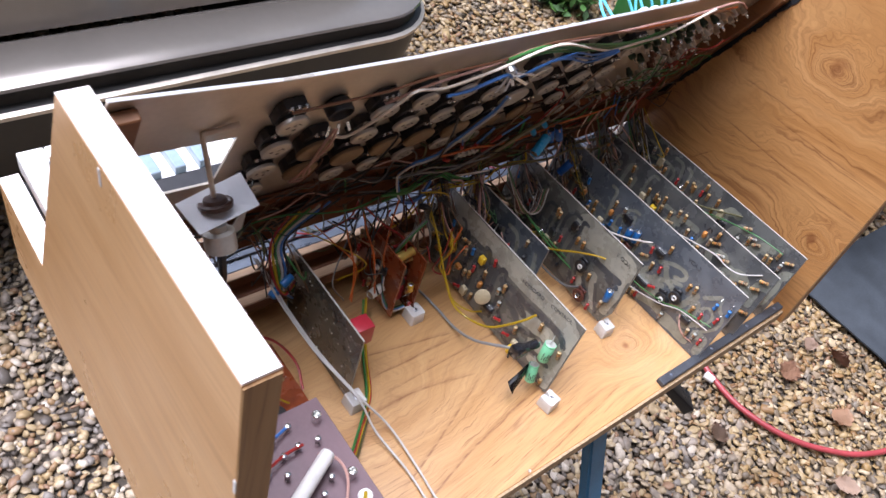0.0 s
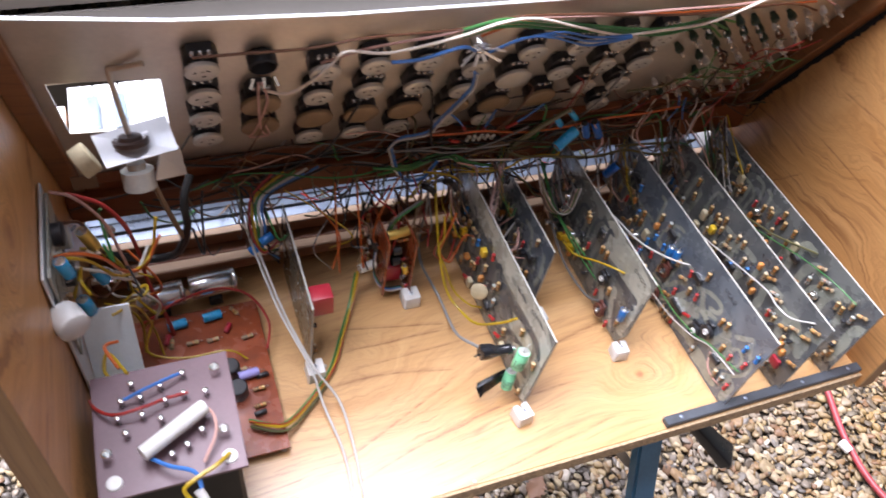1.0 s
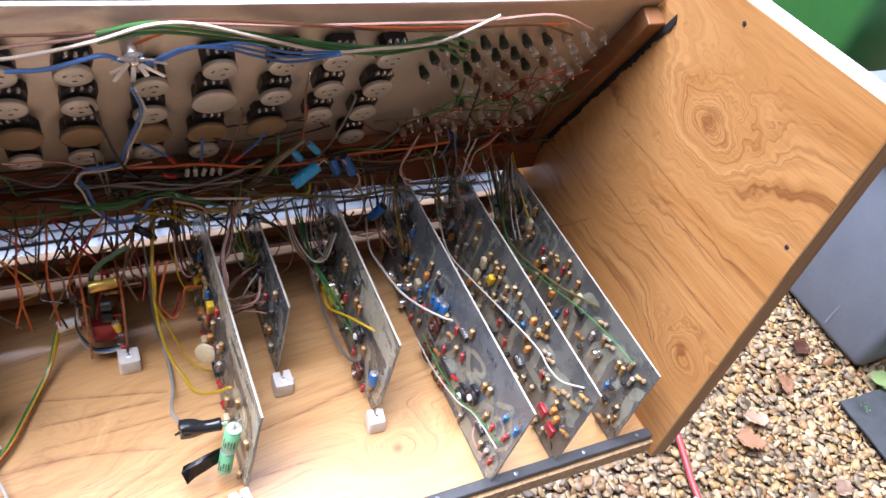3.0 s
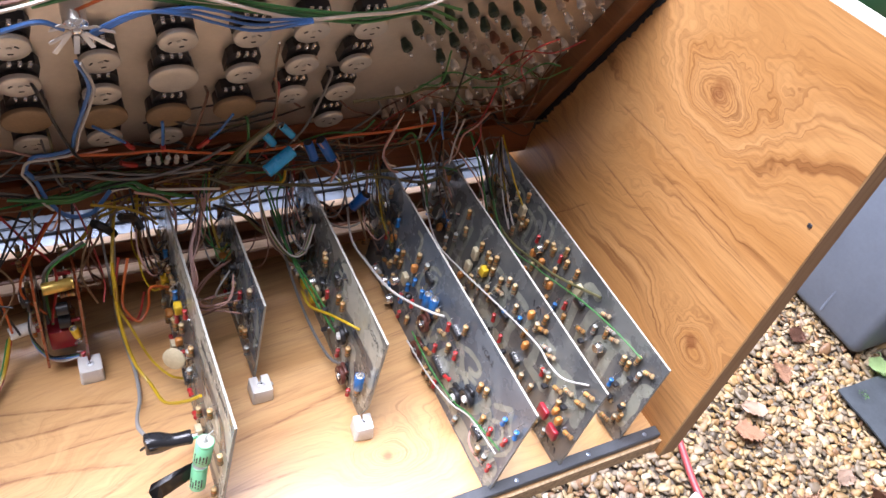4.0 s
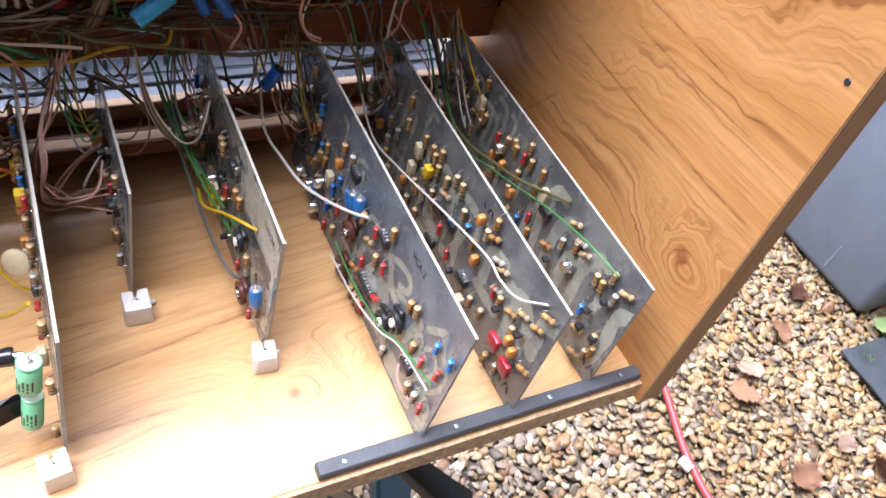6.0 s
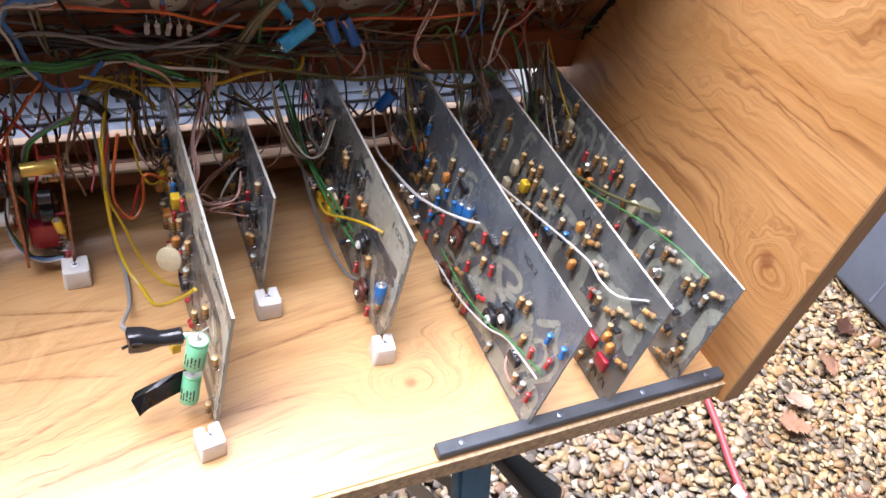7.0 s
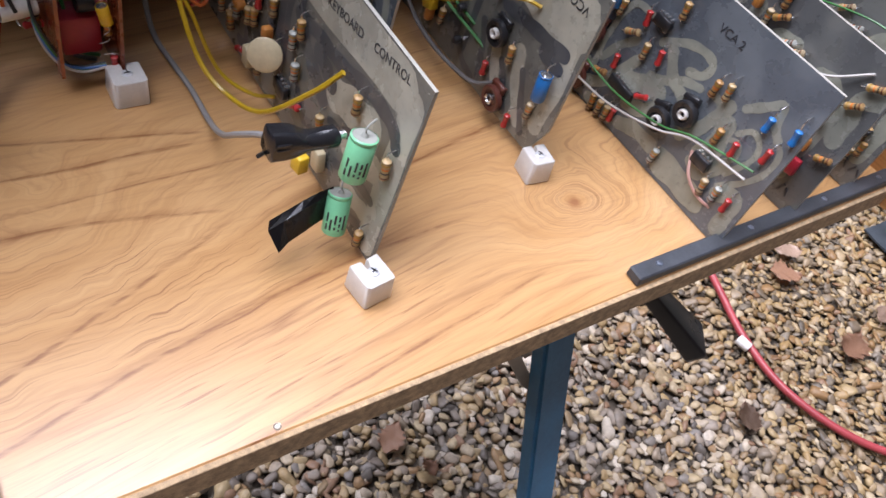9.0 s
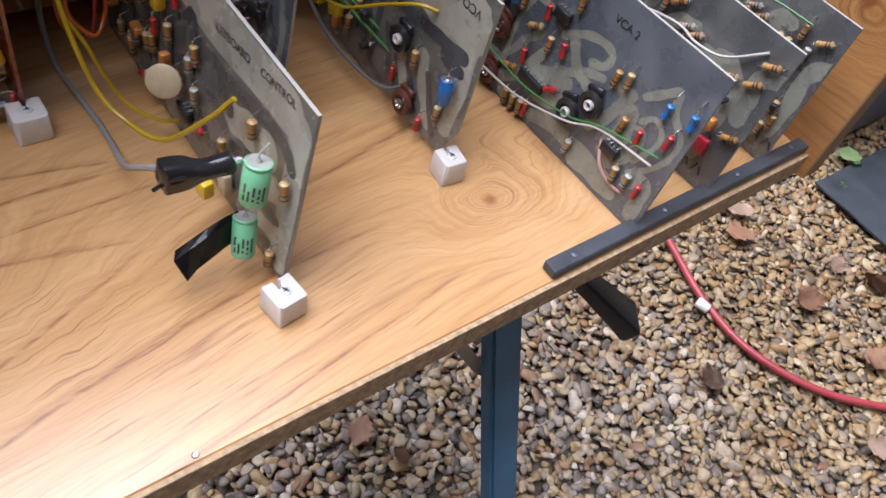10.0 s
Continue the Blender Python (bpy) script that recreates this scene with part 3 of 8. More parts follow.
rng = random.Random(5)
pts = [(0.0165, -0.03)]
for i in range(150):
    torn = rng.uniform(0.0006, 0.0022) if rng.random() < 0.16 else 0.0
    pts.append((0.0212 + 0.0006 * math.sin(i * 0.23) + 0.0005 * math.sin(i * 0.71) + rng.uniform(-0.0005, 0.0005) + torn, -0.02 + 0.00167 * i))
pts += [(0.0165, 0.232)]
prism(bm, [(h, v) for h, v in pts], 0, XR - 0.0012, XR - 0.0002)
for v in bm.verts:
    v.co = panel_at(v.co.x, v.co.z, v.co.y)
bmesh.ops.recalc_face_normals(bm, faces=bm.faces)
part("sealing_tape", bm, BLACK_RUBBER, cab, "ragged black tape along the batten")
# rail on the front edge, with screws
bm = bm_new()
box(bm, (0.0, 0.0015, 0.0003), (0.2195, 0.0105, 0.0065), 0.0008)
rail = part("edge_rail", bm, RAIL, cab, "dark grey plastic rail screwed to the base")
for sx in (0.016, 0.085, 0.150, 0.205):
    bm = bm_new()
    lathe(bm, [(0.0, 0.0019), (0.0006, 0.0017), (0.0008, 0.0006)], 10, Matrix.Translation((sx, 0.006, 0.0064)))
    part("screw", bm, STEEL, rail)
bm = bm_new()
lathe(bm, [(0.0, 0.0017), (0.0004, 0.0014), (0.0001, 0.0008)], 9, Matrix.Translation((-0.182, 0.004, 0.0)))
part("panel_pin", bm, ALU, cab, "small dull panel pin")

# key bed beyond the opening
bed = thing("key_chassis", (-0.1, 0.33, 0.0), "zinc-plated keyboard chassis strip with rows of pins", "keyboard chassis")
bm = bm_new()
box(bm, (XL + 0.001, 0.288, 0.036), (XR - 0.004, 0.368, 0.042), 0.0008)
part("chassis_strip", bm, STEEL, bed)
bm = bm_new()
box(bm, (XR - 0.022, 0.285, 0.0425), (XR - 0.004, 0.33, 0.062), 0.001)
part("end_bracket", bm, NYLON, bed, "white plastic end bracket")
for i in range(48):
    x = XL + 0.02 + i * 0.0135
    bm = bm_new()
    box(bm, (x, 0.322, 0.042), (x + 0.0028, 0.3245, 0.050 if i % 3 else 0.046), 0.0004)
    part("contact_pin", bm, BLACK if i % 5 else SOLDER, bed)
for dy, r in ((0.300, 0.0010), (0.312, 0.0006)):
    bm = bm_new()
    tube(bm, [(XL + 0.005, dy, 0.0437), (-0.1, dy + 0.0005, 0.0434), (XR - 0.024, dy, 0.0437)], r)
    part("bus_bar", bm, BLACK, bed, "black bus wire")
lip = thing("key_bed_lip", (-0.1, 0.281, 0.0), "brown timber lip with a strip paled for its lit top edge", "batten")
bm = bm_new()
box(bm, (XL + 0.001, 0.2765, 0.0330), (XR - 0.001, 0.2850, 0.0445), 0.0006)
part("rail", bm, WOOD_DARK, lip)
# light along the lip's top, put in as a strip of paler wood
bm = bm_new()
box(bm, (XL + 0.001, 0.2768, 0.0447), (XR - 0.001, 0.2848, 0.0460), 0.0004)
part("top_edge", bm, WOOD_RAW, lip, "pale strip for the lit top edge")
ledge = thing("ledge_plank", (-0.1, 0.268, 0.0), "pale and brown pine plank carrying the key bed", "plank")
bm = bm_new()
box(bm, (XL + 0.001, 0.2550, 0.0215), (XR - 0.001, 0.2652, 0.0325), 0.0008)
part("plank", bm, WOOD_RAW, ledge)
bm = bm_new()
box(bm, (XL + 0.001, 0.2654, 0.0215), (XR - 0.001, 0.2875, 0.0322), 0.0006)
part("stained_plank", bm, WOOD_DARK, ledge, "brown stained rear plank")
bm = bm_new()
box(bm, (XL + 0.001, 0.2535, 0.0210), (XR - 0.001, 0.2549, 0.0318), 0.0004)
part("front_edge", bm, WOOD_DARK, ledge, "brown front edge")
for x in (XL + 0.03, -0.12, 0.10, XR - 0.03):
    bm = bm_new()
    box(bm, (x, 0.268, 0.0003), (x + 0.02, 0.287, 0.0212), 0.001)
    part("foot_block", bm, WOOD_DARK, ledge)
# added dark board: the gap under the ledge shows only shade
bm = bm_new()
box(bm, (XL + 0.001, 0.3455, -0.016), (XR - 0.001, 0.357, 0.0355), 0.0006)
part("back_board", bm, WOOD_DARK, cab, "unseen dark board added to keep the gap under the ledge dark")


# ---- circuit boards ----
def board_mesh(xb, xt, y0, y1, z0, z1, cut=0.0, thick=0.0016):
    """A standing board: its viewer face runs from xb at the foot to xt at the top."""
    bm = bm_new()
    back = [(0.2525, z0), (0.2525, 0.0335), (y1, 0.0335), (y1, z1)] if y1 > 0.2525 else [(y1, z0), (y1, z1)]
    pts = [(y0 + cut * 0.4, z0), *back, (y0, z1), (y0, z0 + cut)] if cut else [(y0, z0), *back, (y0, z1)]
    prism(bm, pts, 0, 0, thick)
    for v in bm.verts:
        v.co.x += xb + (xt - xb) * (v.co.z - z0) / (z1 - z0)
    return bm


BOARDS = {}


def board(key, label, xb, xt, y0, y1, z0, z1, material, clip=None, cut=0.0):
    th = thing("circuit_board", (xb, (y0 + y1) / 2, z0), label, "circuit board", "boards on the base")
    me = finish("substrate", board_mesh(xb, xt, y0, y1, z0, z1, cut), material)
    me.materials.append(material if material is PCB_BROWN else PCB_EDGE)
    me.materials.append(PCB_BACK)
    for p in me.polygons:
        p.material_index = 1 if abs(p.normal.x) < 0.6 else 2 if p.normal.x > 0 else 0
    place("substrate", me, th)
    if clip:
        nylon_clip(th, *clip)
    BOARDS[key] = (th, xb, xt, y0, z0, z1)
    return th


def nylon_clip(parent, x, y, s=0.0165, turn=0.0):
    """A squat moulded block, slotted from behind for the board's corner, with a screw at the end of the slot."""
    h, n = s / 2, 0.0011
    bm = bm_new()
    prism(bm, [(-h * 0.86, -h), (h * 0.86, -h), (h, -h * 0.8), (h, h), (n, h), (n, h * 0.25), (-n, h * 0.25), (-n, h), (-h, h), (-h, -h * 0.8)], 2, 0.0002, 0.0142)
    rr = random.Random(round(x * 10000))
    for v in bm.verts:
        k = 1.0 if v.co.z < 0.005 else 0.93
        v.co.x, v.co.y = v.co.x * k + rr.uniform(-0.0003, 0.0003), v.co.y * k + rr.uniform(-0.0003, 0.0003)
    bmesh.ops.bevel(bm, geom=[e for e in bm.edges if e.calc_length() > 0.003], offset=0.0009, segments=2, affect="EDGES", profile=0.5)
    c = part("nylon_clip", bm, NYLON, parent, "white nylon board clip", pose(x, y, 0, 0, 0, turn), True)
    at = pose(x, y, 0, 0, 0, turn) @ pose(0, -0.0004, 0.0139, 0, 0, rr.uniform(0, 90))
    bm = bm_new()
    lathe(bm, [(0.0, 0.0027), (0.0007, 0.0025), (0.0010, 0.0018)], 14)
    head = part("screw", bm, ALU_BRIGHT, c, "", at, True)
    for a in (0, 90):
        bm = bm_new()
        box(bm, (-0.0015, -0.00025, 0.0009), (0.0015, 0.00025, 0.00112))
        part("slot", bm, BLACK, head, "", at @ pose(0, 0, 0.00001 * a, 0, 0, a))
    if rr.random() < 0.5:
        bm = bm_new()
        box(bm, (h * 0.8, h * 0.1, 0.004), (h * 1.35, h * 0.5, 0.0062), 0.0007)
        part("moulding_flash", bm, NYLON, c, "torn nylon flash", pose(x, y, 0, 0, 0, turn) @ pose(0, 0, 0, 0, 12, 15))



board("kc", "pale fibreglass circuit board lettered keyboard control", -0.1175, -0.1085, 0.0565, 0.272, 0.004, 0.0985, PCB_MID, (-0.1225, 0.0465, 0.0152, 8))
board("bx", "short grey fibreglass circuit board in a nylon clip", -0.070, -0.064, 0.150, 0.272, 0.004, 0.088, PCB_GREY, (-0.068, 0.1375))
board("vco", "pale fibreglass oscillator circuit board in a nylon clip", -0.006, 0.0, 0.086, 0.272, 0.006, 0.101, PCB_MID, (-0.007, 0.0830, 0.0145, -6), 0.02)
board("vca", "grey fibreglass amplifier circuit board leaning slightly", 0.061, 0.073, 0.006, 0.274, 0.0005, 0.0985, PCB_GREY)
board("p7", "grey fibreglass circuit board with red capacitors", 0.122, 0.130, 0.006, 0.274, 0.0005, 0.0975, PCB_STRIPED)
board("p8", "grey fibreglass circuit board beside the cabinet wall", 0.181, 0.188, 0.009, 0.274, 0.0005, 0.096, PCB_STRIPED)
board("dk", "dark flux-stained circuit board seen from its solder side", -0.286, -0.283, 0.142, 0.262, 0.004, 0.088, PCB_DARK, (-0.2825, 0.1355))
board("ra", "small brown paper circuit board with loose wires", -0.205, -0.203, 0.196, 0.262, 0.012, 0.085, PCB_BROWN)
board("rb", "small brown paper circuit board in a nylon clip", -0.179, -0.177, 0.196, 0.262, 0.004, 0.078, PCB_BROWN, (-0.178, 0.191))

# ---- control panel ----
ctl = thing("control_panel", panel_at(-0.1, 0.1), "bare aluminium control panel seen from behind, hinged open", "control panel")
PTOP = [(XL + 0.001, 0.272), (-0.35, 0.252), (-0.25, 0.242), (-0.1, 0.236), (0.05, 0.231), (XR - 0.001, 0.227)]
bm = bm_new()
HOLE = (-0.429, -0.363, 0.106, 0.184)


def sheet_faces(bm, h):
    g = lambda u, v: bm.verts.new(panel_at(u, v, h))
    u0, u1, v0, v1 = HOLE
    us = [XL + 0.001, u0, u1] + [p[0] for p in PTOP[2:]]
    tops = []
    for u in us:
        for (a, va), (b, vb) in zip(PTOP, PTOP[1:]):
            if a <= u <= b + 1e-9:
                tops.append(va + (vb - va) * (u - a) / (b - a))
                break
    rows = [[g(u, -0.012) for u in us], [g(u, v0 + 0.010 * (k == 1)) for k, u in enumerate(us)], [g(u, v1 + 0.010 * (k == 1)) for k, u in enumerate(us)], [g(u, tv) for u, tv in zip(us, tops)]]
    fs = []
    for r in range(3):
        for k in range(len(us) - 1):
            if r == 1 and k == 1:
                continue
            fs.append(bm.faces.new((rows[r][k], rows[r][k + 1], rows[r + 1][k + 1], rows[r + 1][k])))
    return fs


fs = sheet_faces(bm, 0.0)
rim = [(e.verts[0], e.verts[1]) for e in bm.edges if len(e.link_faces) == 1]
rear = {v: bm.verts.new(v.co - PN * 0.0016) for v in list(bm.verts)}
for f in fs:
    bm.faces.new([rear[v] for v in reversed(f.verts)])
for a, b in rim:
    bm.faces.new((a, b, rear[b], rear[a]))
bmesh.ops.recalc_face_normals(bm, faces=bm.faces)
part("panel_sheet", bm, ALU, ctl, "brushed aluminium sheet with a rectangular cut-out")
# separate brighter strip serves as the highlight on the cut top edge
bm = bm_new()
rows = [[bm.verts.new(panel_at(u, v + dv, h)) for dv, h in ((0.0001, 0.0004), (0.0009, 0.0002), (0.0009, -0.0018), (0.0001, -0.0020))] for u, v in PTOP]
for a, b in zip(rows, rows[1:]):
    for k in range(4):
        bm.faces.new((a[k], a[(k + 1) % 4], b[(k + 1) % 4], b[k]))
bm.faces.new(rows[0])
bm.faces.new(list(reversed(rows[-1])))
bmesh.ops.recalc_face_normals(bm, faces=bm.faces)
part("sheet_edge", bm, ALU_BRIGHT, ctl, "bright strip added as the highlight on the sheet's top edge")


def pot_meshes():
    """Small and large covers, the small and large bodies with their wafer, and a tag."""
    out = []
    for r, mat in ((0.0110, POT_METAL), (0.0145, plain("brown_pot_cover", (0.25, 0.17, 0.095), 0.5, 0.25, 0.25, 60, 0.1)), (0.0148, POT_METAL)):
        bm = bm_new()
        lathe(bm, [(0.0098, r * 0.985), (0.0116, r), (0.0124, r * 0.97), (0.0127, r * 0.92), (0.01262, r * 0.5)], 26)
        out.append(finish("cover", bm, mat, True))
    # body sides share the wafer's black, standing in for the shade on them
    for k in (1.0, 1.32):
        bm = bm_new()
        lathe(bm, [(0.0, 0.0098 * k), (0.0097, 0.0102 * k)], 22)
        prism(bm, [(-0.0104, -0.004), (0.0104, -0.004), (0.0104, 0.0115 * k), (0.0075, 0.0165 * k), (-0.0075, 0.0165 * k), (-0.0104, 0.0115 * k)], 2, 0.0, 0.0070, 0.0003)
        out.append(finish("wafer", bm, BLACK))
    bm = bm_new()
    box(bm, (-0.0010, 0.0125, 0.0071), (0.0010, 0.0190, 0.0077))
    lathe(bm, [(-0.0004, 0.0011), (0.0010, 0.0013), (0.0018, 0.0007)], 8, Matrix.Translation((0, 0.0175, 0.0076)))
    out.append(finish("solder_tag", bm, SOLDER))
    bm = bm_new()
    for x, y, a in ((-0.0046, 0.0012, 50), (0.0012, -0.0040, 10), (0.0036, 0.0026, -35)):
        box(bm, (-0.0014, -0.0006, 0.0126), (0.0014, 0.0006, 0.0130), 0.0002, pose(x, y, 0, 0, 0, a))
    out.append(finish("slot", bm, BLACK))
    bm = bm_new()
    box(bm, (-0.0012, -0.0010, 0.0125), (0.0012, 0.0010, 0.0133), 0.0003, pose(0.0004, 0.0014, 0, 0, 0, 20))
    out.append(finish("tab", bm, POT_METAL))
    return out


POT_A, POT_B, POT_C, WAFER_A, WAFER_B, POT_T, POT_S, POT_K = pot_meshes()


def pot(u, v, big=False, brown=False, turn=0.0):
    m = panel_pose(u, v, 0.0003, turn)
    p = place("potentiometer", (POT_B if brown else POT_C) if big else POT_A, ctl, "brown-tinged potentiometer cover" if brown and big else "tinned potentiometer cover", m)
    place("wafer", WAFER_B if big else WAFER_A, p, "", m)
    if not big:
        place("slot", POT_S, p, "", m)
        place("tab", POT_K, p, "", m)
    for x in (-0.005, 0, 0.005):
        place("solder_tag", POT_T, p, "", m @ pose(x, 0.004 if big else 0, 0))
    return p


rng = random.Random(11)
for u in (-0.338,):
    for v in (0.211, 0.174, 0.137, 0.100):
        pot(u, v, turn=rng.uniform(-8, 8))
COVERS = (
    (-0.2585, (0.190, 0.152, 0.114, 0.079)), (-0.2220, (0.191, 0.153, 0.111, 0.075)), (-0.1835, (0.188, 0.149, 0.107, 0.074)), (-0.1420, (0.168, 0.131, 0.101, 0.072)),
    (-0.1025, (0.184, 0.142, 0.095, 0.064)), (-0.0610, (0.184, 0.142, 0.096)), (-0.0240, (0.185, 0.146, 0.107)), (0.0135, (0.184, 0.142, 0.104, 0.061)))
for u, rows in COVERS:
    for ri, v in enumerate(rows):
        wide_one = ri == 2 or (u == -0.1025 and ri == 1) or (u == 0.0135 and ri == 3)
        pot(u + rng.uniform(-0.001, 0.001), v, big=wide_one and u < 0.01 and u != -0.024, brown=ri >= 2, turn=rng.uniform(-10, 10))

# ---- transformer corner ----
tr = thing("mains_transformer", (-0.4, 0.06, 0.0), "black mains transformer under a purple-brown tag board", "transformer")
bm = bm_new()
box(bm, (-0.436, 0.020, 0.0003), (-0.358, 0.098, 0.104), 0.003)
part("core", bm, plain("black_transformer_paint", (0.012, 0.012, 0.012), 0.6, 0.0, 0.2, 60, 0.1, spec=0.2), tr, "black painted transformer core")
bm = bm_new()
box(bm, (-0.444, 0.012, 0.1145), (-0.354, 0.102, 0.117), 0.0004)
part("tag_board", bm, PCB_PURPLE, tr, "purple-brown tag board")

rp = thing("power_board", (-0.36, 0.16, 0.0), "brown paper power supply board lying on the base", "circuit board")
bm = bm_new()
box(bm, (-0.425, 0.070, 0.008), (-0.318, 0.222, 0.0096), 0.0002)
part("substrate", bm, PCB_BROWN, rp)

# ---- workbench ----
wb = thing("folding_workbench", (0.0, 0.2, GROUND), "folding workbench with blue enamelled steel legs", "workbench")
bm = bm_new()
box(bm, (-0.42, 0.03, -0.045), (0.17, 0.20, -0.0165), 0.002)
part("worktop", bm, WOOD_DARK, wb)
for xa, xb_ in ((0.120, 0.106), (-0.36, -0.35)):
    for ya, yb_ in ((0.168, -0.088), (0.13, 0.40)):
        bm = bm_new()
        prism(bm, [(-0.017, -0.010), (0.017, -0.010), (0.017, 0.010), (-0.017, 0.010)], 2, 0, 1, 0.0)
        bmesh.ops.bevel(bm, geom=[e for e in bm.edges if abs(e.verts[0].co.z - e.verts[1].co.z) > 0.5], offset=0.003, segments=2, affect="EDGES")
        for v in bm.verts:
            f = v.co.z
            v.co = Vector((xa + (xb_ - xa) * f + v.co.x, ya + (yb_ - ya) * f + v.co.y, -0.045 + (GROUND + 0.045) * f))
        part("leg", bm, BLUE_STEEL, wb, "blue enamelled steel leg")

# ---- car, bins ----
car = thing("parked_car", (0.0, 1.4, GROUND), "bronze metallic parked car with a dark bumper trim", "car")
def sweep(bm, prof, x0, x1, y, corner, y1=5.1, seg=7, cap=False):
    """A section (depth out, height) run all round a body with rounded corners."""
    rows = []
    for cx, cy, a0 in ((x0 + corner, y + corner, 180), (x1 - corner, y + corner, 270), (x1 - corner, y1 - corner, 0), (x0 + corner, y1 - corner, 90)):
        for k in range(seg + 1):
            a = radians(a0 + 90 * k / seg)
            rows.append([bm.verts.new((cx + max(corner + d, 0.02) * math.cos(a), cy + max(corner + d, 0.02) * math.sin(a), z)) for d, z in prof])
    for a, b in zip(rows, rows[1:] + rows[:1]):
        for k in range(len(prof) - 1):
            bm.faces.new((a[k], a[k + 1], b[k + 1], b[k]))
    if cap:
        bm.faces.new([r[0] for r in rows])
    bmesh.ops.recalc_face_normals(bm, faces=bm.faces)


CY, CX, CC = 0.957, 0.52, 0.16
bm = bm_new()
sweep(bm, [(-0.137, 0.10), (-0.130, 0.0), (-0.115, -0.185), (-0.112, -0.199)], -1.26, CX, CY, CC)
part("tailgate", bm, BRONZE, car, "dark bronze tailgate", smooth=True)
bm = bm_new()
sweep(bm, [(-0.118, -0.215), (-0.104, -0.205), (-0.098, -0.203), (-0.05, -0.208), (-0.012, -0.214), (-0.002, -0.219), (0.0, -0.224)], -1.26, CX, CY, CC)
part("bumper", bm, BRONZE, car, "bronze metallic bumper top", smooth=True)
bm = bm_new()
sweep(bm, [(-0.002, -0.224), (-0.008, -0.232), (-0.008, -0.252), (0.004, -0.256)], -1.26, CX, CY, CC)
part("bumper_trim", bm, DARK_TRIM, car, "dark rubbing strip", smooth=True)
bm = bm_new()
sweep(bm, [(0.004, -0.2565), (0.012, -0.260), (0.012, -0.267), (0.004, -0.271)], -1.26, CX, CY, CC)
part("bumper_lip", bm, ALU, car, "pale bumper lip", smooth=True)
bm = bm_new()
sweep(bm, [(0.003, -0.2715), (0.0, -0.30), (-0.02, -0.40), (-0.06, -0.47), (-0.2, -0.48)], -1.26, CX, CY, CC)
part("bumper_skirt", bm, DARK_TRIM, car, "dark brown lower bumper skirt", smooth=True)
bm = bm_new()                                  # sloping glass and roof above the waist
ring = []
for inset, z in ((0.14, 0.103), (0.34, 0.60), (0.42, 0.64)):
    x0, x1, y0, y1 = -1.26 + inset * 0.7, CX - inset * 0.7, CY + inset * 1.5, 5.1 - inset * 3.4
    ring.append([bm.verts.new((x, y, z)) for x, y in ((x0, y0 + 0.1), (x0 + 0.1, y0), (x1 - 0.1, y0), (x1, y0 + 0.1), (x1, y1 - 0.1), (x1 - 0.1, y1), (x0 + 0.1, y1), (x0, y1 - 0.1))])
for a, b in zip(ring[:1], ring[1:2]):
    for k in range(8):
        bm.faces.new((a[k], a[(k + 1) % 8], b[(k + 1) % 8], b[k]))
bmesh.ops.recalc_face_normals(bm, faces=bm.faces)
part("window_glass", bm, plain("dark_car_glass", (0.02, 0.024, 0.026), 0.12, 0.0, 0.1, 6, 0.0), car, "dark tinted car glass")
bm = bm_new()
a = [bm.verts.new(v) for v in [(x, y, 0.602) for x, y in ((-1.02, 1.57), (-0.92, 1.47), (0.18, 1.47), (0.28, 1.57), (0.28, 3.84), (0.18, 3.94), (-0.92, 3.94), (-1.02, 3.84))]]
b = [bm.verts.new((v.co.x * 0.92 - 0.03, v.co.y * 0.94 + 0.16, 0.655)) for v in a]
for k in range(8):
    bm.faces.new((a[k], a[(k + 1) % 8], b[(k + 1) % 8], b[k]))
bm.faces.new(b)
bmesh.ops.recalc_face_normals(bm, faces=bm.faces)
part("roof", bm, BRONZE, car, "bronze metallic roof", smooth=True)
bm = bm_new()
sweep(bm, [(-0.139, 0.101), (-0.155, 0.104)], -1.26, CX, CY, CC, cap=False)
box(bm, (-1.10, CY + 0.14, 0.092), (CX - 0.16, 4.95, 0.1005))
part("waist_deck", bm, BRONZE, car, "bronze metallic deck at the waist")
for wx in (-1.12, 0.40):
    for wy in (CY + 0.78, 4.25):
        bm = bm_new()
        lathe(bm, [(-0.10, 0.20), (-0.10, 0.29), (-0.08, 0.31), (0.08, 0.31), (0.10, 0.29), (0.10, 0.20)], 28, pose(wx, wy, GROUND + 0.31, 0, 90, 0))
        wheel = part("wheel", bm, BLACK, car, "black rubber tyre", smooth=True)
        bm = bm_new()
        lathe(bm, [(-0.095, 0.199), (-0.06, 0.17), (0.06, 0.17), (0.095, 0.199)], 24, pose(wx, wy, GROUND + 0.31, 0, 90, 0))
        part("rim", bm, ALU, wheel, "alloy rim", smooth=True)


def tapered(bm, x0, x1, y0, y1, z0, z1, inset, bevel):
    vs = box(bm, (x0, y0, z0), (x1, y1, z1), bevel, segs=3)
    cx, cy = (x0 + x1) / 2, (y0 + y1) / 2
    for v in vs:
        f = 1 - inset * (z1 - v.co.z) / (z1 - z0)
        v.co.x, v.co.y = cx + (v.co.x - cx) * f, cy + (v.co.y - cy) * f


gb = thing("green_bin", (1.8, 1.05, GROUND), "green plastic wheelie bin standing on the gravel", "bin")
bm = bm_new()
tapered(bm, 1.50, 2.12, 0.85, 1.26, GROUND + 0.004, 0.10, 0.06, 0.03)
part("bin_body", bm, BIN_GREEN, gb, smooth=True)
bm = bm_new()
box(bm, (1.47, 0.82, 0.102), (2.15, 1.29, 0.145), 0.015, segs=2)
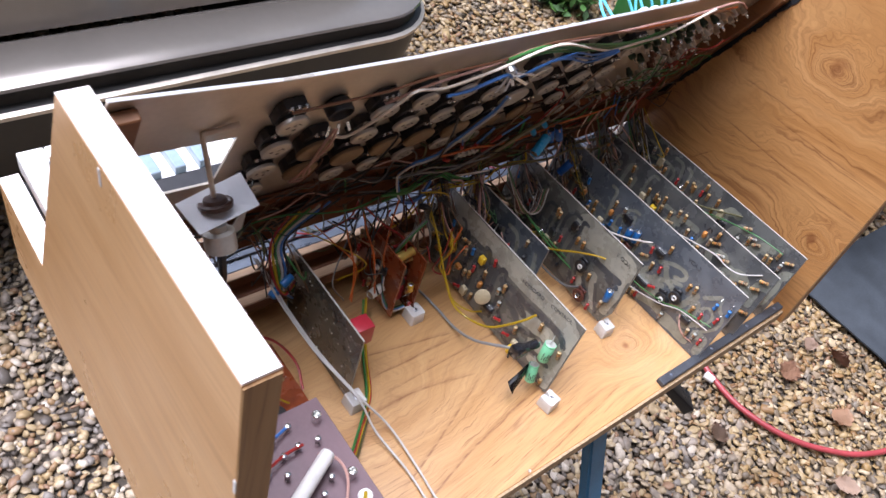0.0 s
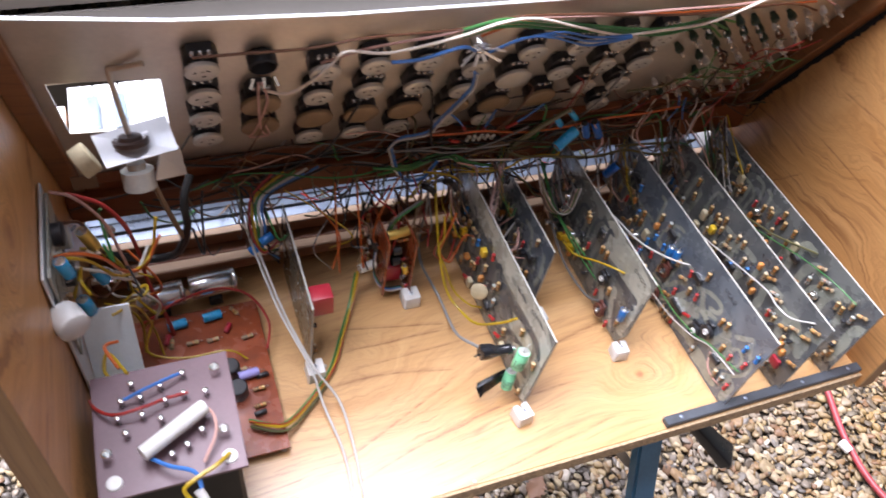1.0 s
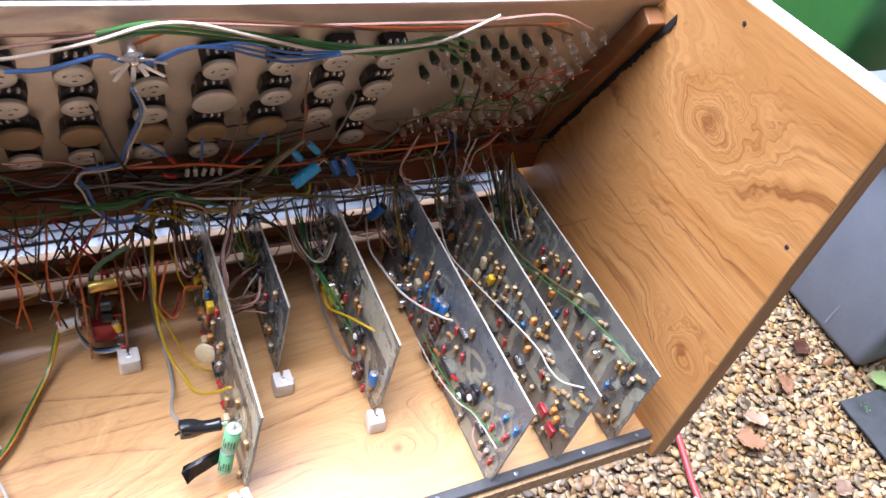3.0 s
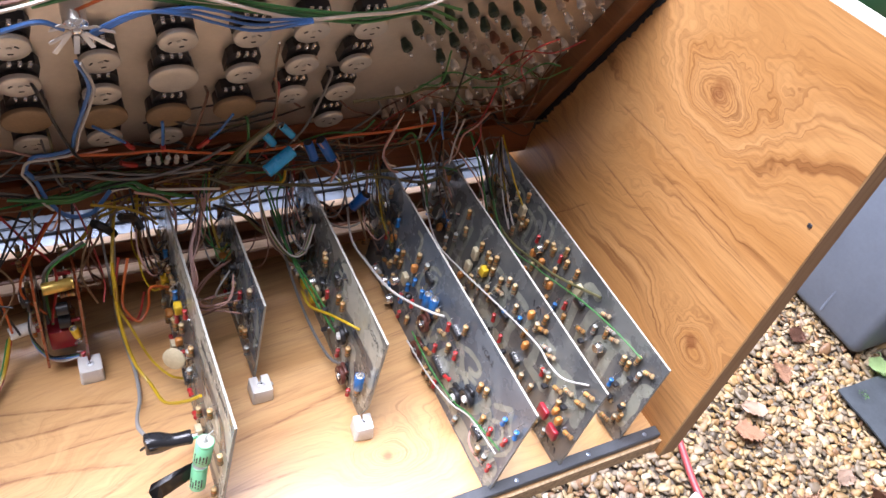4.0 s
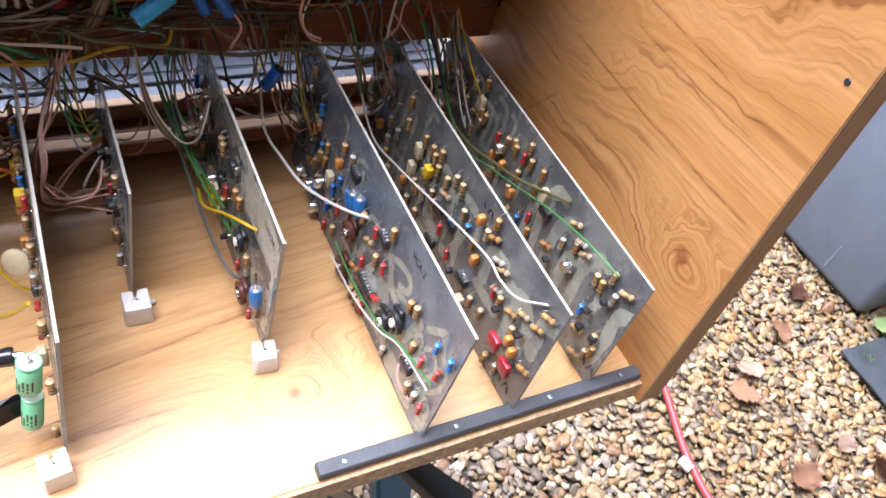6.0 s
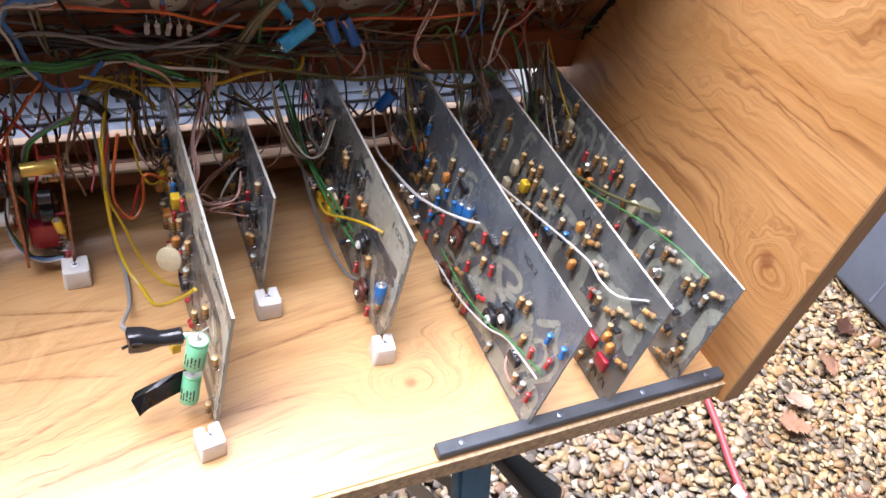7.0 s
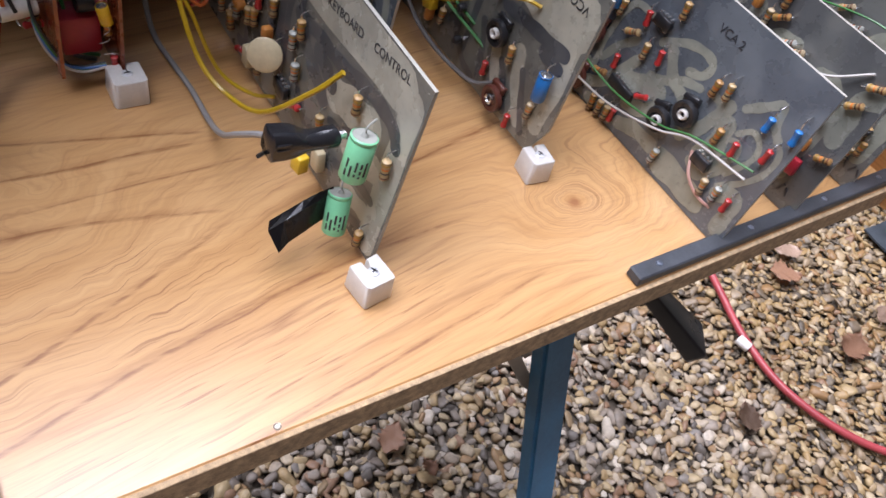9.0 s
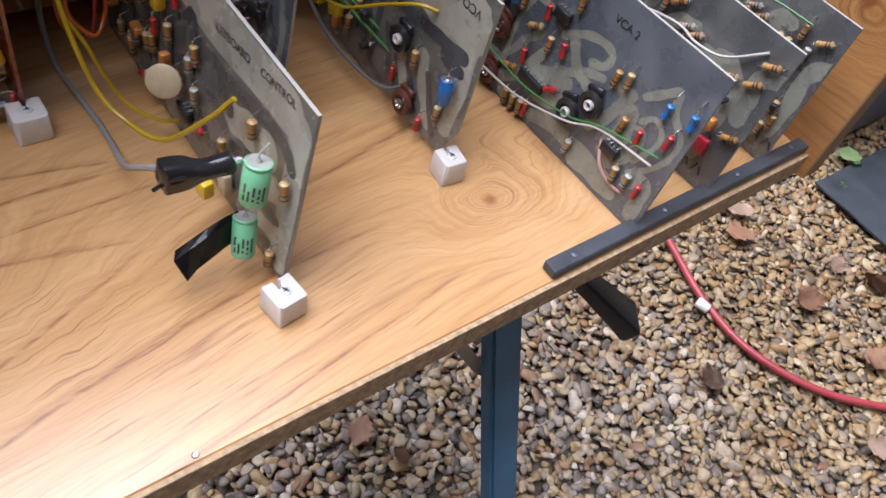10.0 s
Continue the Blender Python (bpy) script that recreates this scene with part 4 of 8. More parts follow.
part("lid", bm, BIN_GREEN, gb, "flat green lid", smooth=True)
bm = bm_new()
tube(bm, [(1.55, 1.29, 0.12), (1.55, 1.34, 0.13), (2.05, 1.34, 0.13), (2.05, 1.29, 0.12)], 0.012, 8)
part("handle", bm, BIN_GREEN, gb)
yb = thing("grey_tub", (1.5, 0.6, GROUND), "blue-grey plastic tub on the gravel", "tub")
bm = bm_new()
tapered(bm, 1.235, 1.80, 0.24, 0.72, GROUND + 0.004, -0.215, 0.05, 0.02)
part("tub_body", bm, BIN_GREY, yb, smooth=True)
bm = bm_new()
box(bm, (1.222, 0.227, -0.225), (1.813, 0.733, -0.203), 0.008, segs=2)
part("rim", bm, BIN_GREY, yb, "rolled rim", smooth=True)
bm = bm_new()
for k in range(3):
    box(bm, (1.246, 0.36 + 0.15 * k, GROUND + 0.03), (1.256, 0.368 + 0.15 * k, -0.24), 0.002)
part("rib", bm, BIN_GREY, yb)

# hose
bm = bm_new()
tube(bm, [(0.86, 0.75, GROUND + 0.012), (0.76, 0.30, GROUND + 0.012), (0.70, 0.11, GROUND + 0.012), (0.70, -0.01, GROUND + 0.012), (0.77, -0.13, GROUND + 0.012), (0.92, -0.22, GROUND + 0.012), (1.3, -0.3, GROUND + 0.012)], 0.0062, 10, 10)
hose = tagged(part("garden_hose", bm, HOSE, None, smooth=True), "red rubber hose lying on the gravel", "hose")


# ---- components on the boards ----
def multi(name, pieces):
    """One mesh out of several (bmesh, material) pieces."""
    me = bpy.data.meshes.new(name)
    out = bmesh.new()
    for i, (b, mat) in enumerate(pieces):
        tmp = bpy.data.meshes.new("tmp")
        b.normal_update()
        b.to_mesh(tmp)
        b.free()
        n0 = len(out.faces)
        out.from_mesh(tmp)
        out.faces.ensure_lookup_table()
        for f in out.faces[n0:]:
            f.material_index = i
        bpy.data.meshes.remove(tmp)
        me.materials.append(mat)
    out.to_mesh(me)
    out.free()
    me.shade_smooth()
    me.set_sharp_from_angle(angle=radians(45))
    return me


def lying(r):
    return pose(0, 0, 0, 0, 90, 0)


def resistor_mesh(name, mat, L=0.0100, R=0.0019, bands=True, lead=0.004):
    b = bm_new()
    lathe(b, [(-L / 2, R * 0.55), (-L / 2 + 0.0006, R * 1.05), (-L / 2 + 0.0016, R * 1.08), (-L * 0.22, R * 0.88), (L * 0.22, R * 0.88), (L / 2 - 0.0016, R * 1.08), (L / 2 - 0.0006, R * 1.05), (L / 2, R * 0.55)], 9, lying(0))
    pieces = [(b, mat)]
    if bands:
        for k, f in enumerate((-0.34, -0.13, 0.07, 0.30)):
            c = bm_new()
            r = R * (1.13 if abs(f) > 0.2 else 0.93)
            lathe(c, [(L * f - 0.0004, r), (L * f + 0.0004, r)], 9, lying(0), cap=False)
            pieces.append((c, (BAND_A, BAND_B, BAND_C, BAND_D)[k]))
    d = bm_new()
    tube(d, [(L / 2, 0, 0), (L / 2 + lead * 0.7, 0, 0.0002), (L / 2 + lead, 0, -R - 0.001), (L / 2 + lead, 0, -R - 0.0025)], 0.00032, 5, 3)
    tube(d, [(-L / 2, 0, 0), (-L / 2 - 0.0012, 0, 0), (-L / 2 - 0.0016, 0, -R - 0.001), (-L / 2 - 0.0016, 0, -R - 0.0025)], 0.00032, 5, 3)
    pieces.append((d, SOLDER))
    return multi(name, pieces)


BAND_A = plain("brown_band", (0.12, 0.04, 0.02), 0.4)
BAND_B = plain("black_band", (0.02, 0.02, 0.02), 0.4)
BAND_C = plain("orange_band", (0.6, 0.16, 0.02), 0.4)
BAND_D = plain("gold_band", (0.45, 0.30, 0.07), 0.3, 0.6)
GREY_CER = plain("grey_ceramic_body", (0.36, 0.37, 0.33), 0.4)
RES = resistor_mesh("resistor", RES_TAN)
RES_G = resistor_mesh("resistor", GREY_CER)
RES_R = resistor_mesh("resistor", RES_RED, 0.0090, 0.0017, False)
RES_B = resistor_mesh("resistor", RES_BLUE, 0.0088, 0.0018, False, 0.007)


def can_mesh(name, mat, L, R, end=SOLDER):
    b = bm_new()
    lathe(b, [(-L / 2, R * 0.93), (-L / 2 + R * 0.12, R), (L / 2 - R * 0.45, R), (L / 2 - R * 0.36, R * 0.93), (L / 2 - R * 0.26, R), (L / 2 - R * 0.08, R), (L / 2, R * 0.9)], 18, lying(0), cap=False)
    e = bm_new()
    lathe(e, [(L / 2 - 0.0003, R * 0.92), (L / 2 - 0.0005, R * 0.3), (L / 2 + 0.0012, R * 0.16)], 14, lying(0))
    lathe(e, [(-L / 2 - 0.0002, R * 0.1), (-L / 2 + 0.0004, R * 0.94)], 14, lying(0))
    tube(e, [(L / 2, 0, 0), (L / 2 + 0.004, 0, 0), (L / 2 + 0.0055, 0, -R)], 0.0004, 5, 3)
    return multi(name, [(b, mat), (e, end)])


EL_BLUE = can_mesh("electrolytic_capacitor", RES_BLUE, 0.015, 0.0036)
EL_BRIGHT = can_mesh("electrolytic_capacitor", CAP_BLUE, 0.016, 0.0042)
EL_GREEN = can_mesh("electrolytic_capacitor", CAP_GREEN, 0.0205, 0.0057, GREY_CER)
EL_GREEN_S = can_mesh("electrolytic_capacitor", CAP_GREEN, 0.0190, 0.0052, GREY_CER)
EL_SILVER = can_mesh("electrolytic_capacitor", CAP_SILVER, 0.041, 0.0115)
EL_YELLOW = can_mesh("electrolytic_capacitor", CAP_YELLOW, 0.010, 0.0028)
EL_GOLD = can_mesh("capacitor", plain("gold_foil_capacitor", (0.62, 0.42, 0.10), 0.3, 0.5), 0.020, 0.0045)
EL_WHITE = can_mesh("capacitor", plain("milky_white_capacitor", (0.62, 0.60, 0.55), 0.35), 0.016, 0.0045)
EL_VIOLET = can_mesh("capacitor", plain("violet_capacitor", (0.33, 0.30, 0.62), 0.35), 0.017, 0.0038)


def ic_mesh(pins):
    b, p = bm_new(), bm_new()
    L = pins / 2 * 0.00254 + 0.001
    box(b, (-L / 2, -0.0032, 0.0012), (L / 2, 0.0032, 0.0046), 0.0004)
    for k in range(pins // 2):
        x = (k - pins / 4 + 0.5) * 0.00254
        for s in (-1, 1):
            box(p, (x - 0.0007, s * 0.0036 - 0.0005, 0.0002), (x + 0.0007, s * 0.0036 + 0.0005, 0.0032))
    return multi("integrated_circuit", [(b, BLACK), (p, SOLDER)])


IC14, IC8 = ic_mesh(14), ic_mesh(8)


def trimmer_mesh(mat, hub):
    b, h = bm_new(), bm_new()
    lathe(b, [(0.0025, 0.0066), (0.0030, 0.0074), (0.0058, 0.0074), (0.0064, 0.0066), (0.0060, 0.0046), (0.0050, 0.0040), (0.0050, 0.0012)], 22)
    box(b, (-0.005, -0.0100, 0.001), (0.005, -0.005, 0.0035), 0.0006)
    for x in (-0.004, 0.004):
        box(b, (x - 0.0006, -0.0090, 0.0), (x + 0.0006, -0.0080, 0.0040))
    lathe(h, [(0.0050, 0.0030), (0.0070, 0.0028), (0.0073, 0.0022), (0.0066, 0.0016), (0.0055, 0.0014)], 14, cap=False)
    return multi("preset", [(b, mat), (h, hub)])


TRIM_D = trimmer_mesh(BLACK, NYLON)
TRIM_B = trimmer_mesh(plain("brown_preset_disc", (0.10, 0.03, 0.02), 0.4), SOLDER)


def block_mesh(name, mat, a, b_, c, bevel=0.0008):
    b, d = bm_new(), bm_new()
    box(b, (-a / 2, -b_ / 2, 0.0015), (a / 2, b_ / 2, c), bevel, segs=2)
    for x in (-a * 0.32, a * 0.32):
        box(d, (x - 0.0003, -0.0003, -0.0005), (x + 0.0003, 0.0003, 0.002))
    return multi(name, [(b, mat), (d, SOLDER)])


CAP_SQ = block_mesh("film_capacitor", CAP_RED, 0.0105, 0.011, 0.0055, 0.0012)
CAP_BOX = block_mesh("film_capacitor", CAP_CREAM, 0.011, 0.007, 0.006)
CAP_YB = block_mesh("film_capacitor", CAP_YELLOW, 0.009, 0.0065, 0.007)
CAP_OR = block_mesh("film_capacitor", plain("orange_dipped_capacitor", (0.55, 0.22, 0.05), 0.35), 0.008, 0.0045, 0.007, 0.0016)
b = bm_new()
lathe(b, [(0.002, 0.007), (0.0028, 0.0082), (0.0044, 0.0082), (0.0052, 0.007)], 20)
DISC = multi("ceramic_capacitor", [(b, CAP_CREAM)])
b, c = bm_new(), bm_new()
prism(b, [(-0.0024, -0.0012), (0.0024, -0.0012), (0.0018, 0.0014), (0.0, 0.0022), (-0.0018, 0.0014)], 2, 0.003, 0.0075, 0.0003)
for x in (-0.0013, 0, 0.0013):
    box(c, (x - 0.0002, -0.0003, 0), (x + 0.0002, 0.0002, 0.0032))
TO92 = multi("transistor", [(b, BLACK), (c, SOLDER)])
b, c = bm_new(), bm_new()
lathe(b, [(0.003, 0.0045), (0.0034, 0.0046), (0.0036, 0.0040), (0.0080, 0.0040), (0.0086, 0.0034)], 16)
box(c, (-0.0015, -0.0003, 0), (0.0015, 0.0003, 0.0032))
TO5 = multi("transistor", [(b, CAP_SILVER), (c, SOLDER)])


def on_board(key, name, me, spots, turn=0.0, h=0.0, label="", jitter=6.0):
    """Sets components on a board: spots are (depth, height); turn 90 stands them upright along the board."""
    th, xb, xt, y0, z0, z1 = BOARDS[key]
    out = []
    for y, z in spots:
        z = max(z, z0 + 0.006)
        x = xb + (xt - xb) * (z - z0) / (z1 - z0) - h
        m = Matrix(((0, 0, -1, x), (1, 0, 0, y), (0, -1, 0, z), (0, 0, 0, 1)))
        out.append(place(name, me, th, label, m @ pose(0, 0, 0, 0, 0, turn + rb.uniform(-jitter, jitter))))
    return out


TRACKS = collections.Counter()


def track(key, pts, width, dark, label="", name="track"):
    """One band of copper, or of bare resin, showing on a board's face: a round-ended ribbon through points (depth, height)."""
    th, xb, xt, y0, z0, z1 = BOARDS[key]
    TRACKS[key] += 1
    lift = 0.00008 + 0.000016 * TRACKS[key]
    lean = (xt - xb) / (z1 - z0)
    path = catmull([(0, y, z) for y, z in pts], 6)
    bm = bm_new()
    prev = None
    n = len(path)

    def at(q):
        z = min(max(q.z, z0 + 0.0008), z1 - 0.0006)
        return bm.verts.new((xb + lean * (z - z0) - lift, min(max(q.y, y0 + 0.0008), 0.2515), z))

    for i, q in enumerate(path):
        d = (path[min(i + 1, n - 1)] - path[max(i - 1, 0)]).normalized()
        side = Vector((0, -d.z, d.y)) * (width * 0.5 * (1 + 0.10 * math.sin(i * 0.9 + TRACKS[key])))
        ends = []
        if i in (0, n - 1):
            out = d * (width * 0.5) * (-1 if i == 0 else 1)
            ends = [at(q + side * math.cos(a) + out * math.sin(a)) for a in (0.5, 1.05, 1.57, 2.09, 2.64)]
        row = (at(q + side), at(q - side))
        if ends:
            bm.faces.new((row[0], *ends, row[1]))
        if prev:
            bm.faces.new((prev[0], row[0], row[1], prev[1]))
        prev = row
    bmesh.ops.remove_doubles(bm, verts=bm.verts, dist=0.00001)
    bmesh.ops.recalc_face_normals(bm, faces=bm.faces)
    if sum(f.normal.x for f in bm.faces) > 0:
        bmesh.ops.reverse_faces(bm, faces=bm.faces)
    return part(name, bm, RESIN if name == "clear_patch" else TRACK_DARK if dark else TRACK_PALE, th, label)


def tracks(key, width, dark, *runs):
    for run in runs:
        track(key, run, width, dark)


def lanes(key, y0, y1, z0, z1, step, width, dark, seed):
    """Bands that run up the board side by side, hooking over at their ends."""
    rr = random.Random(seed)
    y = y0
    while y < y1:
        lo, hi = z0 + rr.uniform(0, 0.025), z1 - rr.uniform(0, 0.03)
        if rr.random() < 0.3:
            lo = (lo + hi) / 2
        hook = rr.choice((-1, 1)) * step * rr.choice((0.9, 1.6))
        run = [(y, lo), (y + rr.uniform(-0.002, 0.002), lo * 0.6 + hi * 0.4), (y + rr.uniform(-0.003, 0.003), lo * 0.2 + hi * 0.8)]
        if rr.random() < 0.6:
            run += [(y + hook * 0.35, hi), (y + hook, hi + 0.001)]
        if rr.random() < 0.4:
            run = [(y - hook, lo - 0.002), (y - hook * 0.3, lo - 0.001)] + run
        track(key, run, width * rr.uniform(0.75, 1.2), dark)
        y += step * rr.uniform(0.8, 1.5)


# clear resin along the edges of the two pale boards
for key, width, run in (("kc", 0.024, [(0.245, 0.0865), (0.16, 0.086), (0.075, 0.087)]), ("kc", 0.014, [(0.0645, 0.085), (0.0640, 0.05), (0.0640, 0.012)]), ("kc", 0.017, [(0.113, 0.052), (0.098, 0.056), (0.084, 0.058)]), ("kc", 0.012, [(0.095, 0.038), (0.082, 0.040), (0.074, 0.045)]), ("kc", 0.009, [(0.088, 0.020), (0.078, 0.021), (0.070, 0.022)]),
                        ("vco", 0.034, [(0.155, 0.0845), (0.125, 0.083), (0.100, 0.082)]), ("vco", 0.010, [(0.094, 0.085), (0.0935, 0.05), (0.0955, 0.022)]), ("vco", 0.010, [(0.124, 0.046), (0.117, 0.030), (0.108, 0.016)]), ("vco", 0.008, [(0.142, 0.042), (0.136, 0.026), (0.128, 0.012)])):
    track(key, run, width, False, "pale clear resin", "clear_patch")
# smoky bands on the keyboard board
tracks("kc", 0.0076, True, [(0.1545, 0.063), (0.138, 0.0654), (0.123, 0.0658), (0.1107, 0.0668), (0.0943, 0.0702), (0.0807, 0.0711), (0.0705, 0.069), (0.0660, 0.0640)])
tracks("kc", 0.0095, True, [(0.149, 0.058), (0.137, 0.0505), (0.129, 0.047), (0.121, 0.042)], [(0.1324, 0.0592), (0.1238, 0.0565), (0.1176, 0.0537)])
tracks("kc", 0.0050, True, [(0.100, 0.024), (0.0904, 0.0282), (0.077, 0.0307), (0.0695, 0.0306)], [(0.098, 0.006), (0.0842, 0.0092), (0.0730, 0.0125), (0.0675, 0.0115)], [(0.128, 0.012), (0.115, 0.010), (0.104, 0.016)], [(0.112, 0.038), (0.103, 0.040), (0.096, 0.045)], [(0.142, 0.030), (0.134, 0.022), (0.126, 0.024)])
lanes("kc", 0.150, 0.264, 0.010, 0.090, 0.0085, 0.0052, True, 3)
# pale loops on the amplifier board
tracks("vca", 0.0048, False, [(0.0984, 0.0594), (0.0858, 0.068), (0.0738, 0.071), (0.0666, 0.0686), (0.0681, 0.0613), (0.076, 0.058)], [(0.0942, 0.0416), (0.0848, 0.0455), (0.0755, 0.0524), (0.0652, 0.0557)],
       [(0.0567, 0.0586), (0.0499, 0.0567), (0.0508, 0.0488), (0.0553, 0.0358)], [(0.0388, 0.0646), (0.0317, 0.0714), (0.0246, 0.0776), (0.0217, 0.0684), (0.0165, 0.0639)], [(0.127, 0.0293), (0.1211, 0.041), (0.1121, 0.0508)], [(0.1114, 0.0251), (0.1001, 0.0316), (0.0909, 0.0327)])
tracks("vca", 0.0032, False, [(0.0345, 0.0527), (0.0285, 0.0587), (0.0218, 0.056), (0.0204, 0.0473), (0.0269, 0.0329)], [(0.0193, 0.0651), (0.0113, 0.0594), (0.0109, 0.0481), (0.0166, 0.0362), (0.0262, 0.0256)], [(0.040, 0.046), (0.031, 0.049), (0.028, 0.043), (0.034, 0.034)])
tracks("vca", 0.0085, False, [(0.0955, 0.008), (0.0834, 0.0125), (0.0700, 0.013)], [(0.062, 0.0145), (0.0483, 0.014), (0.0334, 0.012)], [(0.0236, 0.0219), (0.0150, 0.028), (0.0125, 0.020), (0.0125, 0.008)], [(0.080, 0.030), (0.087, 0.024), (0.098, 0.020)])
tracks("vca", 0.0070, False, [(0.128, 0.012), (0.118, 0.020), (0.106, 0.042)], [(0.090, 0.060), (0.082, 0.050), (0.071, 0.046)], [(0.060, 0.030), (0.052, 0.042), (0.046, 0.060)], [(0.046, 0.024), (0.038, 0.022), (0.030, 0.036)], [(0.104, 0.010), (0.112, 0.006), (0.122, 0.005)])
tracks("vca", 0.0110, False, [(0.060, 0.0085), (0.045, 0.0090), (0.030, 0.0085)], [(0.104, 0.030), (0.094, 0.036), (0.084, 0.038)], [(0.0420, 0.052), (0.0400, 0.040), (0.0440, 0.030)])
lanes("vca", 0.130, 0.262, 0.008, 0.088, 0.0115, 0.0042, False, 5)
# oscillator board: dark bands
tracks("vco", 0.0075, True, [(0.145, 0.060), (0.1288, 0.0617), (0.1138, 0.0628), (0.0970, 0.0640)], [(0.110, 0.057), (0.103, 0.056), (0.097, 0.056)])
tracks("vco", 0.0048, True, [(0.1747, 0.0231), (0.1606, 0.0123), (0.1513, 0.0105)], [(0.156, 0.0432), (0.1503, 0.0293), (0.1465, 0.0132)], [(0.1169, 0.0395), (0.1092, 0.0237), (0.1028, 0.0120)], [(0.1335, 0.0340), (0.1268, 0.0247), (0.120, 0.012)])
lanes("vco", 0.165, 0.264, 0.012, 0.092, 0.0095, 0.0050, True, 7)
# long runs on the boards beyond
lanes("p7", 0.016, 0.130, 0.008, 0.090, 0.0150, 0.0090, False, 9)
lanes("p7", 0.132, 0.264, 0.010, 0.092, 0.0110, 0.0048, False, 10)
lanes("p8", 0.018, 0.135, 0.008, 0.088, 0.0150, 0.0092, False, 12)
lanes("p8", 0.138, 0.264, 0.010, 0.090, 0.0105, 0.0046, False, 13)
lanes("bx", 0.158, 0.264, 0.010, 0.080, 0.0110, 0.0045, False, 15)

rb = random.Random(21)
UP = -90.0
# amplifier board
on_board("vca", "resistor", RES, [(0.057, 0.063), (0.050, 0.066), (0.095, 0.081), (0.103, 0.051), (0.041, 0.046), (0.031, 0.021), (0.116, 0.007), (0.110, 0.0075), (0.104, 0.008), (0.203, 0.046), (0.195, 0.048), (0.241, 0.064), (0.248, 0.032), (0.13, 0.06)], UP, 0.003)
on_board("vca", "resistor", RES, [(0.116, 0.054), (0.122, 0.024)], 25, 0.003)
on_board("vca", "resistor", RES_G, [(0.023, 0.023), (0.064, 0.012)], UP, 0.003, "grey resistor")
on_board("vca", "resistor", RES_R, [(0.112, 0.065), (0.116, 0.035), (0.093, 0.054), (0.030, 0.047), (0.015, 0.056), (0.015, 0.023), (0.100, 0.010), (0.179, 0.026), (0.162, 0.036)], UP, 0.003, "red resistor")
on_board("vca", "resistor", RES_R, [(0.090, 0.031)], 35, 0.003, "red resistor")
on_board("vca", "resistor", RES_B, [(0.024, 0.068), (0.010, 0.072), (0.169, 0.054), (0.155, 0.055)], UP, 0.003, "blue resistor")
on_board("vca", "electrolytic_capacitor", EL_BLUE, [(0.143, 0.062), (0.134, 0.066)], UP, 0.006, "blue sleeved capacitor")
on_board("vca", "integrated_circuit", IC8, [(0.103, 0.069), (0.040, 0.030)], 0)
on_board("vca", "integrated_circuit", IC14, [(0.104, 0.026)], 0)
on_board("vca", "preset", TRIM_D, [(0.062, 0.043), (0.073, 0.030)], 20, 0.0, "black preset resistor")
on_board("vca", "preset", TRIM_B, [(0.138, 0.040), (0.134, 0.012)], 0, 0.0, "brown preset resistor")
on_board("vca", "transistor", TO5, [(0.222, 0.016), (0.204, 0.020), (0.190, 0.012)], 0)
# keyboard board
on_board("kc", "resistor", RES, [(0.214, 0.018), (0.190, 0.037), (0.173, 0.054), (0.146, 0.061), (0.178, 0.017), (0.093, 0.063), (0.064, 0.055), (0.066, 0.012), (0.115, 0.034), (0.205, 0.055)], UP, 0.003)
on_board("kc", "resistor", RES_G, [(0.144, 0.040)], UP, 0.003, "grey resistor")
on_board("kc", "resistor", RES_R, [(0.138, 0.025), (0.199, 0.012), (0.122, 0.02)], 30, 0.003, "red resistor")
place("ceramic_capacitor", DISC, BOARDS["kc"][0], "cream disc capacitor", Matrix.Translation((-0.1225, 0.1625, 0.0375)) @ Vector((-0.55, -0.75, 0.35)).to_track_quat("Z", "Y").to_matrix().to_4x4())
on_board("kc", "film_capacitor", CAP_BOX, [(0.108, 0.020)], 90, 0.0, "yellowish film capacitor")
on_board("kc", "film_capacitor", CAP_YB, [(0.182, 0.066), (0.225, 0.05)], 90, 0.0, "yellow film capacitor")
on_board("kc", "film_capacitor", CAP_OR, [(0.205, 0.035), (0.238, 0.03)], 0, 0.0, "orange dipped capacitor")
on_board("kc", "resistor", RES_B, [(0.197, 0.063), (0.232, 0.07)], UP, 0.003, "blue resistor")
place("film_capacitor", CAP_YB, BOARDS["kc"][0], "yellow film capacitor", pose(-0.127, 0.104, 0.026, 0, -90, 10))


def span(a, b):
    """A pose at the middle of a to b, with its x axis along them."""
    a, b = Vector(a), Vector(b)
    return Matrix.Translation((a + b) / 2) @ (b - a).to_track_quat("X", "Z").to_matrix().to_4x4()


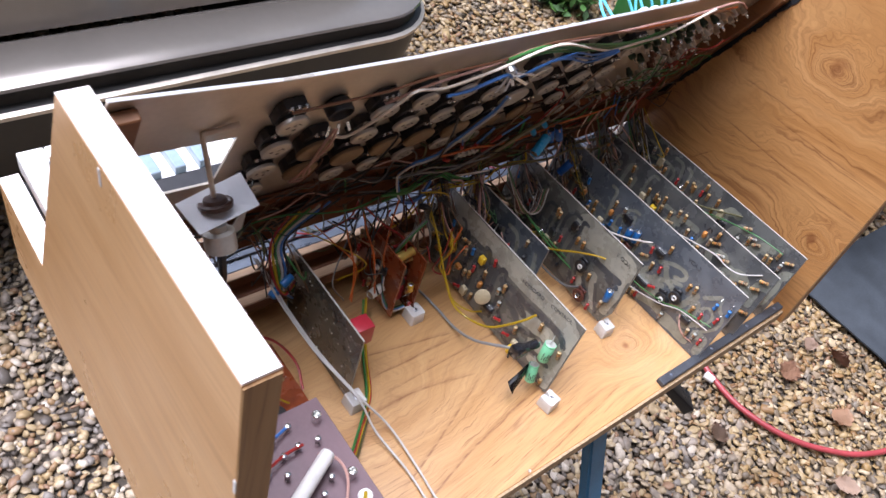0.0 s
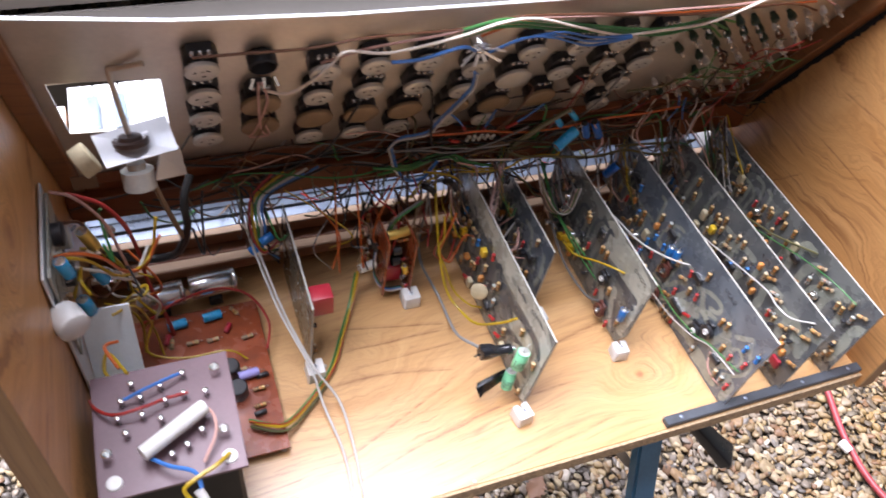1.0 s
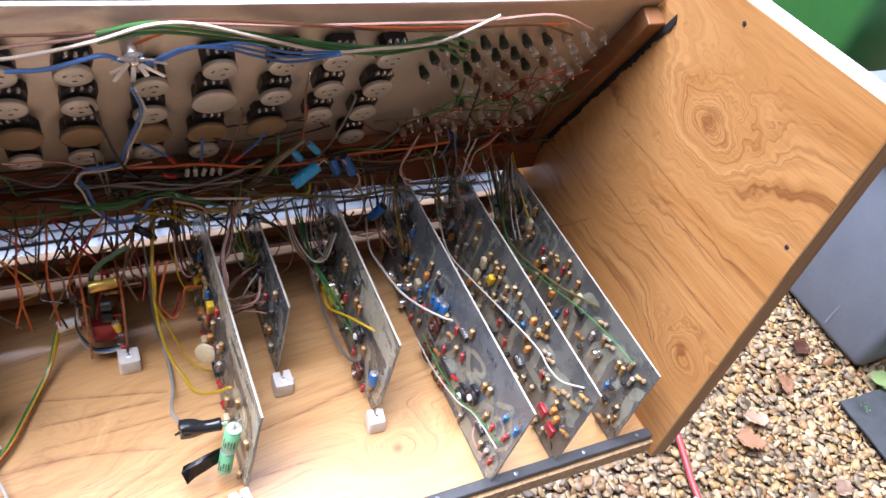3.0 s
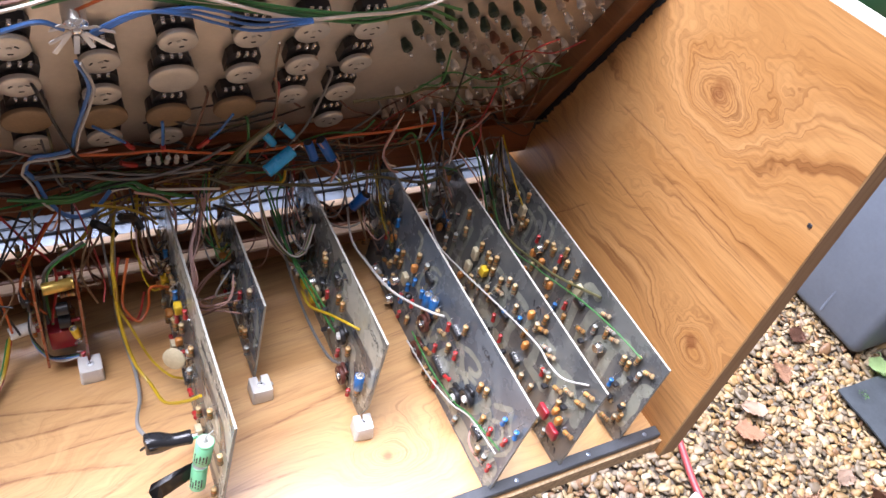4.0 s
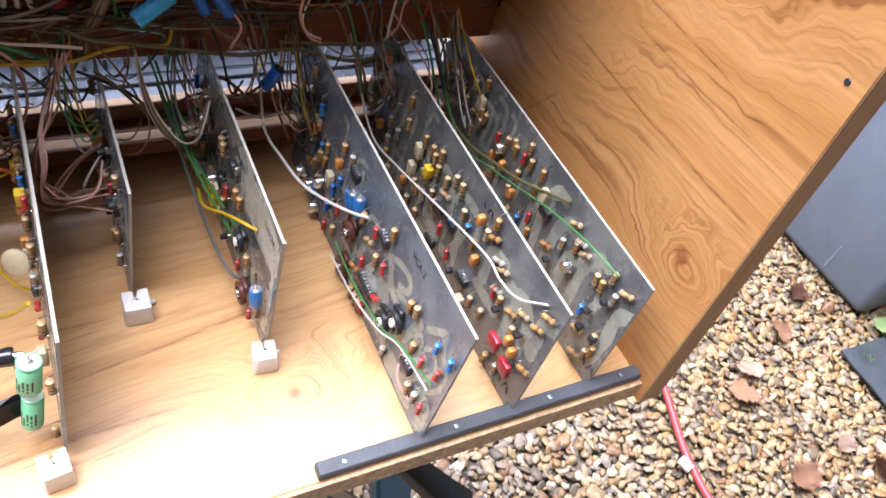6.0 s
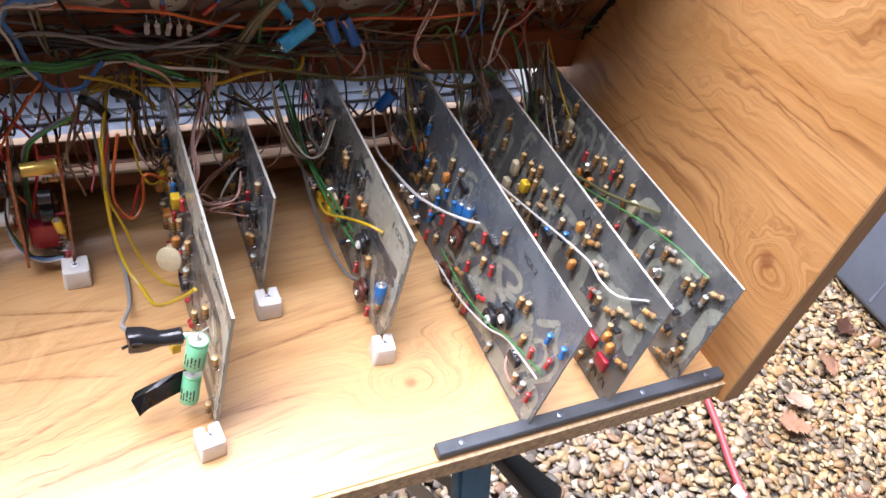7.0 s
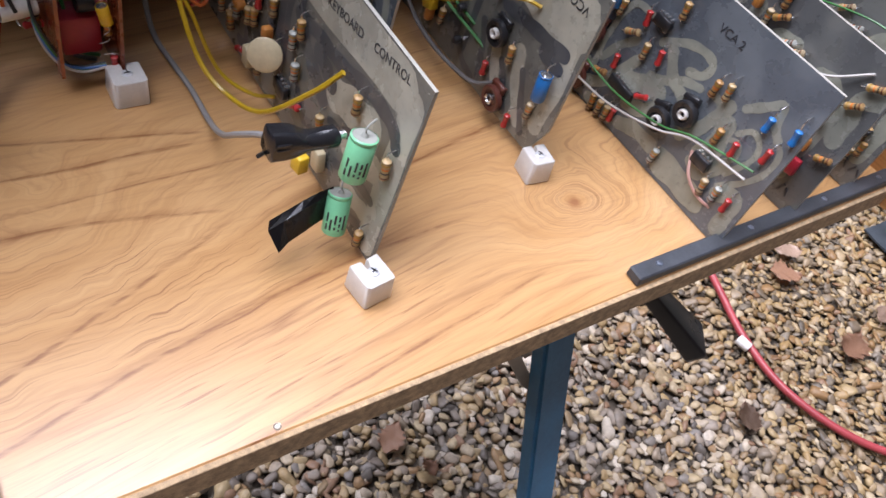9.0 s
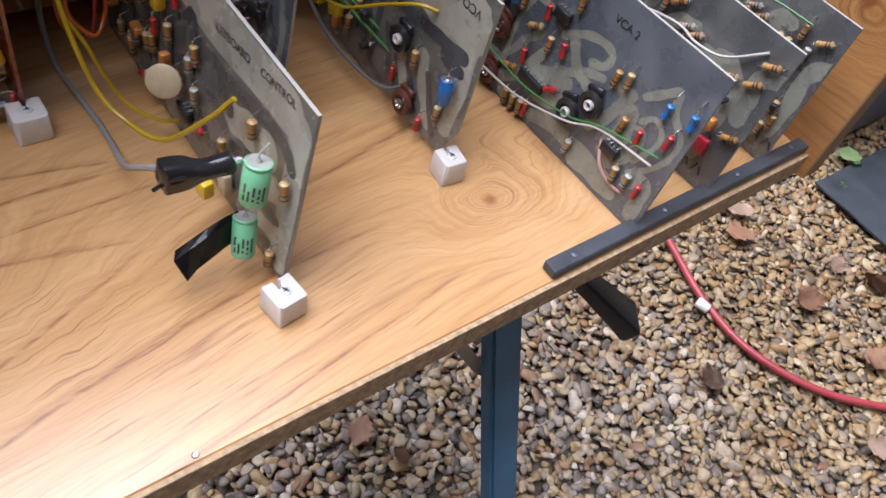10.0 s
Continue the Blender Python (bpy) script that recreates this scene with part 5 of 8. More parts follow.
# the two green sleeves, with printed type too small to read
for me, r, low, high in ((EL_GREEN, 0.0057, (-0.1255, 0.0712, 0.0466), (-0.1222, 0.0728, 0.0672)), (EL_GREEN_S, 0.0052, (-0.1292, 0.0712, 0.0150), (-0.1258, 0.0762, 0.0330))):
    m = span(low, high)
    can = place("electrolytic_capacitor", me, BOARDS["kc"][0], "pale green electrolytic capacitor", m)
    out = (m.to_3x3().inverted() @ Vector((-0.45, -0.75, 0.35))).normalized()
    face = math.atan2(out.z, out.y)
    for k in range(5):
        turn = face + 0.36 * (k - 2)
        for x0, x1 in (((-0.0068, -0.0040), (-0.0030, 0.0012)), ((-0.0066, -0.0015),), ((-0.0060, -0.0048), (-0.0036, 0.0010)), ((-0.0066, -0.0058), (-0.0046, -0.0030), (-0.0020, 0.0004)), ((-0.0060, 0.0010),))[k]:
            bm = bm_new()
            box(bm, (x0, r - 0.0001, -0.00042), (x1, r + 0.00008, 0.00042))
            part("print_bar", bm, INK, can, "", m @ Matrix.Rotation(turn, 4, "X"))
# oscillator board
on_board("vco", "resistor", RES, [(0.158, 0.067), (0.150, 0.068), (0.127, 0.043), (0.101, 0.028), (0.19, 0.075)], UP, 0.003)
on_board("vco", "film_capacitor", CAP_YB, [(0.217, 0.022), (0.207, 0.030), (0.198, 0.026)], 20, 0.0, "yellow film capacitor")
on_board("vco", "preset", TRIM_D, [(0.140, 0.047)], 0, 0.0, "black preset resistor")
on_board("vco", "preset", TRIM_B, [(0.126, 0.016)], 0, 0.0, "brown preset resistor")
on_board("vco", "electrolytic_capacitor", EL_BLUE, [(0.097, 0.047)], UP, 0.006, "blue sleeved capacitor", 2)
on_board("vco", "resistor", RES_R, [(0.141, 0.024), (0.177, 0.052), (0.112, 0.012)], UP, 0.003, "red resistor")
on_board("vco", "integrated_circuit", IC8, [(0.168, 0.079), (0.19, 0.05)], 90)
on_board("vco", "transistor", TO5, [(0.232, 0.02), (0.244, 0.015)], 0)
# the two boards beyond
on_board("p7", "resistor", RES, [(0.164, 0.074), (0.153, 0.079), (0.139, 0.069), (0.122, 0.079), (0.166, 0.052), (0.150, 0.048), (0.201, 0.066), (0.173, 0.037), (0.225, 0.05)], UP, 0.003)
on_board("p7", "resistor", RES, [(0.078, 0.081), (0.060, 0.072), (0.040, 0.058), (0.031, 0.067), (0.018, 0.071), (0.015, 0.084), (0.012, 0.040)], 30, 0.003)
on_board("p7", "resistor", RES_G, [(0.067, 0.073), (0.058, 0.057)], 25, 0.003, "grey resistor")
on_board("p7", "film_capacitor", CAP_SQ, [(0.040, 0.031), (0.024, 0.027)], 90, 0.001, "dark red film capacitor")
on_board("p7", "film_capacitor", CAP_OR, [(0.031, 0.044), (0.185, 0.03)], 90, 0.0, "brown dipped capacitor")
on_board("p7", "film_capacitor", CAP_YB, [(0.160, 0.060)], 90, 0.0, "yellow film capacitor")
on_board("p7", "integrated_circuit", IC8, [(0.121, 0.049), (0.09, 0.03)], 0)
on_board("p7", "transistor", TO92, [(0.104, 0.063), (0.05, 0.05), (0.026, 0.056)], 10)
on_board("p7", "resistor", RES_R, [(0.113, 0.029)], UP, 0.003, "red resistor")
on_board("p8", "resistor", RES, [(0.121, 0.080), (0.135, 0.077), (0.154, 0.073), (0.037, 0.067), (0.018, 0.026), (0.203, 0.066), (0.197, 0.066), (0.165, 0.071), (0.169, 0.040)], UP, 0.003)
on_board("p8", "resistor", RES, [(0.077, 0.080), (0.059, 0.071), (0.019, 0.080)], 30, 0.003)
on_board("p8", "resistor", RES_G, [(0.066, 0.074)], 25, 0.003, "grey resistor")
on_board("p8", "transistor", TO92, [(0.034, 0.033), (0.021, 0.037), (0.035, 0.047), (0.028, 0.064)], 10)
on_board("p8", "film_capacitor", CAP_OR, [(0.160, 0.055), (0.175, 0.03)], 90, 0.0, "brown dipped capacitor")


def fill(key, y0, y1, z0, z1, n, gap=0.0085):
    """Small parts of mixed kinds over the crowded rear of a board."""
    taken = []
    for _ in range(n * 12):
        y, z = rb.uniform(y0, y1), rb.uniform(z0, z1)
        if len(taken) >= n or any(abs(a - y) < gap * 0.75 and abs(b - z) < gap * 1.3 for a, b in taken):
            continue
        taken.append((y, z))
        k = rb.random()
        if k < 0.50:
            on_board(key, "resistor", RES, [(y, z)], UP if rb.random() < 0.8 else 20, 0.003)
        elif k < 0.60:
            on_board(key, "resistor", RES_R, [(y, z)], UP, 0.003, "red resistor")
        elif k < 0.66:
            on_board(key, "resistor", RES_G, [(y, z)], UP, 0.003, "grey resistor")
        elif k < 0.74:
            on_board(key, "transistor", TO92, [(y, z)], rb.uniform(0, 180))
        elif k < 0.80:
            on_board(key, "integrated_circuit", IC8, [(y, z)], 0)
        elif k < 0.86:
            on_board(key, "film_capacitor", CAP_OR, [(y, z)], 90, 0.0, "brown dipped capacitor")
        elif k < 0.90:
            on_board(key, "film_capacitor", CAP_BOX, [(y, z)], 90, 0.0, "cream film capacitor")
        elif k < 0.94:
            on_board(key, "transistor", TO5, [(y, z)], 0)
        else:
            on_board(key, "resistor", RES_B, [(y, z)], UP, 0.003, "blue resistor")


fill("vca", 0.145, 0.262, 0.010, 0.088, 36, 0.0074)
fill("p7", 0.080, 0.262, 0.010, 0.090, 44, 0.0072)
fill("p7", 0.016, 0.080, 0.010, 0.055, 8)
fill("p8", 0.070, 0.262, 0.010, 0.088, 46, 0.0072)
fill("p8", 0.020, 0.070, 0.010, 0.080, 12)
fill("bx", 0.162, 0.262, 0.015, 0.078, 22, 0.0074)
fill("kc", 0.15, 0.262, 0.012, 0.078, 20)
fill("vco", 0.165, 0.262, 0.012, 0.085, 18)


def lettering(body, size, origin, ex, ey, mat, parent, name="lettering", label=""):
    cu = bpy.data.curves.new(name, "FONT")
    cu.body, cu.size, cu.extrude = body, size, 0.00006
    tmp = bpy.data.objects.new(name, cu)
    scene.collection.objects.link(tmp)
    dg = bpy.context.evaluated_depsgraph_get()
    me = bpy.data.meshes.new_from_object(tmp.evaluated_get(dg))
    bpy.data.objects.remove(tmp)
    bpy.data.curves.remove(cu)
    me.materials.clear()
    me.materials.append(mat)
    ex, ey = Vector(ex).normalized(), Vector(ey).normalized()
    ez = ex.cross(ey).normalized()
    ey = ez.cross(ex)
    m = Matrix([[ex[i], ey[i], ez[i], origin[i]] for i in range(3)] + [[0, 0, 0, 1]])
    return place(name, me, parent, label, m)


def face_x(key, z, h=0.0003):
    th, xb, xt, y0, z0, z1 = BOARDS[key]
    return xb + (xt - xb) * (z - z0) / (z1 - z0) - h


def write_on(key, body, y, z, size, rise=0.0, mat=INK):
    th, xb, xt, y0, z0, z1 = BOARDS[key]
    lean = (xt - xb) / (z1 - z0)
    ex = Vector((lean * rise, -1.0, rise))
    lettering(body, size, (face_x(key, z), y, z), ex, (lean, 0, 1), mat, th, label="black marker lettering")


write_on("vca", "VCA 2", 0.0755, 0.0835, 0.0062)
lettering("VCO 3", 0.0066, (face_x("vco", 0.091), 0.095, 0.091), (0.0, 1.0, 0.0), (-0.063, 0, -1), INK, BOARDS["vco"][0], label="black marker lettering")
write_on("kc", "KEYBOARD", 0.1345, 0.0815, 0.0058, 0.13)
write_on("kc", "CONTROL", 0.0965, 0.0868, 0.0056, 0.15)
for key, y, z, n in (("p7", 0.026, 0.010, 3), ("p7", 0.10, 0.086, 4), ("p8", 0.02, 0.012, 3)):
    for k in range(n):                       # marks too rough to read
        bm = bm_new()
        box(bm, (-0.0004, -0.0006, -0.002), (0.0004, 0.0006, 0.003 + 0.001 * (k % 2)))
        part("ink_mark", bm, INK, BOARDS[key][0], "", pose(face_x(key, z, 0.0), y - 0.0048 * k, z, 24 * (1 if k % 2 else -1)))

# tracks and solder joints on the stained board
for k in range(22):
    bm = bm_new()
    bmesh.ops.create_icosphere(bm, subdivisions=1, radius=rb.uniform(0.0006, 0.0010))
    y, z = rb.uniform(0.15, 0.255), rb.uniform(0.012, 0.082)
    part("solder_joint", bm, POT_METAL, BOARDS["dk"][0], "", pose(face_x("dk", z, 0.0002), y, z))
dk = BOARDS["dk"][0]
bm = bm_new()
box(bm, (-0.281, 0.154, 0.060), (-0.262, 0.170, 0.083), 0.0015, segs=2)
part("film_capacitor", bm, CAP_RED, dk, "crimson block capacitor", smooth=True)
place("resistor", RES, dk, "", pose(-0.279, 0.15, 0.02, 0, 90, 0))
place("transistor", TO92, dk, "", pose(-0.281, 0.17, 0.025, 0, 90, 0))
# small brown boards
ra, rbd = BOARDS["ra"][0], BOARDS["rb"][0]
place("capacitor", EL_WHITE, ra, "milky white capacitor", pose(-0.216, 0.212, 0.040, 0, 0, 12))
place("capacitor", EL_GOLD, rbd, "gold foil capacitor", pose(-0.188, 0.215, 0.075, 0, 0, 5))
place("preset", TRIM_D, ra, "", pose(-0.206, 0.222, 0.062, 0, -90, 0))
bm = bm_new()
box(bm, (-0.2010, 0.209, 0.0135), (-0.1830, 0.224, 0.0335), 0.0018, segs=2)
part("film_capacitor", bm, CAP_RED, rbd, "maroon block capacitor", smooth=True)
for z, r in ((0.040, 0.0052), (0.0535, 0.0046)):
    bm = bm_new()
    lathe(bm, [(-0.004, r * 0.9), (-0.0035, r), (0.0035, r), (0.004, r * 0.9)], 14, pose(-0.1885, 0.213, z, 0, 90, 0))
    part("transistor", bm, BLACK, rbd, "black can transistor", smooth=True)
place("resistor", RES, rbd, "", pose(-0.181, 0.206, 0.030, 0, 90, 0))
place("capacitor", EL_YELLOW, rbd, "yellow capacitor", pose(-0.183, 0.201, 0.040, 0, 80, 0))
place("resistor", RES_R, rbd, "red resistor", pose(-0.181, 0.199, 0.014, 0, 90, 0))
for k in range(16):
    z, y = rb.uniform(0.018, 0.08), rb.uniform(0.205, 0.258)
    place("resistor", RES if k % 3 else RES_R, ra if k % 2 else rbd, "", pose(-0.209 if k % 2 else -0.183, y, z, 90, rb.choice((0, 90)), 0))


for k, col in enumerate(("white", "blue", "green", "black")):
    wire([(-0.208, 0.214 + 0.002 * k, 0.055), (-0.211, 0.207, 0.034 + 0.002 * k), (-0.206 + 0.001 * k, 0.203, 0.018), (-0.196, 0.201 + 0.0015 * k, 0.0105 + 0.0012 * math.sin(k * 2)), (-0.184, 0.2005 + 0.001 * k, 0.0115)], col, col + " wire twisted below the small brown board", 0.0007, group="small board wires")


# ---- more on the control panel ----
sw = thing("rotary_switch", panel_at(-0.152, 0.212, 0.012), "rotary switch with a fan of tinned tags", "switch")
bm = bm_new()
lathe(bm, [(0.0, 0.006), (0.012, 0.006), (0.013, 0.004), (0.016, 0.003), (0.017, 0.0015)], 14, panel_pose(-0.152, 0.207, 0.001))
part("switch_body", bm, CAP_SILVER, sw, smooth=True)
for k in range(10):
    a = 2 * math.pi * k / 10 + 0.2
    bm = bm_new()
    box(bm, (0.004, -0.0014, 0.0), (0.0150 + 0.004 * (k % 3 == 0), 0.0014, 0.0006), 0.0002)
    part("solder_tag", bm, ALU_BRIGHT, sw, "", panel_pose(-0.152, 0.207, 0.013 + 0.002 * (k % 2)) @ Matrix.Rotation(a, 4, "Z") @ pose(0, 0, 0, 0, -22, 0))
sk = thing("jack_socket", panel_at(-0.300, 0.206, 0), "open jack socket with pink wires", "socket")
bm = bm_new()
lathe(bm, [(0.0, 0.0075), (0.002, 0.0095), (0.010, 0.0095), (0.011, 0.0085), (0.007, 0.0075), (0.004, 0.006)], 18, panel_pose(-0.300, 0.206, 0.0004))
part("socket_body", bm, BLACK, sk, smooth=True)
for k in range(3):
    bm = bm_new()
    box(bm, (-0.001, -0.014, 0.0), (0.001, -0.006, 0.0005))
    part("solder_tag", bm, SOLDER, sk, "", panel_pose(-0.300 + 0.005 * (k - 1), 0.202, 0.010) @ pose(0, 0, 0, -30, 0, 20 * (k - 1)))
for u, v in ((-0.300, 0.150), (-0.299, 0.112)):
    pot(u, v, True, True)

# patch-bay sockets at the right-hand end
def pin_socket_meshes(mat, r, tall):
    b = bm_new()
    lathe(b, [(0, r * 0.62), (0.0012, r * 0.66), (tall * 0.55, r), (tall * 0.9, r), (tall, r * 0.72), (tall * 0.93, r * 0.4)], 9)
    c = bm_new()
    box(c, (-0.0010, -0.0003, tall * 0.9), (0.0010, 0.0003, tall + 0.0045))
    lathe(c, [(tall + 0.0025, 0.0007), (tall + 0.0038, 0.0012), (tall + 0.005, 0.0005)], 7)
    return finish("socket_body", b, mat, True), finish("solder_tag", c, SOLDER)


SOCKETS = {
    "green": pin_socket_meshes(plain("dark_green_socket_plastic", (0.014, 0.034, 0.018), 0.45), 0.0036, 0.0095),
    "white": pin_socket_meshes(random_tint("pale_socket_plastics", [(0.78, 0.75, 0.70), (0.66, 0.60, 0.52), (0.84, 0.82, 0.78), (0.55, 0.45, 0.36)], 0.35), 0.0031, 0.0080),
    "brown": pin_socket_meshes(plain("brown_socket_plastic", (0.14, 0.055, 0.03), 0.45), 0.0036, 0.0080),
}
bay = thing("patch_bay", panel_at(0.13, 0.12, 0), "block of small green and whitish patch sockets", "sockets")
for i in range(9):
    for j in range(9):
        u, v = 0.0505 + 0.0171 * i, 0.1870 - 0.0181 * j
        if (i == 0 and j not in (0, 1, 2)) or (i == 1 and j in (3, 4, 5)) or (i == 2 and j in (4, 5, 8)) or (i == 4 and j == 7):
            continue
        q = i + 0.9 * j
        kind = "green" if q < 5.2 and (i, j) not in ((1, 2), (4, 2), (3, 2)) or (i, j) in ((3, 5), (5, 2), (2, 7)) else "brown" if (3 <= i <= 6 and 2 <= j <= 5 and (i + j) % 2 == 0) else "white"
        body, tag = SOCKETS[kind]
        m = panel_pose(u + rb.uniform(-0.0012, 0.0012), v + rb.uniform(-0.0012, 0.0012), 0.0002, rb.uniform(0, 90)) @ pose(0, 0, 0, rb.uniform(-8, 8), rb.uniform(-8, 8), 0)
        p = place("socket_body", body, bay, kind + " socket", m)
        place("solder_tag", tag, p, "", m)

# knobs on the far face, just seen over the top edge
bm = bm_new()
lathe(bm, [(0.0, 0.0085), (0.003, 0.0085), (0.004, 0.0070), (0.010, 0.0062), (0.011, 0.005)], 16)
KN = finish("knob", bm, plain("pale_blue_knob", (0.62, 0.76, 0.80), 0.35, vary=0.06), True)
for u in (-0.20, -0.165, -0.13, -0.095, -0.06, -0.025, 0.01, 0.045, 0.08, 0.115, 0.15, 0.185):
    place("knob", KN, ctl, "pale blue control knob", panel_pose(u + 0.011 * math.sin(u * 240), 0.2055 + 0.0012 * math.sin(u * 90), -0.0020) @ pose(0, 0, 0, 180))

# ---- joystick by the cut-out ----
joy = thing("joystick", (-0.388, 0.19, 0.20), "joystick unit with bright aluminium plates and a bent rod", "joystick")
def quad_plate(name, c, mat, th=0.0012, label=""):
    bm = bm_new()
    c = [Vector(q) for q in c]
    nrm = (c[1] - c[0]).cross(c[3] - c[0]).normalized()
    a = [bm.verts.new(q) for q in c]
    b_ = [bm.verts.new(q - nrm * th) for q in c]
    bm.faces.new(a)
    bm.faces.new(list(reversed(b_)))
    for i in range(4):
        j = (i + 1) % 4
        bm.faces.new((a[j], a[i], b_[i], b_[j]))
    bmesh.ops.recalc_face_normals(bm, faces=bm.faces)
    return part(name, bm, mat, joy, label)


quad_plate("top_plate", [(-0.411, 0.200, 0.243), (-0.405, 0.178, 0.234), (-0.360, 0.187, 0.234), (-0.364, 0.207, 0.247)], ALU_BRIGHT, label="bright aluminium top plate")
quad_plate("lower_plate", [(-0.372, 0.189, 0.229), (-0.378, 0.196, 0.200), (-0.357, 0.214, 0.185), (-0.359, 0.203, 0.222)], ALU_BRIGHT, label="bright aluminium bracket plate")
bm = bm_new()
lathe(bm, [(-0.002, 0.0110), (0.0012, 0.0114), (0.0022, 0.0100), (0.0016, 0.0078), (0.0040, 0.0070), (0.0052, 0.0040)], 22, Matrix.Translation((-0.388, 0.193, 0.2405)) @ pose(0, 0, 0, -22, 0, 0))
part("rubber_boot", bm, plain("dark_brown_rubber", (0.045, 0.022, 0.016), 0.4), joy, "dark brown boot", smooth=True)
bm = bm_new()
tube(bm, [(-0.388, 0.193, 0.240), (-0.390, 0.198, 0.266), (-0.3915, 0.2025, 0.287), (-0.390, 0.203, 0.290), (-0.386, 0.202, 0.2905), (-0.371, 0.197, 0.296)], 0.0018, 8, 5)
part("rod", bm, ALU, joy, "bent steel rod", smooth=True)
bm = bm_new()
lathe(bm, [(-0.020, 0.0085), (-0.019, 0.0105), (-0.006, 0.0105), (-0.005, 0.006), (-0.001, 0.006)], 20, Matrix.Translation((-0.388, 0.190, 0.226)) @ pose(0, 0, 0, -22, 0, 0))
part("gimbal_pot", bm, POT_METAL, joy, "tinned gimbal potentiometer", smooth=True)
bm = bm_new()
lathe(bm, [(-0.006, 0.010), (-0.005, 0.0112), (0.005, 0.0112), (0.006, 0.010)], 20, Matrix.Translation((-0.420, 0.207, 0.217)) @ pose(0, 0, 0, 0, 70, 20))
part("side_pot", bm, CAP_CREAM, joy, "cream side potentiometer", smooth=True)
bm = bm_new()
box(bm, (-0.432, 0.206, 0.192), (-0.416, 0.2075, 0.204), 0.0003)
part("wafer", bm, POT_BROWN, joy)

# ---- regulator bracket at the left side ----
hs = thing("regulator_bracket", (-0.44, 0.15, 0.03), "folded aluminium bracket with blue capacitors and a small circuit board", "bracket")
bm = bm_new()
box(bm, (-0.4515, 0.120, 0.020), (-0.450, 0.205, 0.205), 0.0003)
part("plate", bm, ALU_BRIGHT, hs, "upright aluminium plate")
bm = bm_new()
box(bm, (-0.449, -0.001, -0.045), (-0.414, 0.001, 0.050), 0.0004, pose(0, 0.140, 0.072, -24))
part("flange", bm, plain("pale_dull_aluminium", (0.84, 0.87, 0.86), 0.42, 0.15, 0.08, 40, 0.06), hs, "pale aluminium flange")
bm = bm_new()
box(bm, (-0.4485, 0.1, 0.010), (-0.4145, 0.147, 0.0125), 0.0004)
part("foot", bm, BLACK, hs)
bm = bm_new()
box(bm, (-0.449, 0.125, 0.115), (-0.4472, 0.20, 0.20), 0.0002)
part("substrate", bm, PCB_PALE, hs, "small pale circuit board")
place("electrolytic_capacitor", EL_BRIGHT, hs, "bright blue capacitor", pose(-0.441, 0.140, 0.190, 0, 80, 20))
place("electrolytic_capacitor", EL_BRIGHT, hs, "bright blue capacitor", pose(-0.437, 0.143, 0.145, 0, 80, 10))
for k, (y, z) in enumerate(((0.17, 0.19), (0.185, 0.17), (0.16, 0.16), (0.175, 0.145))):
    bm = bm_new()
    lathe(bm, [(0, 0.008), (0.006, 0.0085), (0.007, 0.007)], 14, pose(-0.447, y, z, 0, 90, 0))
    part("preset", bm, POT_METAL if k % 2 else BLACK, hs, smooth=True)
place("resistor", RES, hs, "", pose(-0.443, 0.135, 0.165, 0, 90, 0))
bm = bm_new()
lathe(bm, [(0, 0.010), (0.002, 0.0108), (0.016, 0.0105), (0.017, 0.009)], 16, pose(-0.449, 0.122, 0.168, 90, 0, 30))
part("terminal_block", bm, NYLON, hs, "milky white terminal", smooth=True)

# ---- tag board pillars and wiring ----
bm = bm_new()
lathe(bm, [(0, 0.0034), (0.008, 0.0034), (0.0085, 0.0028), (0.0065, 0.0016), (0.003, 0.0014)], 12)
PIL = finish("pillar", bm, CAP_SILVER, True)
bm = bm_new()
lathe(bm, [(0, 0.0016), (0.0045, 0.0016), (0.0055, 0.0024), (0.0075, 0.0020), (0.008, 0.0010)], 9)
PIN = finish("tag_pin", bm, SOLDER, True)
bm = bm_new()
lathe(bm, [(0, 0.0052), (0.0014, 0.0048), (0.002, 0.003), (0.0014, 0.001)], 14)
SCR = finish("screw", bm, NYLON, True)
for x, y in ((-0.364, 0.086), (-0.365, 0.038), (-0.436, 0.040)):
    place("pillar", PIL, tr, "hollow metal pillar", pose(x, y, 0.117))
for x, y in ((-0.364, 0.0215), (-0.434, 0.0225)):
    place("screw", SCR, tr, "pale screw head", pose(x, y, 0.117))
for x, y in ((-0.385, 0.088), (-0.400, 0.082), (-0.386, 0.072), (-0.398, 0.070), (-0.413, 0.076), (-0.425, 0.076), (-0.428, 0.064), (-0.413, 0.063), (-0.402, 0.057), (-0.424, 0.052), (-0.377, 0.056), (-0.378, 0.042), (-0.388, 0.034), (-0.398, 0.030), (-0.372, 0.070), (-0.418, 0.088)):
    place("tag_pin", PIN, tr, "", pose(x, y, 0.117))
bm = bm_new()
lathe(bm, [(-0.0245, 0.0042), (-0.024, 0.0052), (0.022, 0.0052), (0.0235, 0.0046), (0.0238, 0.003)], 16, Matrix.Translation((-0.394, 0.0435, 0.129)) @ pose(0, 0, 0, 0, 0, 30) @ pose(0, 0, 0, 0, 90, 0))
part("fuse_sleeve", bm, NYLON, tr, "white ceramic fuse sleeve", smooth=True)
WIRED = "tag board wiring"
wire([(-0.425, 0.076, 0.123), (-0.405, 0.081, 0.126), (-0.386, 0.088, 0.123)], "blue", "short blue link wire on the tag board", 0.0011, group=WIRED)
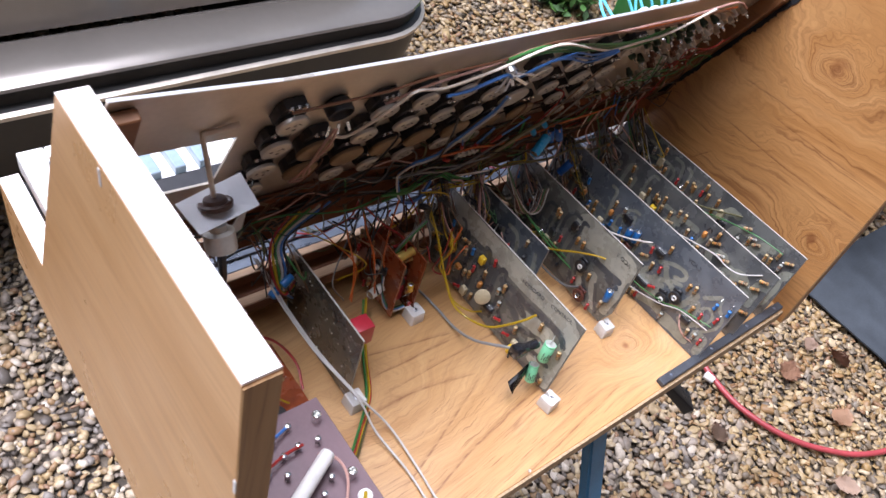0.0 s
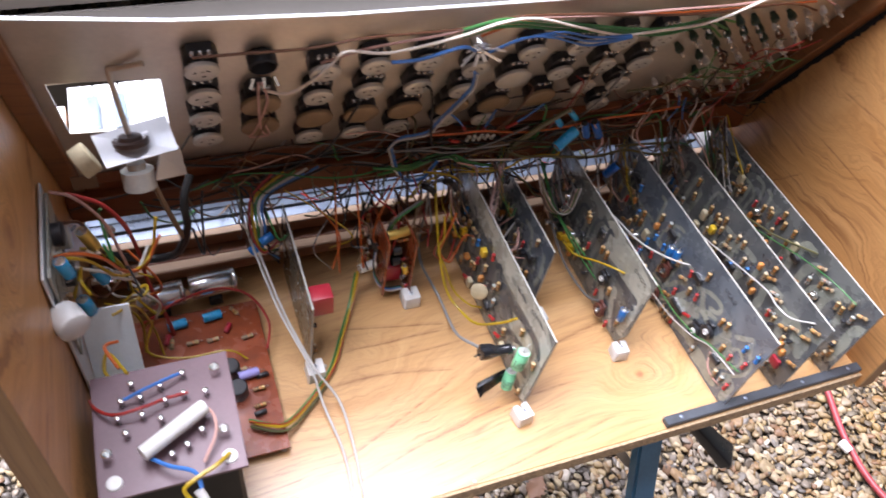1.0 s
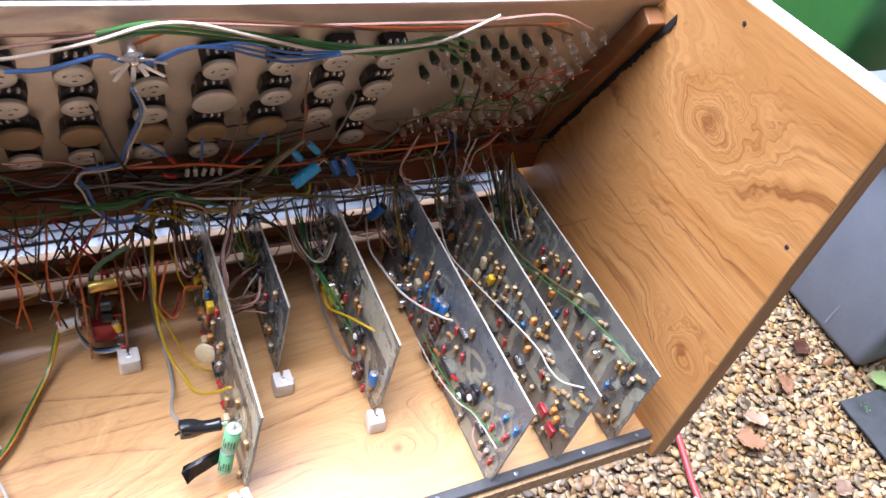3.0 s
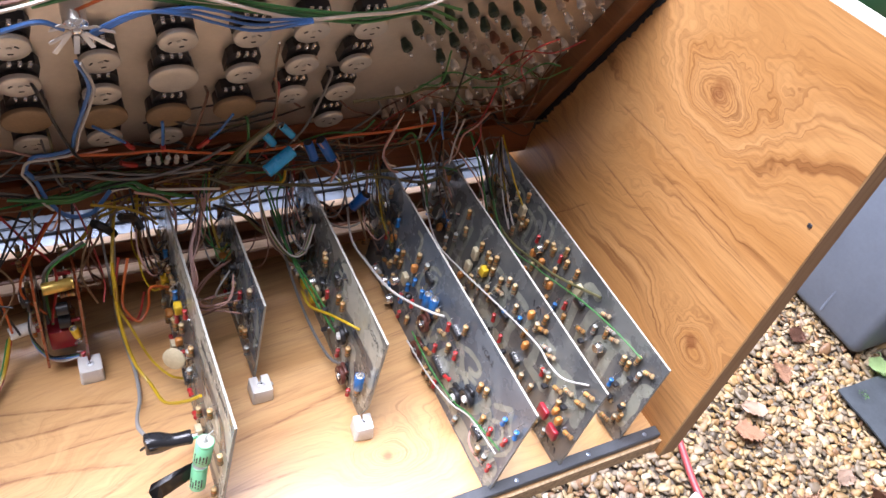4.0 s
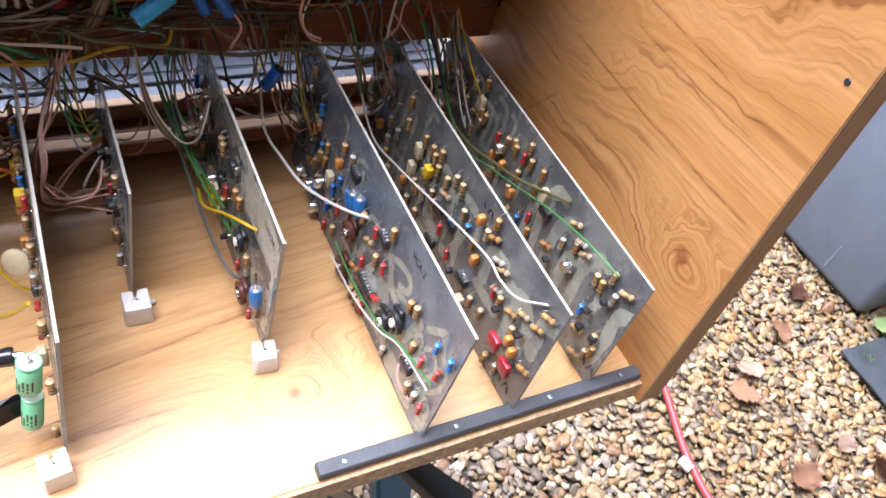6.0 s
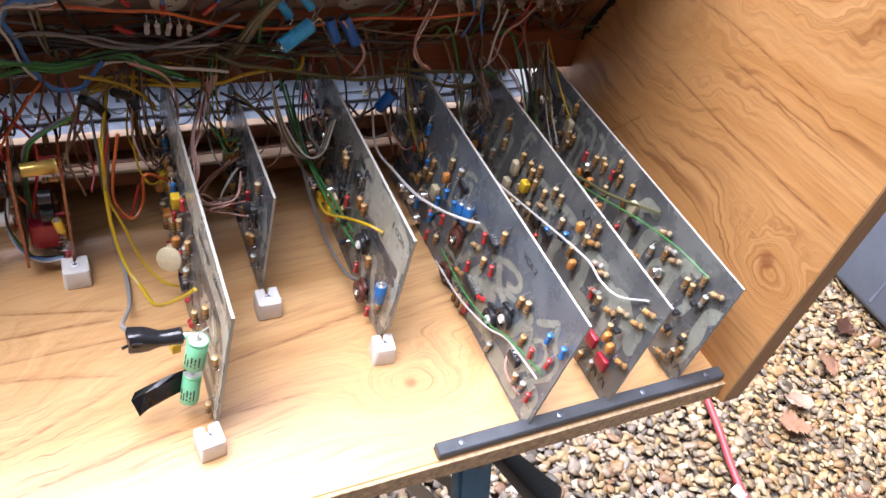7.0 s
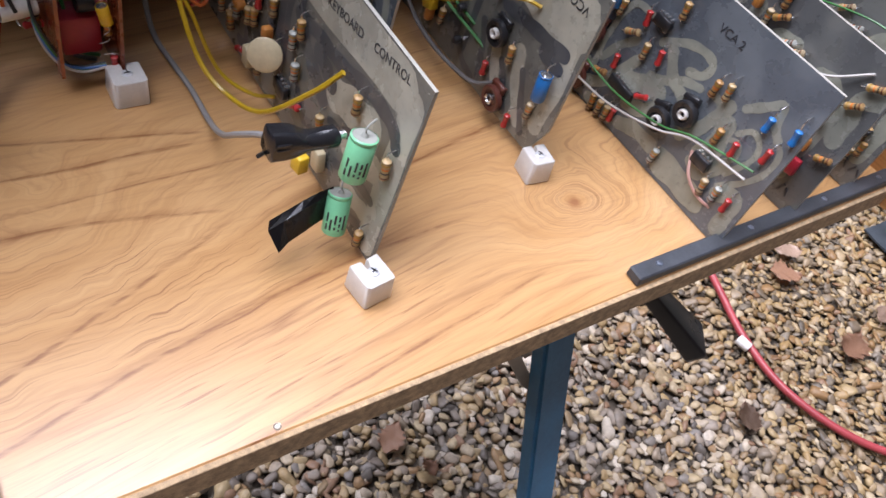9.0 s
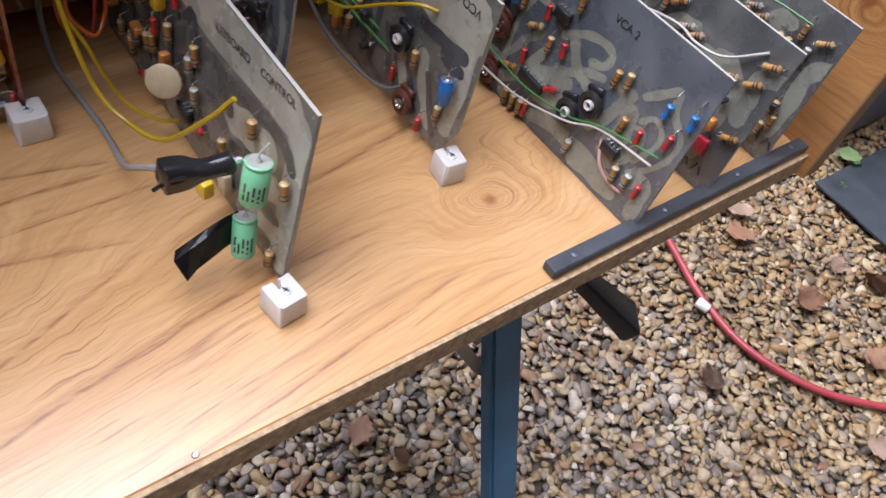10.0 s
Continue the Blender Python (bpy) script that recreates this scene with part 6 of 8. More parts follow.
wire([(-0.446, 0.09, 0.11), (-0.441, 0.076, 0.121), (-0.430, 0.066, 0.125), (-0.412, 0.066, 0.126), (-0.398, 0.070, 0.124), (-0.383, 0.071, 0.124)], "red", "short red link wire on the tag board", 0.0011, group=WIRED)
wire([(-0.378, 0.060, 0.124), (-0.370, 0.050, 0.127), (-0.370, 0.036, 0.125), (-0.380, 0.020, 0.121)], "pink", "short pink link wire on the tag board", 0.0010, group=WIRED)
wire([(-0.364, 0.022, 0.121), (-0.372, 0.014, 0.126), (-0.386, 0.008, 0.126), (-0.394, 0.004, 0.122), (-0.388, -0.004, 0.112)], "yellow", "yellow core of the mains cable", 0.0014, group=WIRED)
wire([(-0.411, 0.030, 0.124), (-0.400, 0.020, 0.127), (-0.386, 0.012, 0.126), (-0.384, 0.0, 0.118)], "blue", "blue core of the mains cable", 0.0014, group=WIRED)
wire([(-0.386, 0.003, 0.120), (-0.381, -0.008, 0.110), (-0.377, -0.016, 0.08), (-0.376, -0.02, 0.02), (-0.378, -0.022, -0.10), (-0.385, -0.02, -0.4), (-0.40, -0.05, GROUND + 0.006), (-0.55, -0.30, GROUND + 0.006)], "white", "white mains cable leaving the transformer", 0.0032, 10, "mains_cable", "")
wire([(-0.43, 0.10, 0.11), (-0.436, 0.115, 0.105), (-0.432, 0.125, 0.11), (-0.42, 0.10, 0.118)], "yellow", "yellow looped wire by the bracket", 0.0012, group=WIRED)
wire([(-0.425, 0.105, 0.118), (-0.432, 0.122, 0.122), (-0.424, 0.128, 0.118)], "orange", "orange looped wire by the bracket", 0.0012, group=WIRED)

# ---- power board ----
zt = 0.0097
for x, y, a in ((-0.388, 0.208, 8), (-0.358, 0.210, 8)):
    place("electrolytic_capacitor", EL_BRIGHT, rp, "bright blue capacitor", pose(x, y, zt + 0.0045, 0, 0, a))
for x, y, a in ((-0.378, 0.187, 6), (-0.361, 0.186, 6), (-0.332, 0.182, 10), (-0.343, 0.150, 4), (-0.332, 0.128, 4), (-0.339, 0.213, -60), (-0.395, 0.19, 80), (-0.334, 0.112, 8)):
    place("resistor", RES, rp, "", pose(x, y, zt + 0.0024, 0, 0, a))
place("capacitor", EL_VIOLET, rp, "violet capacitor", pose(-0.338, 0.142, zt + 0.006, 0, 0, 6))
for x, y, a in ((-0.335, 0.105, 10), (-0.327, 0.14, 4), (-0.347, 0.195, 60), (-0.398, 0.195, 70)):
    bm = bm_new()
    lathe(bm, [(-0.005, 0.0018), (-0.0045, 0.0022), (0.0045, 0.0022), (0.005, 0.0018)], 10, pose(x, y, zt + 0.003, 0, 0, a) @ pose(0, 0, 0, 0, 90, 0))
    part("diode", bm, BLACK if y < 0.19 else CAP_RED, rp, smooth=True)
for x, y in ((-0.352, 0.150), (-0.349, 0.128)):
    bm = bm_new()
    lathe(bm, [(0.0, 0.0075), (0.001, 0.008), (0.012, 0.008), (0.013, 0.007)], 16, pose(x, y, zt))
    part("electrolytic_capacitor", bm, BLACK, rp, "black upright capacitor", smooth=True)
for x, y in ((-0.318 - 0.005, 0.075), (-0.323, 0.217), (-0.42, 0.217)):
    bm = bm_new()
    lathe(bm, [(0.0003, 0.003), (0.0085, 0.003)], 10, pose(x, y, 0.0))
    part("spacer", bm, NYLON, rp)
# big silver capacitors strapped in line
for x, y, a in ((-0.352, 0.240, 4), (-0.398, 0.236, 4)):
    c = thing("smoothing_capacitor", (x, y, 0.0), "large silver smoothing capacitor lying on the base", "capacitor", "smoothing capacitors")
    place("can", EL_SILVER, c, "", pose(x, y, 0.0122 + 0.010, 0, 0, a))
    bm = bm_new()
    box(bm, (x - 0.006, y - 0.009, 0.0003), (x + 0.006, y + 0.009, 0.0120), 0.0015)
    part("saddle", bm, BLACK, c)
wire([(-0.415, 0.217, 0.012), (-0.385, 0.222, 0.028), (-0.350, 0.222, 0.036), (-0.325, 0.212, 0.032), (-0.312, 0.190, 0.018), (-0.318, 0.165, 0.012)], "red", "dark red wire arched over the power board", 0.0012)
wire([(-0.415, 0.20, 0.03), (-0.405, 0.19, 0.05), (-0.413, 0.175, 0.03), (-0.386, 0.167, 0.022), (-0.351, 0.164, 0.024), (-0.336, 0.158, 0.014)], "yellow", "yellow wire wandering over the power board", 0.0010)
wire([(-0.425, 0.15, 0.12), (-0.412, 0.17, 0.10), (-0.405, 0.185, 0.05), (-0.402, 0.18, 0.014)], "yellow", "yellow wire dropping to the power board", 0.0010)
wire([(-0.345, 0.10, 0.014), (-0.33, 0.09, 0.018), (-0.318, 0.09, 0.014), (-0.30, 0.105, 0.006), (-0.271, 0.134, 0.005), (-0.252, 0.168, 0.005), (-0.236, 0.197, 0.010), (-0.226, 0.215, 0.030)], "green", "green earth wire across the base", 0.0012)
wire([(-0.345, 0.097, 0.0169), (-0.33, 0.087, 0.0199), (-0.317, 0.087, 0.0154), (-0.298, 0.103, 0.0079), (-0.269, 0.132, 0.0064), (-0.250, 0.166, 0.0069), (-0.2345, 0.195, 0.0119), (-0.224, 0.214, 0.0329)], "yellow", "yellow wire twisted along the green one", 0.0013)
wire([(-0.345, 0.096, 0.018), (-0.33, 0.0885, 0.021), (-0.316, 0.0885, 0.0165), (-0.2965, 0.105, 0.0085), (-0.267, 0.1335, 0.007), (-0.2485, 0.1675, 0.0072), (-0.233, 0.1965, 0.0125), (-0.223, 0.2145, 0.034)], "red", "red wire twisted along the green one", 0.0008)
wire([(-0.345, 0.094, 0.014), (-0.33, 0.0845, 0.0165), (-0.316, 0.0845, 0.012), (-0.297, 0.1005, 0.005), (-0.275, 0.122, 0.003)], "olive", "olive wire twisted along the green one", 0.0012)
wire([(-0.445, 0.195, 0.205), (-0.432, 0.196, 0.195), (-0.418, 0.19, 0.175), (-0.413, 0.19, 0.14), (-0.41, 0.195, 0.10)], "pink", "pink wire looping off the bracket", 0.0012)
wire([(-0.447, 0.15, 0.19), (-0.435, 0.155, 0.185), (-0.422, 0.165, 0.165), (-0.412, 0.18, 0.13), (-0.40, 0.20, 0.11), (-0.385, 0.21, 0.13)], "orange", "orange wire looping off the bracket", 0.0014)
wire([(-0.447, 0.155, 0.185), (-0.43, 0.16, 0.17), (-0.415, 0.18, 0.125), (-0.395, 0.205, 0.115), (-0.385, 0.215, 0.145)], "yellow", "yellow wire looping off the bracket", 0.0012)
wire([(-0.447, 0.16, 0.17), (-0.425, 0.17, 0.145), (-0.41, 0.185, 0.115), (-0.395, 0.21, 0.12)], "white", "white wire looping off the bracket", 0.0012)

BR = "bracket wiring"
wire([(-0.440, 0.217, 0.180), (-0.433, 0.215, 0.178), (-0.418, 0.213, 0.167), (-0.407, 0.212, 0.142), (-0.403, 0.213, 0.106), (-0.402, 0.211, 0.073), (-0.395, 0.205, 0.036), (-0.392, 0.200, 0.012)], "red", "thick pinkish red wire arching to the power board", 0.0017, 8, group=BR)
wire([(-0.440, 0.200, 0.140), (-0.429, 0.200, 0.137), (-0.419, 0.197, 0.127), (-0.414, 0.199, 0.104), (-0.413, 0.200, 0.075), (-0.401, 0.195, 0.053), (-0.394, 0.195, 0.055)], "yellow", "yellow wire looping by the bracket", 0.0011, group=BR)
wire([(-0.436, 0.185, 0.120), (-0.421, 0.190, 0.113), (-0.410, 0.192, 0.105), (-0.404, 0.188, 0.090), (-0.396, 0.190, 0.071), (-0.402, 0.192, 0.05)], "white", "white wire looping by the bracket", 0.0012, group=BR)
wire([(-0.410, 0.205, 0.125), (-0.403, 0.200, 0.115), (-0.394, 0.198, 0.095), (-0.393, 0.200, 0.077), (-0.403, 0.203, 0.069), (-0.412, 0.20, 0.08)], "orange", "orange wire looping by the bracket", 0.0011, group=BR)
wire([(-0.435, 0.190, 0.085), (-0.420, 0.190, 0.072), (-0.413, 0.190, 0.050), (-0.416, 0.188, 0.012)], "yellow", "yellow wire dropping by the bracket", 0.0011, group=BR)
wire([(-0.355, 0.245, 0.155), (-0.363, 0.232, 0.141), (-0.364, 0.228, 0.116), (-0.370, 0.230, 0.093), (-0.380, 0.232, 0.079), (-0.400, 0.236, 0.075), (-0.43, 0.235, 0.09)], "black", "thick black cable under the joystick", 0.0034, 8, group=BR)
wire([(-0.382, 0.226, 0.172), (-0.380, 0.226, 0.160), (-0.375, 0.226, 0.134), (-0.369, 0.228, 0.105), (-0.37, 0.24, 0.09)], "tan", "stiff buff wire under the joystick", 0.0022, 8, group=BR)
rj = random.Random(14)
for k in range(9):
    x, y, z = rj.uniform(-0.445, -0.410), rj.uniform(0.15, 0.22), rj.uniform(0.09, 0.19)
    pts = [(min(max(x + rj.uniform(-0.02, 0.02), -0.4465), -0.385), y + rj.uniform(-0.018, 0.018), z + rj.uniform(-0.03, 0.03)) for _ in range(4)]
    col = rj.choice(["pink", "white", "orange", "yellow", "green", "brown", "black", "tan", "red", "grey"])
    wire(pts, col, col + " wire curling by the bracket", rj.choice((0.0008, 0.0011, 0.0013)), 5, group=BR)
for x, y, z, me, nm, lb in ((-0.428, 0.172, 0.140, EL_BRIGHT, "electrolytic_capacitor", "bright blue capacitor"), (-0.428, 0.168, 0.088, EL_BRIGHT, "electrolytic_capacitor", "bright blue capacitor"), (-0.433, 0.150, 0.075, EL_WHITE, "capacitor", "milky white capacitor"), (-0.420, 0.205, 0.142, TO5, "transistor", "metal can transistor"), (-0.424, 0.197, 0.100, TO5, "transistor", "metal can transistor"), (-0.43, 0.185, 0.165, EL_GOLD, "capacitor", "gold foil capacitor")):
    place(nm, me, hs, lb, pose(x, y, z, 0, 75 if me is not TO5 else 20, 15))

# ---- twin white lead ----
wire([(-0.318, 0.262, 0.085), (-0.316, 0.240, 0.078), (-0.312, 0.220, 0.064), (-0.303, 0.175, 0.045), (-0.289, 0.127, 0.030), (-0.284, 0.100, 0.010), (-0.278, 0.06, 0.0035), (-0.279, 0.030, 0.0032), (-0.282, 0.003, 0.003), (-0.283, -0.006, -0.004), (-0.283, -0.008, -0.04), (-0.290, -0.006, -0.4)], "white", "off-white lead running out over the base", 0.0011, 8, "lead", "twin leads")
wire([(-0.315, 0.262, 0.083), (-0.312, 0.240, 0.074), (-0.308, 0.220, 0.060), (-0.299, 0.175, 0.041), (-0.285, 0.127, 0.026), (-0.270, 0.100, 0.008), (-0.2685, 0.06, 0.0032), (-0.271, 0.026, 0.003), (-0.272, 0.003, 0.003), (-0.273, -0.006, -0.004), (-0.273, -0.008, -0.04), (-0.272, -0.006, -0.4)], "white", "off-white lead running out over the base", 0.0011, 8, "lead", "twin leads")

# ---- wires on the boards ----
BW = "board wires"
wire([(-0.1185, 0.101, 0.074), (-0.126, 0.110, 0.058), (-0.137, 0.130, 0.033), (-0.142, 0.154, 0.022), (-0.150, 0.172, 0.030), (-0.154, 0.190, 0.056), (-0.152, 0.215, 0.085), (-0.145, 0.245, 0.100), (-0.14, 0.262, 0.11)], "yellow", "yellow wire sagging beside the keyboard board", 0.0012, group=BW)
wire([(-0.1520, 0.0860, 0.0610), (-0.1550, 0.0950, 0.0560), (-0.1570, 0.110, 0.0430), (-0.1555, 0.130, 0.0245), (-0.1505, 0.158, 0.006), (-0.1495, 0.185, 0.0025), (-0.151, 0.2025, 0.0025), (-0.153, 0.232, 0.0025), (-0.152, 0.248, 0.020), (-0.148, 0.250, 0.060), (-0.145, 0.258, 0.10)], "lead", "grey screened lead beside the keyboard board", 0.0014, 8, group=BW)
TAPE = plain("glossy_black_tape", (0.016, 0.016, 0.018), 0.2, 0.0, 0.2, 90, 0.3)
sl = thing("taped_plug", (-0.142, 0.084, 0.058), "lead end wrapped in glossy black tape", "plug")
bm = bm_new()
rows = []
for x, z, ry, rz, sq in ((-0.1562, 0.0606, 0.0046, 0.0064, 4.0), (-0.1556, 0.0606, 0.0053, 0.0072, 4.0), (-0.1500, 0.0604, 0.0054, 0.0070, 3.8), (-0.1468, 0.0602, 0.0053, 0.0066, 3.4), (-0.1448, 0.0600, 0.0052, 0.0058, 2.8), (-0.1430, 0.0598, 0.0050, 0.0050, 2.4), (-0.1405, 0.0596, 0.0046, 0.0044, 2.0), (-0.1370, 0.0596, 0.0044, 0.0043, 2.0), (-0.1335, 0.0598, 0.0045, 0.0045, 2.0), (-0.1302, 0.0600, 0.0047, 0.0048, 2.0), (-0.1290, 0.0600, 0.0045, 0.0046, 2.0), (-0.1286, 0.0600, 0.0036, 0.0038, 2.0)):
    row = []
    for k in range(20):
        a = 2 * math.pi * k / 20
        c, d = math.cos(a), math.sin(a)
        q = (abs(c) ** sq + abs(d) ** sq) ** (-1 / sq)
        row.append(bm.verts.new((x + 0.0004 * math.sin(3 * a), 0.0838 - 0.10 * (x + 0.143) + ry * q * c, z + rz * q * d)))
    rows.append(row)
for p, q in zip(rows, rows[1:]):
    for k in range(20):
        bm.faces.new((p[k], p[(k + 1) % 20], q[(k + 1) % 20], q[k]))
bm.faces.new(rows[0])
bm.faces.new(list(reversed(rows[-1])))
bmesh.ops.recalc_face_normals(bm, faces=bm.faces)
part("tape_sleeve", bm, TAPE, sl, smooth=True)
for dz in (0.0042, 0.0012):
    bm = bm_new()
    box(bm, (-0.1545, 0.0788, 0.0596 + dz * 0.8), (-0.1490, 0.0812, 0.0608 + dz * 0.8), 0.0004)
    part("tape_ridge", bm, TAPE, sl)
bm = bm_new()
lathe(bm, [(0, 0.0022), (0.004, 0.0018)], 10, pose(-0.1290, 0.0822, 0.0600, 0, 90, 0))
part("plug_pin", bm, SOLDER, sl)
wire([(-0.159, 0.086, 0.054), (-0.153, 0.090, 0.0515), (-0.146, 0.092, 0.0505)], "black", "bare end of black lead beside the taped plug", 0.0009, group="board wires")
tf = tagged(new("tape_flag"), "folded flag of glossy black tape", "tape")
tf.empty_display_size = 0.01
tf.matrix_basis = Matrix.Translation((-0.14, 0.076, 0.02))
bm = bm_new()
rows = []
for top, crease, low in (((-0.1270, 0.0800, 0.0330), (-0.1275, 0.0785, 0.0290), (-0.1285, 0.0780, 0.0170)), ((-0.1340, 0.0790, 0.0330), (-0.1350, 0.0765, 0.0305), (-0.1345, 0.0755, 0.0180)), ((-0.1420, 0.0775, 0.0320), (-0.1440, 0.0740, 0.0305), (-0.1430, 0.0720, 0.0185)), ((-0.1500, 0.0765, 0.0295), (-0.1520, 0.0725, 0.0285), (-0.1505, 0.0695, 0.0180)), ((-0.1565, 0.0765, 0.0262), (-0.1590, 0.0718, 0.0260), (-0.1560, 0.0665, 0.0170))):
    rows.append([bm.verts.new(q) for q in (top, crease, low)])
for a, b_ in zip(rows, rows[1:]):
    for k in range(2):
        bm.faces.new((a[k], a[k + 1], b_[k + 1], b_[k]))
bmesh.ops.solidify(bm, geom=list(bm.faces), thickness=0.0006)
bmesh.ops.recalc_face_normals(bm, faces=bm.faces)
part("tape", bm, TAPE, tf)
wire([(0.060, 0.113, 0.0785), (0.055, 0.122, 0.074), (0.046, 0.14, 0.068), (0.036, 0.160, 0.066), (0.032, 0.19, 0.062), (0.031, 0.224, 0.057), (0.034, 0.25, 0.075), (0.03, 0.265, 0.1)], "white", "white wire drooping onto the amplifier board", 0.0010, group=BW)
wire([(0.128, 0.021, 0.088), (0.122, 0.038, 0.075), (0.120, 0.055, 0.072), (0.119, 0.073, 0.074), (0.115, 0.12, 0.064), (0.107, 0.17, 0.056), (0.104, 0.21, 0.050), (0.103, 0.24, 0.07), (0.10, 0.262, 0.10)], "white", "white wire drooping along a grey board", 0.0008, group=BW)
wire([(0.185, 0.09, 0.086), (0.176, 0.13, 0.069), (0.172, 0.155, 0.062), (0.168, 0.19, 0.053), (0.165, 0.22, 0.06), (0.16, 0.255, 0.10)], "olive", "olive wire drooping along a grey board", 0.0011, group=BW)
wire([(0.183, 0.03, 0.085), (0.178, 0.06, 0.085), (0.177, 0.10, 0.074), (0.172, 0.15, 0.058), (0.166, 0.2, 0.05), (0.162, 0.25, 0.095)], "green", "thin green wire along a grey board", 0.0006, group=BW)
wire([(0.053, 0.142, 0.016), (0.055, 0.105, 0.017), (0.057, 0.070, 0.027), (0.061, 0.050, 0.036), (0.063, 0.016, 0.040)], "white", "thin white wire crossing the amplifier board", 0.0007, group=BW)
wire([(0.054, 0.14, 0.03), (0.056, 0.105, 0.025), (0.058, 0.070, 0.030), (0.061, 0.050, 0.038), (0.064, 0.015, 0.046)], "green", "thin green wire crossing the amplifier board", 0.0006, group=BW)
wire([(0.063, 0.048, 0.030), (0.058, 0.040, 0.022), (0.060, 0.031, 0.015), (0.063, 0.022, 0.013)], "pink", "thin pink wire looped on the amplifier board", 0.0008, group=BW)
wire([(-0.0025, 0.122, 0.074), (-0.009, 0.13, 0.074), (-0.014, 0.15, 0.062), (-0.02, 0.175, 0.045), (-0.018, 0.20, 0.035)], "yellow", "yellow wire on the oscillator board", 0.0010, group=BW)
wire([(-0.004, 0.162, 0.036), (-0.012, 0.19, 0.045), (-0.022, 0.225, 0.06), (-0.03, 0.255, 0.095)], "green", "green wire on the oscillator board", 0.0009, group=BW)
wire([(-0.004, 0.150, 0.030), (-0.014, 0.185, 0.042), (-0.025, 0.225, 0.065), (-0.034, 0.255, 0.1)], "green", "green wire on the oscillator board", 0.0009, group=BW)
wire([(-0.005, 0.13, 0.022), (-0.012, 0.15, 0.012), (-0.018, 0.2, 0.02), (-0.03, 0.25, 0.08)], "grey", "grey wire behind the oscillator board", 0.0012, group=BW)
rw = random.Random(8)
for k in range(7):                       # pink loops at the short board
    o = rw.uniform(-0.006, 0.006)
    q = rw.uniform(-0.006, 0.006)
    wire([(-0.071, 0.205 - 0.004 * k, 0.064 - 0.003 * k), (-0.084 + q, 0.192 + o, 0.055 - 0.002 * k), (-0.100 + o, 0.186 + q, 0.058 + o), (-0.105 + q, 0.196 + o, 0.074 + q), (-0.094 + o, 0.218, 0.092 + o), (-0.083 + q, 0.245, 0.112)], ("pink", "pink", "brown", "tan", "pink", "brown", "pink")[k], "pinkish looped wire by the short board", 0.0006, group=BW)
for k in range(7):                       # loops over the oscillator board
    o = k * 0.0020
    wire([(-0.006, 0.215 + o, 0.092 - o), (-0.015, 0.208 + o, 0.070 - o), (-0.026 - o * 0.4, 0.213 + o, 0.066 - o * 0.6), (-0.038 - o * 0.3, 0.228, 0.085), (-0.042, 0.25, 0.108)], ("white", "tan", "green", "pink", "grey", "brown", "white")[k], "pale looped wire over the oscillator board", 0.0006, group=BW)
for bx, kinds in ((0.052, "tan olive black"), (0.112, "grey tan green"), (0.168, "olive tan green black"), (-0.128, "brown tan"), (-0.295, "black olive tan green")):
    for k, col in enumerate(kinds.split()):
        x = bx + rw.uniform(-0.012, 0.012)
        wire([(x + 0.008, 0.245 + rw.uniform(-0.02, 0.01), 0.04 + rw.uniform(0, 0.04)), (x - 0.004, 0.232 + rw.uniform(-0.01, 0.01), 0.062 + rw.uniform(0, 0.03)), (x - 0.010, 0.245, 0.100), (x - 0.02, 0.258, 0.118 + rw.uniform(0, 0.02)), (x - 0.035, 0.255, 0.125)], col, col + " wire rising from a board to the loom", 0.0009, group=BW)
# leads of the stained board, bundled with blue sleeves
for k, col in enumerate(("red", "yellow", "green", "white", "blue", "black")):
    wire([(-0.292, 0.235, 0.07 - 0.006 * k), (-0.306, 0.228 + 0.002 * k, 0.066), (-0.314 + 0.003 * k, 0.236, 0.086), (-0.310 + 0.003 * k, 0.250, 0.112), (-0.290 + 0.01 * k, 0.258, 0.130)], col, col + " wire in the bundle at the stained board", 0.0011, group=BW)
for z in (0.068, 0.078):
    bm = bm_new()
    lathe(bm, [(-0.006, 0.0035), (-0.005, 0.0042), (0.005, 0.0042), (0.006, 0.0035)], 12, pose(-0.312 + (z - 0.068), 0.233, z, 0, 70, 20))
    tagged(part("sleeve", bm, RES_BLUE, None, smooth=True), "pale blue sleeved capacitor in the wiring", "capacitor")

# ---- loom along the panel ----
TANGLE = {}


def strand(pts, colour, r):
    """One of the countless thin wires, all joined into one tangle."""
    tube(TANGLE.setdefault(colour, bm_new()), pts, r, 5)


LM = "wiring loom"
def along(spots, h, col, label, r=0.0008, dv=0.0, sides=6):
    wire([panel_at(u, v + dv, h) for u, v in spots], col, label, r, sides, group=LM)


along([(-0.300, 0.180), (-0.283, 0.170), (-0.268, 0.185), (-0.256, 0.208), (-0.248, 0.222), (-0.217, 0.214), (-0.174, 0.226), (-0.145, 0.240), (-0.120, 0.240), (-0.081, 0.222), (-0.037, 0.203), (-0.004, 0.203), (0.039, 0.208), (0.072, 0.236)], 0.014, "cream", "cream wire slung along the top of the panel", 0.0011)
along([(-0.343, 0.227), (-0.317, 0.226), (-0.272, 0.224), (-0.234, 0.230), (-0.174, 0.229), (-0.132, 0.238), (-0.059, 0.229), (-0.012, 0.220), (0.037, 0.215), (0.108, 0.217), (0.150, 0.200)], 0.010, "brown", "brown wire along the top of the panel", 0.0010)
along([(-0.262, 0.200), (-0.230, 0.214), (-0.18, 0.222), (-0.14, 0.234), (-0.06, 0.226), (0.0, 0.224), (0.06, 0.222), (0.12, 0.226), (0.165, 0.205)], 0.009, "pink", "pink wire along the top of the panel", 0.0010)
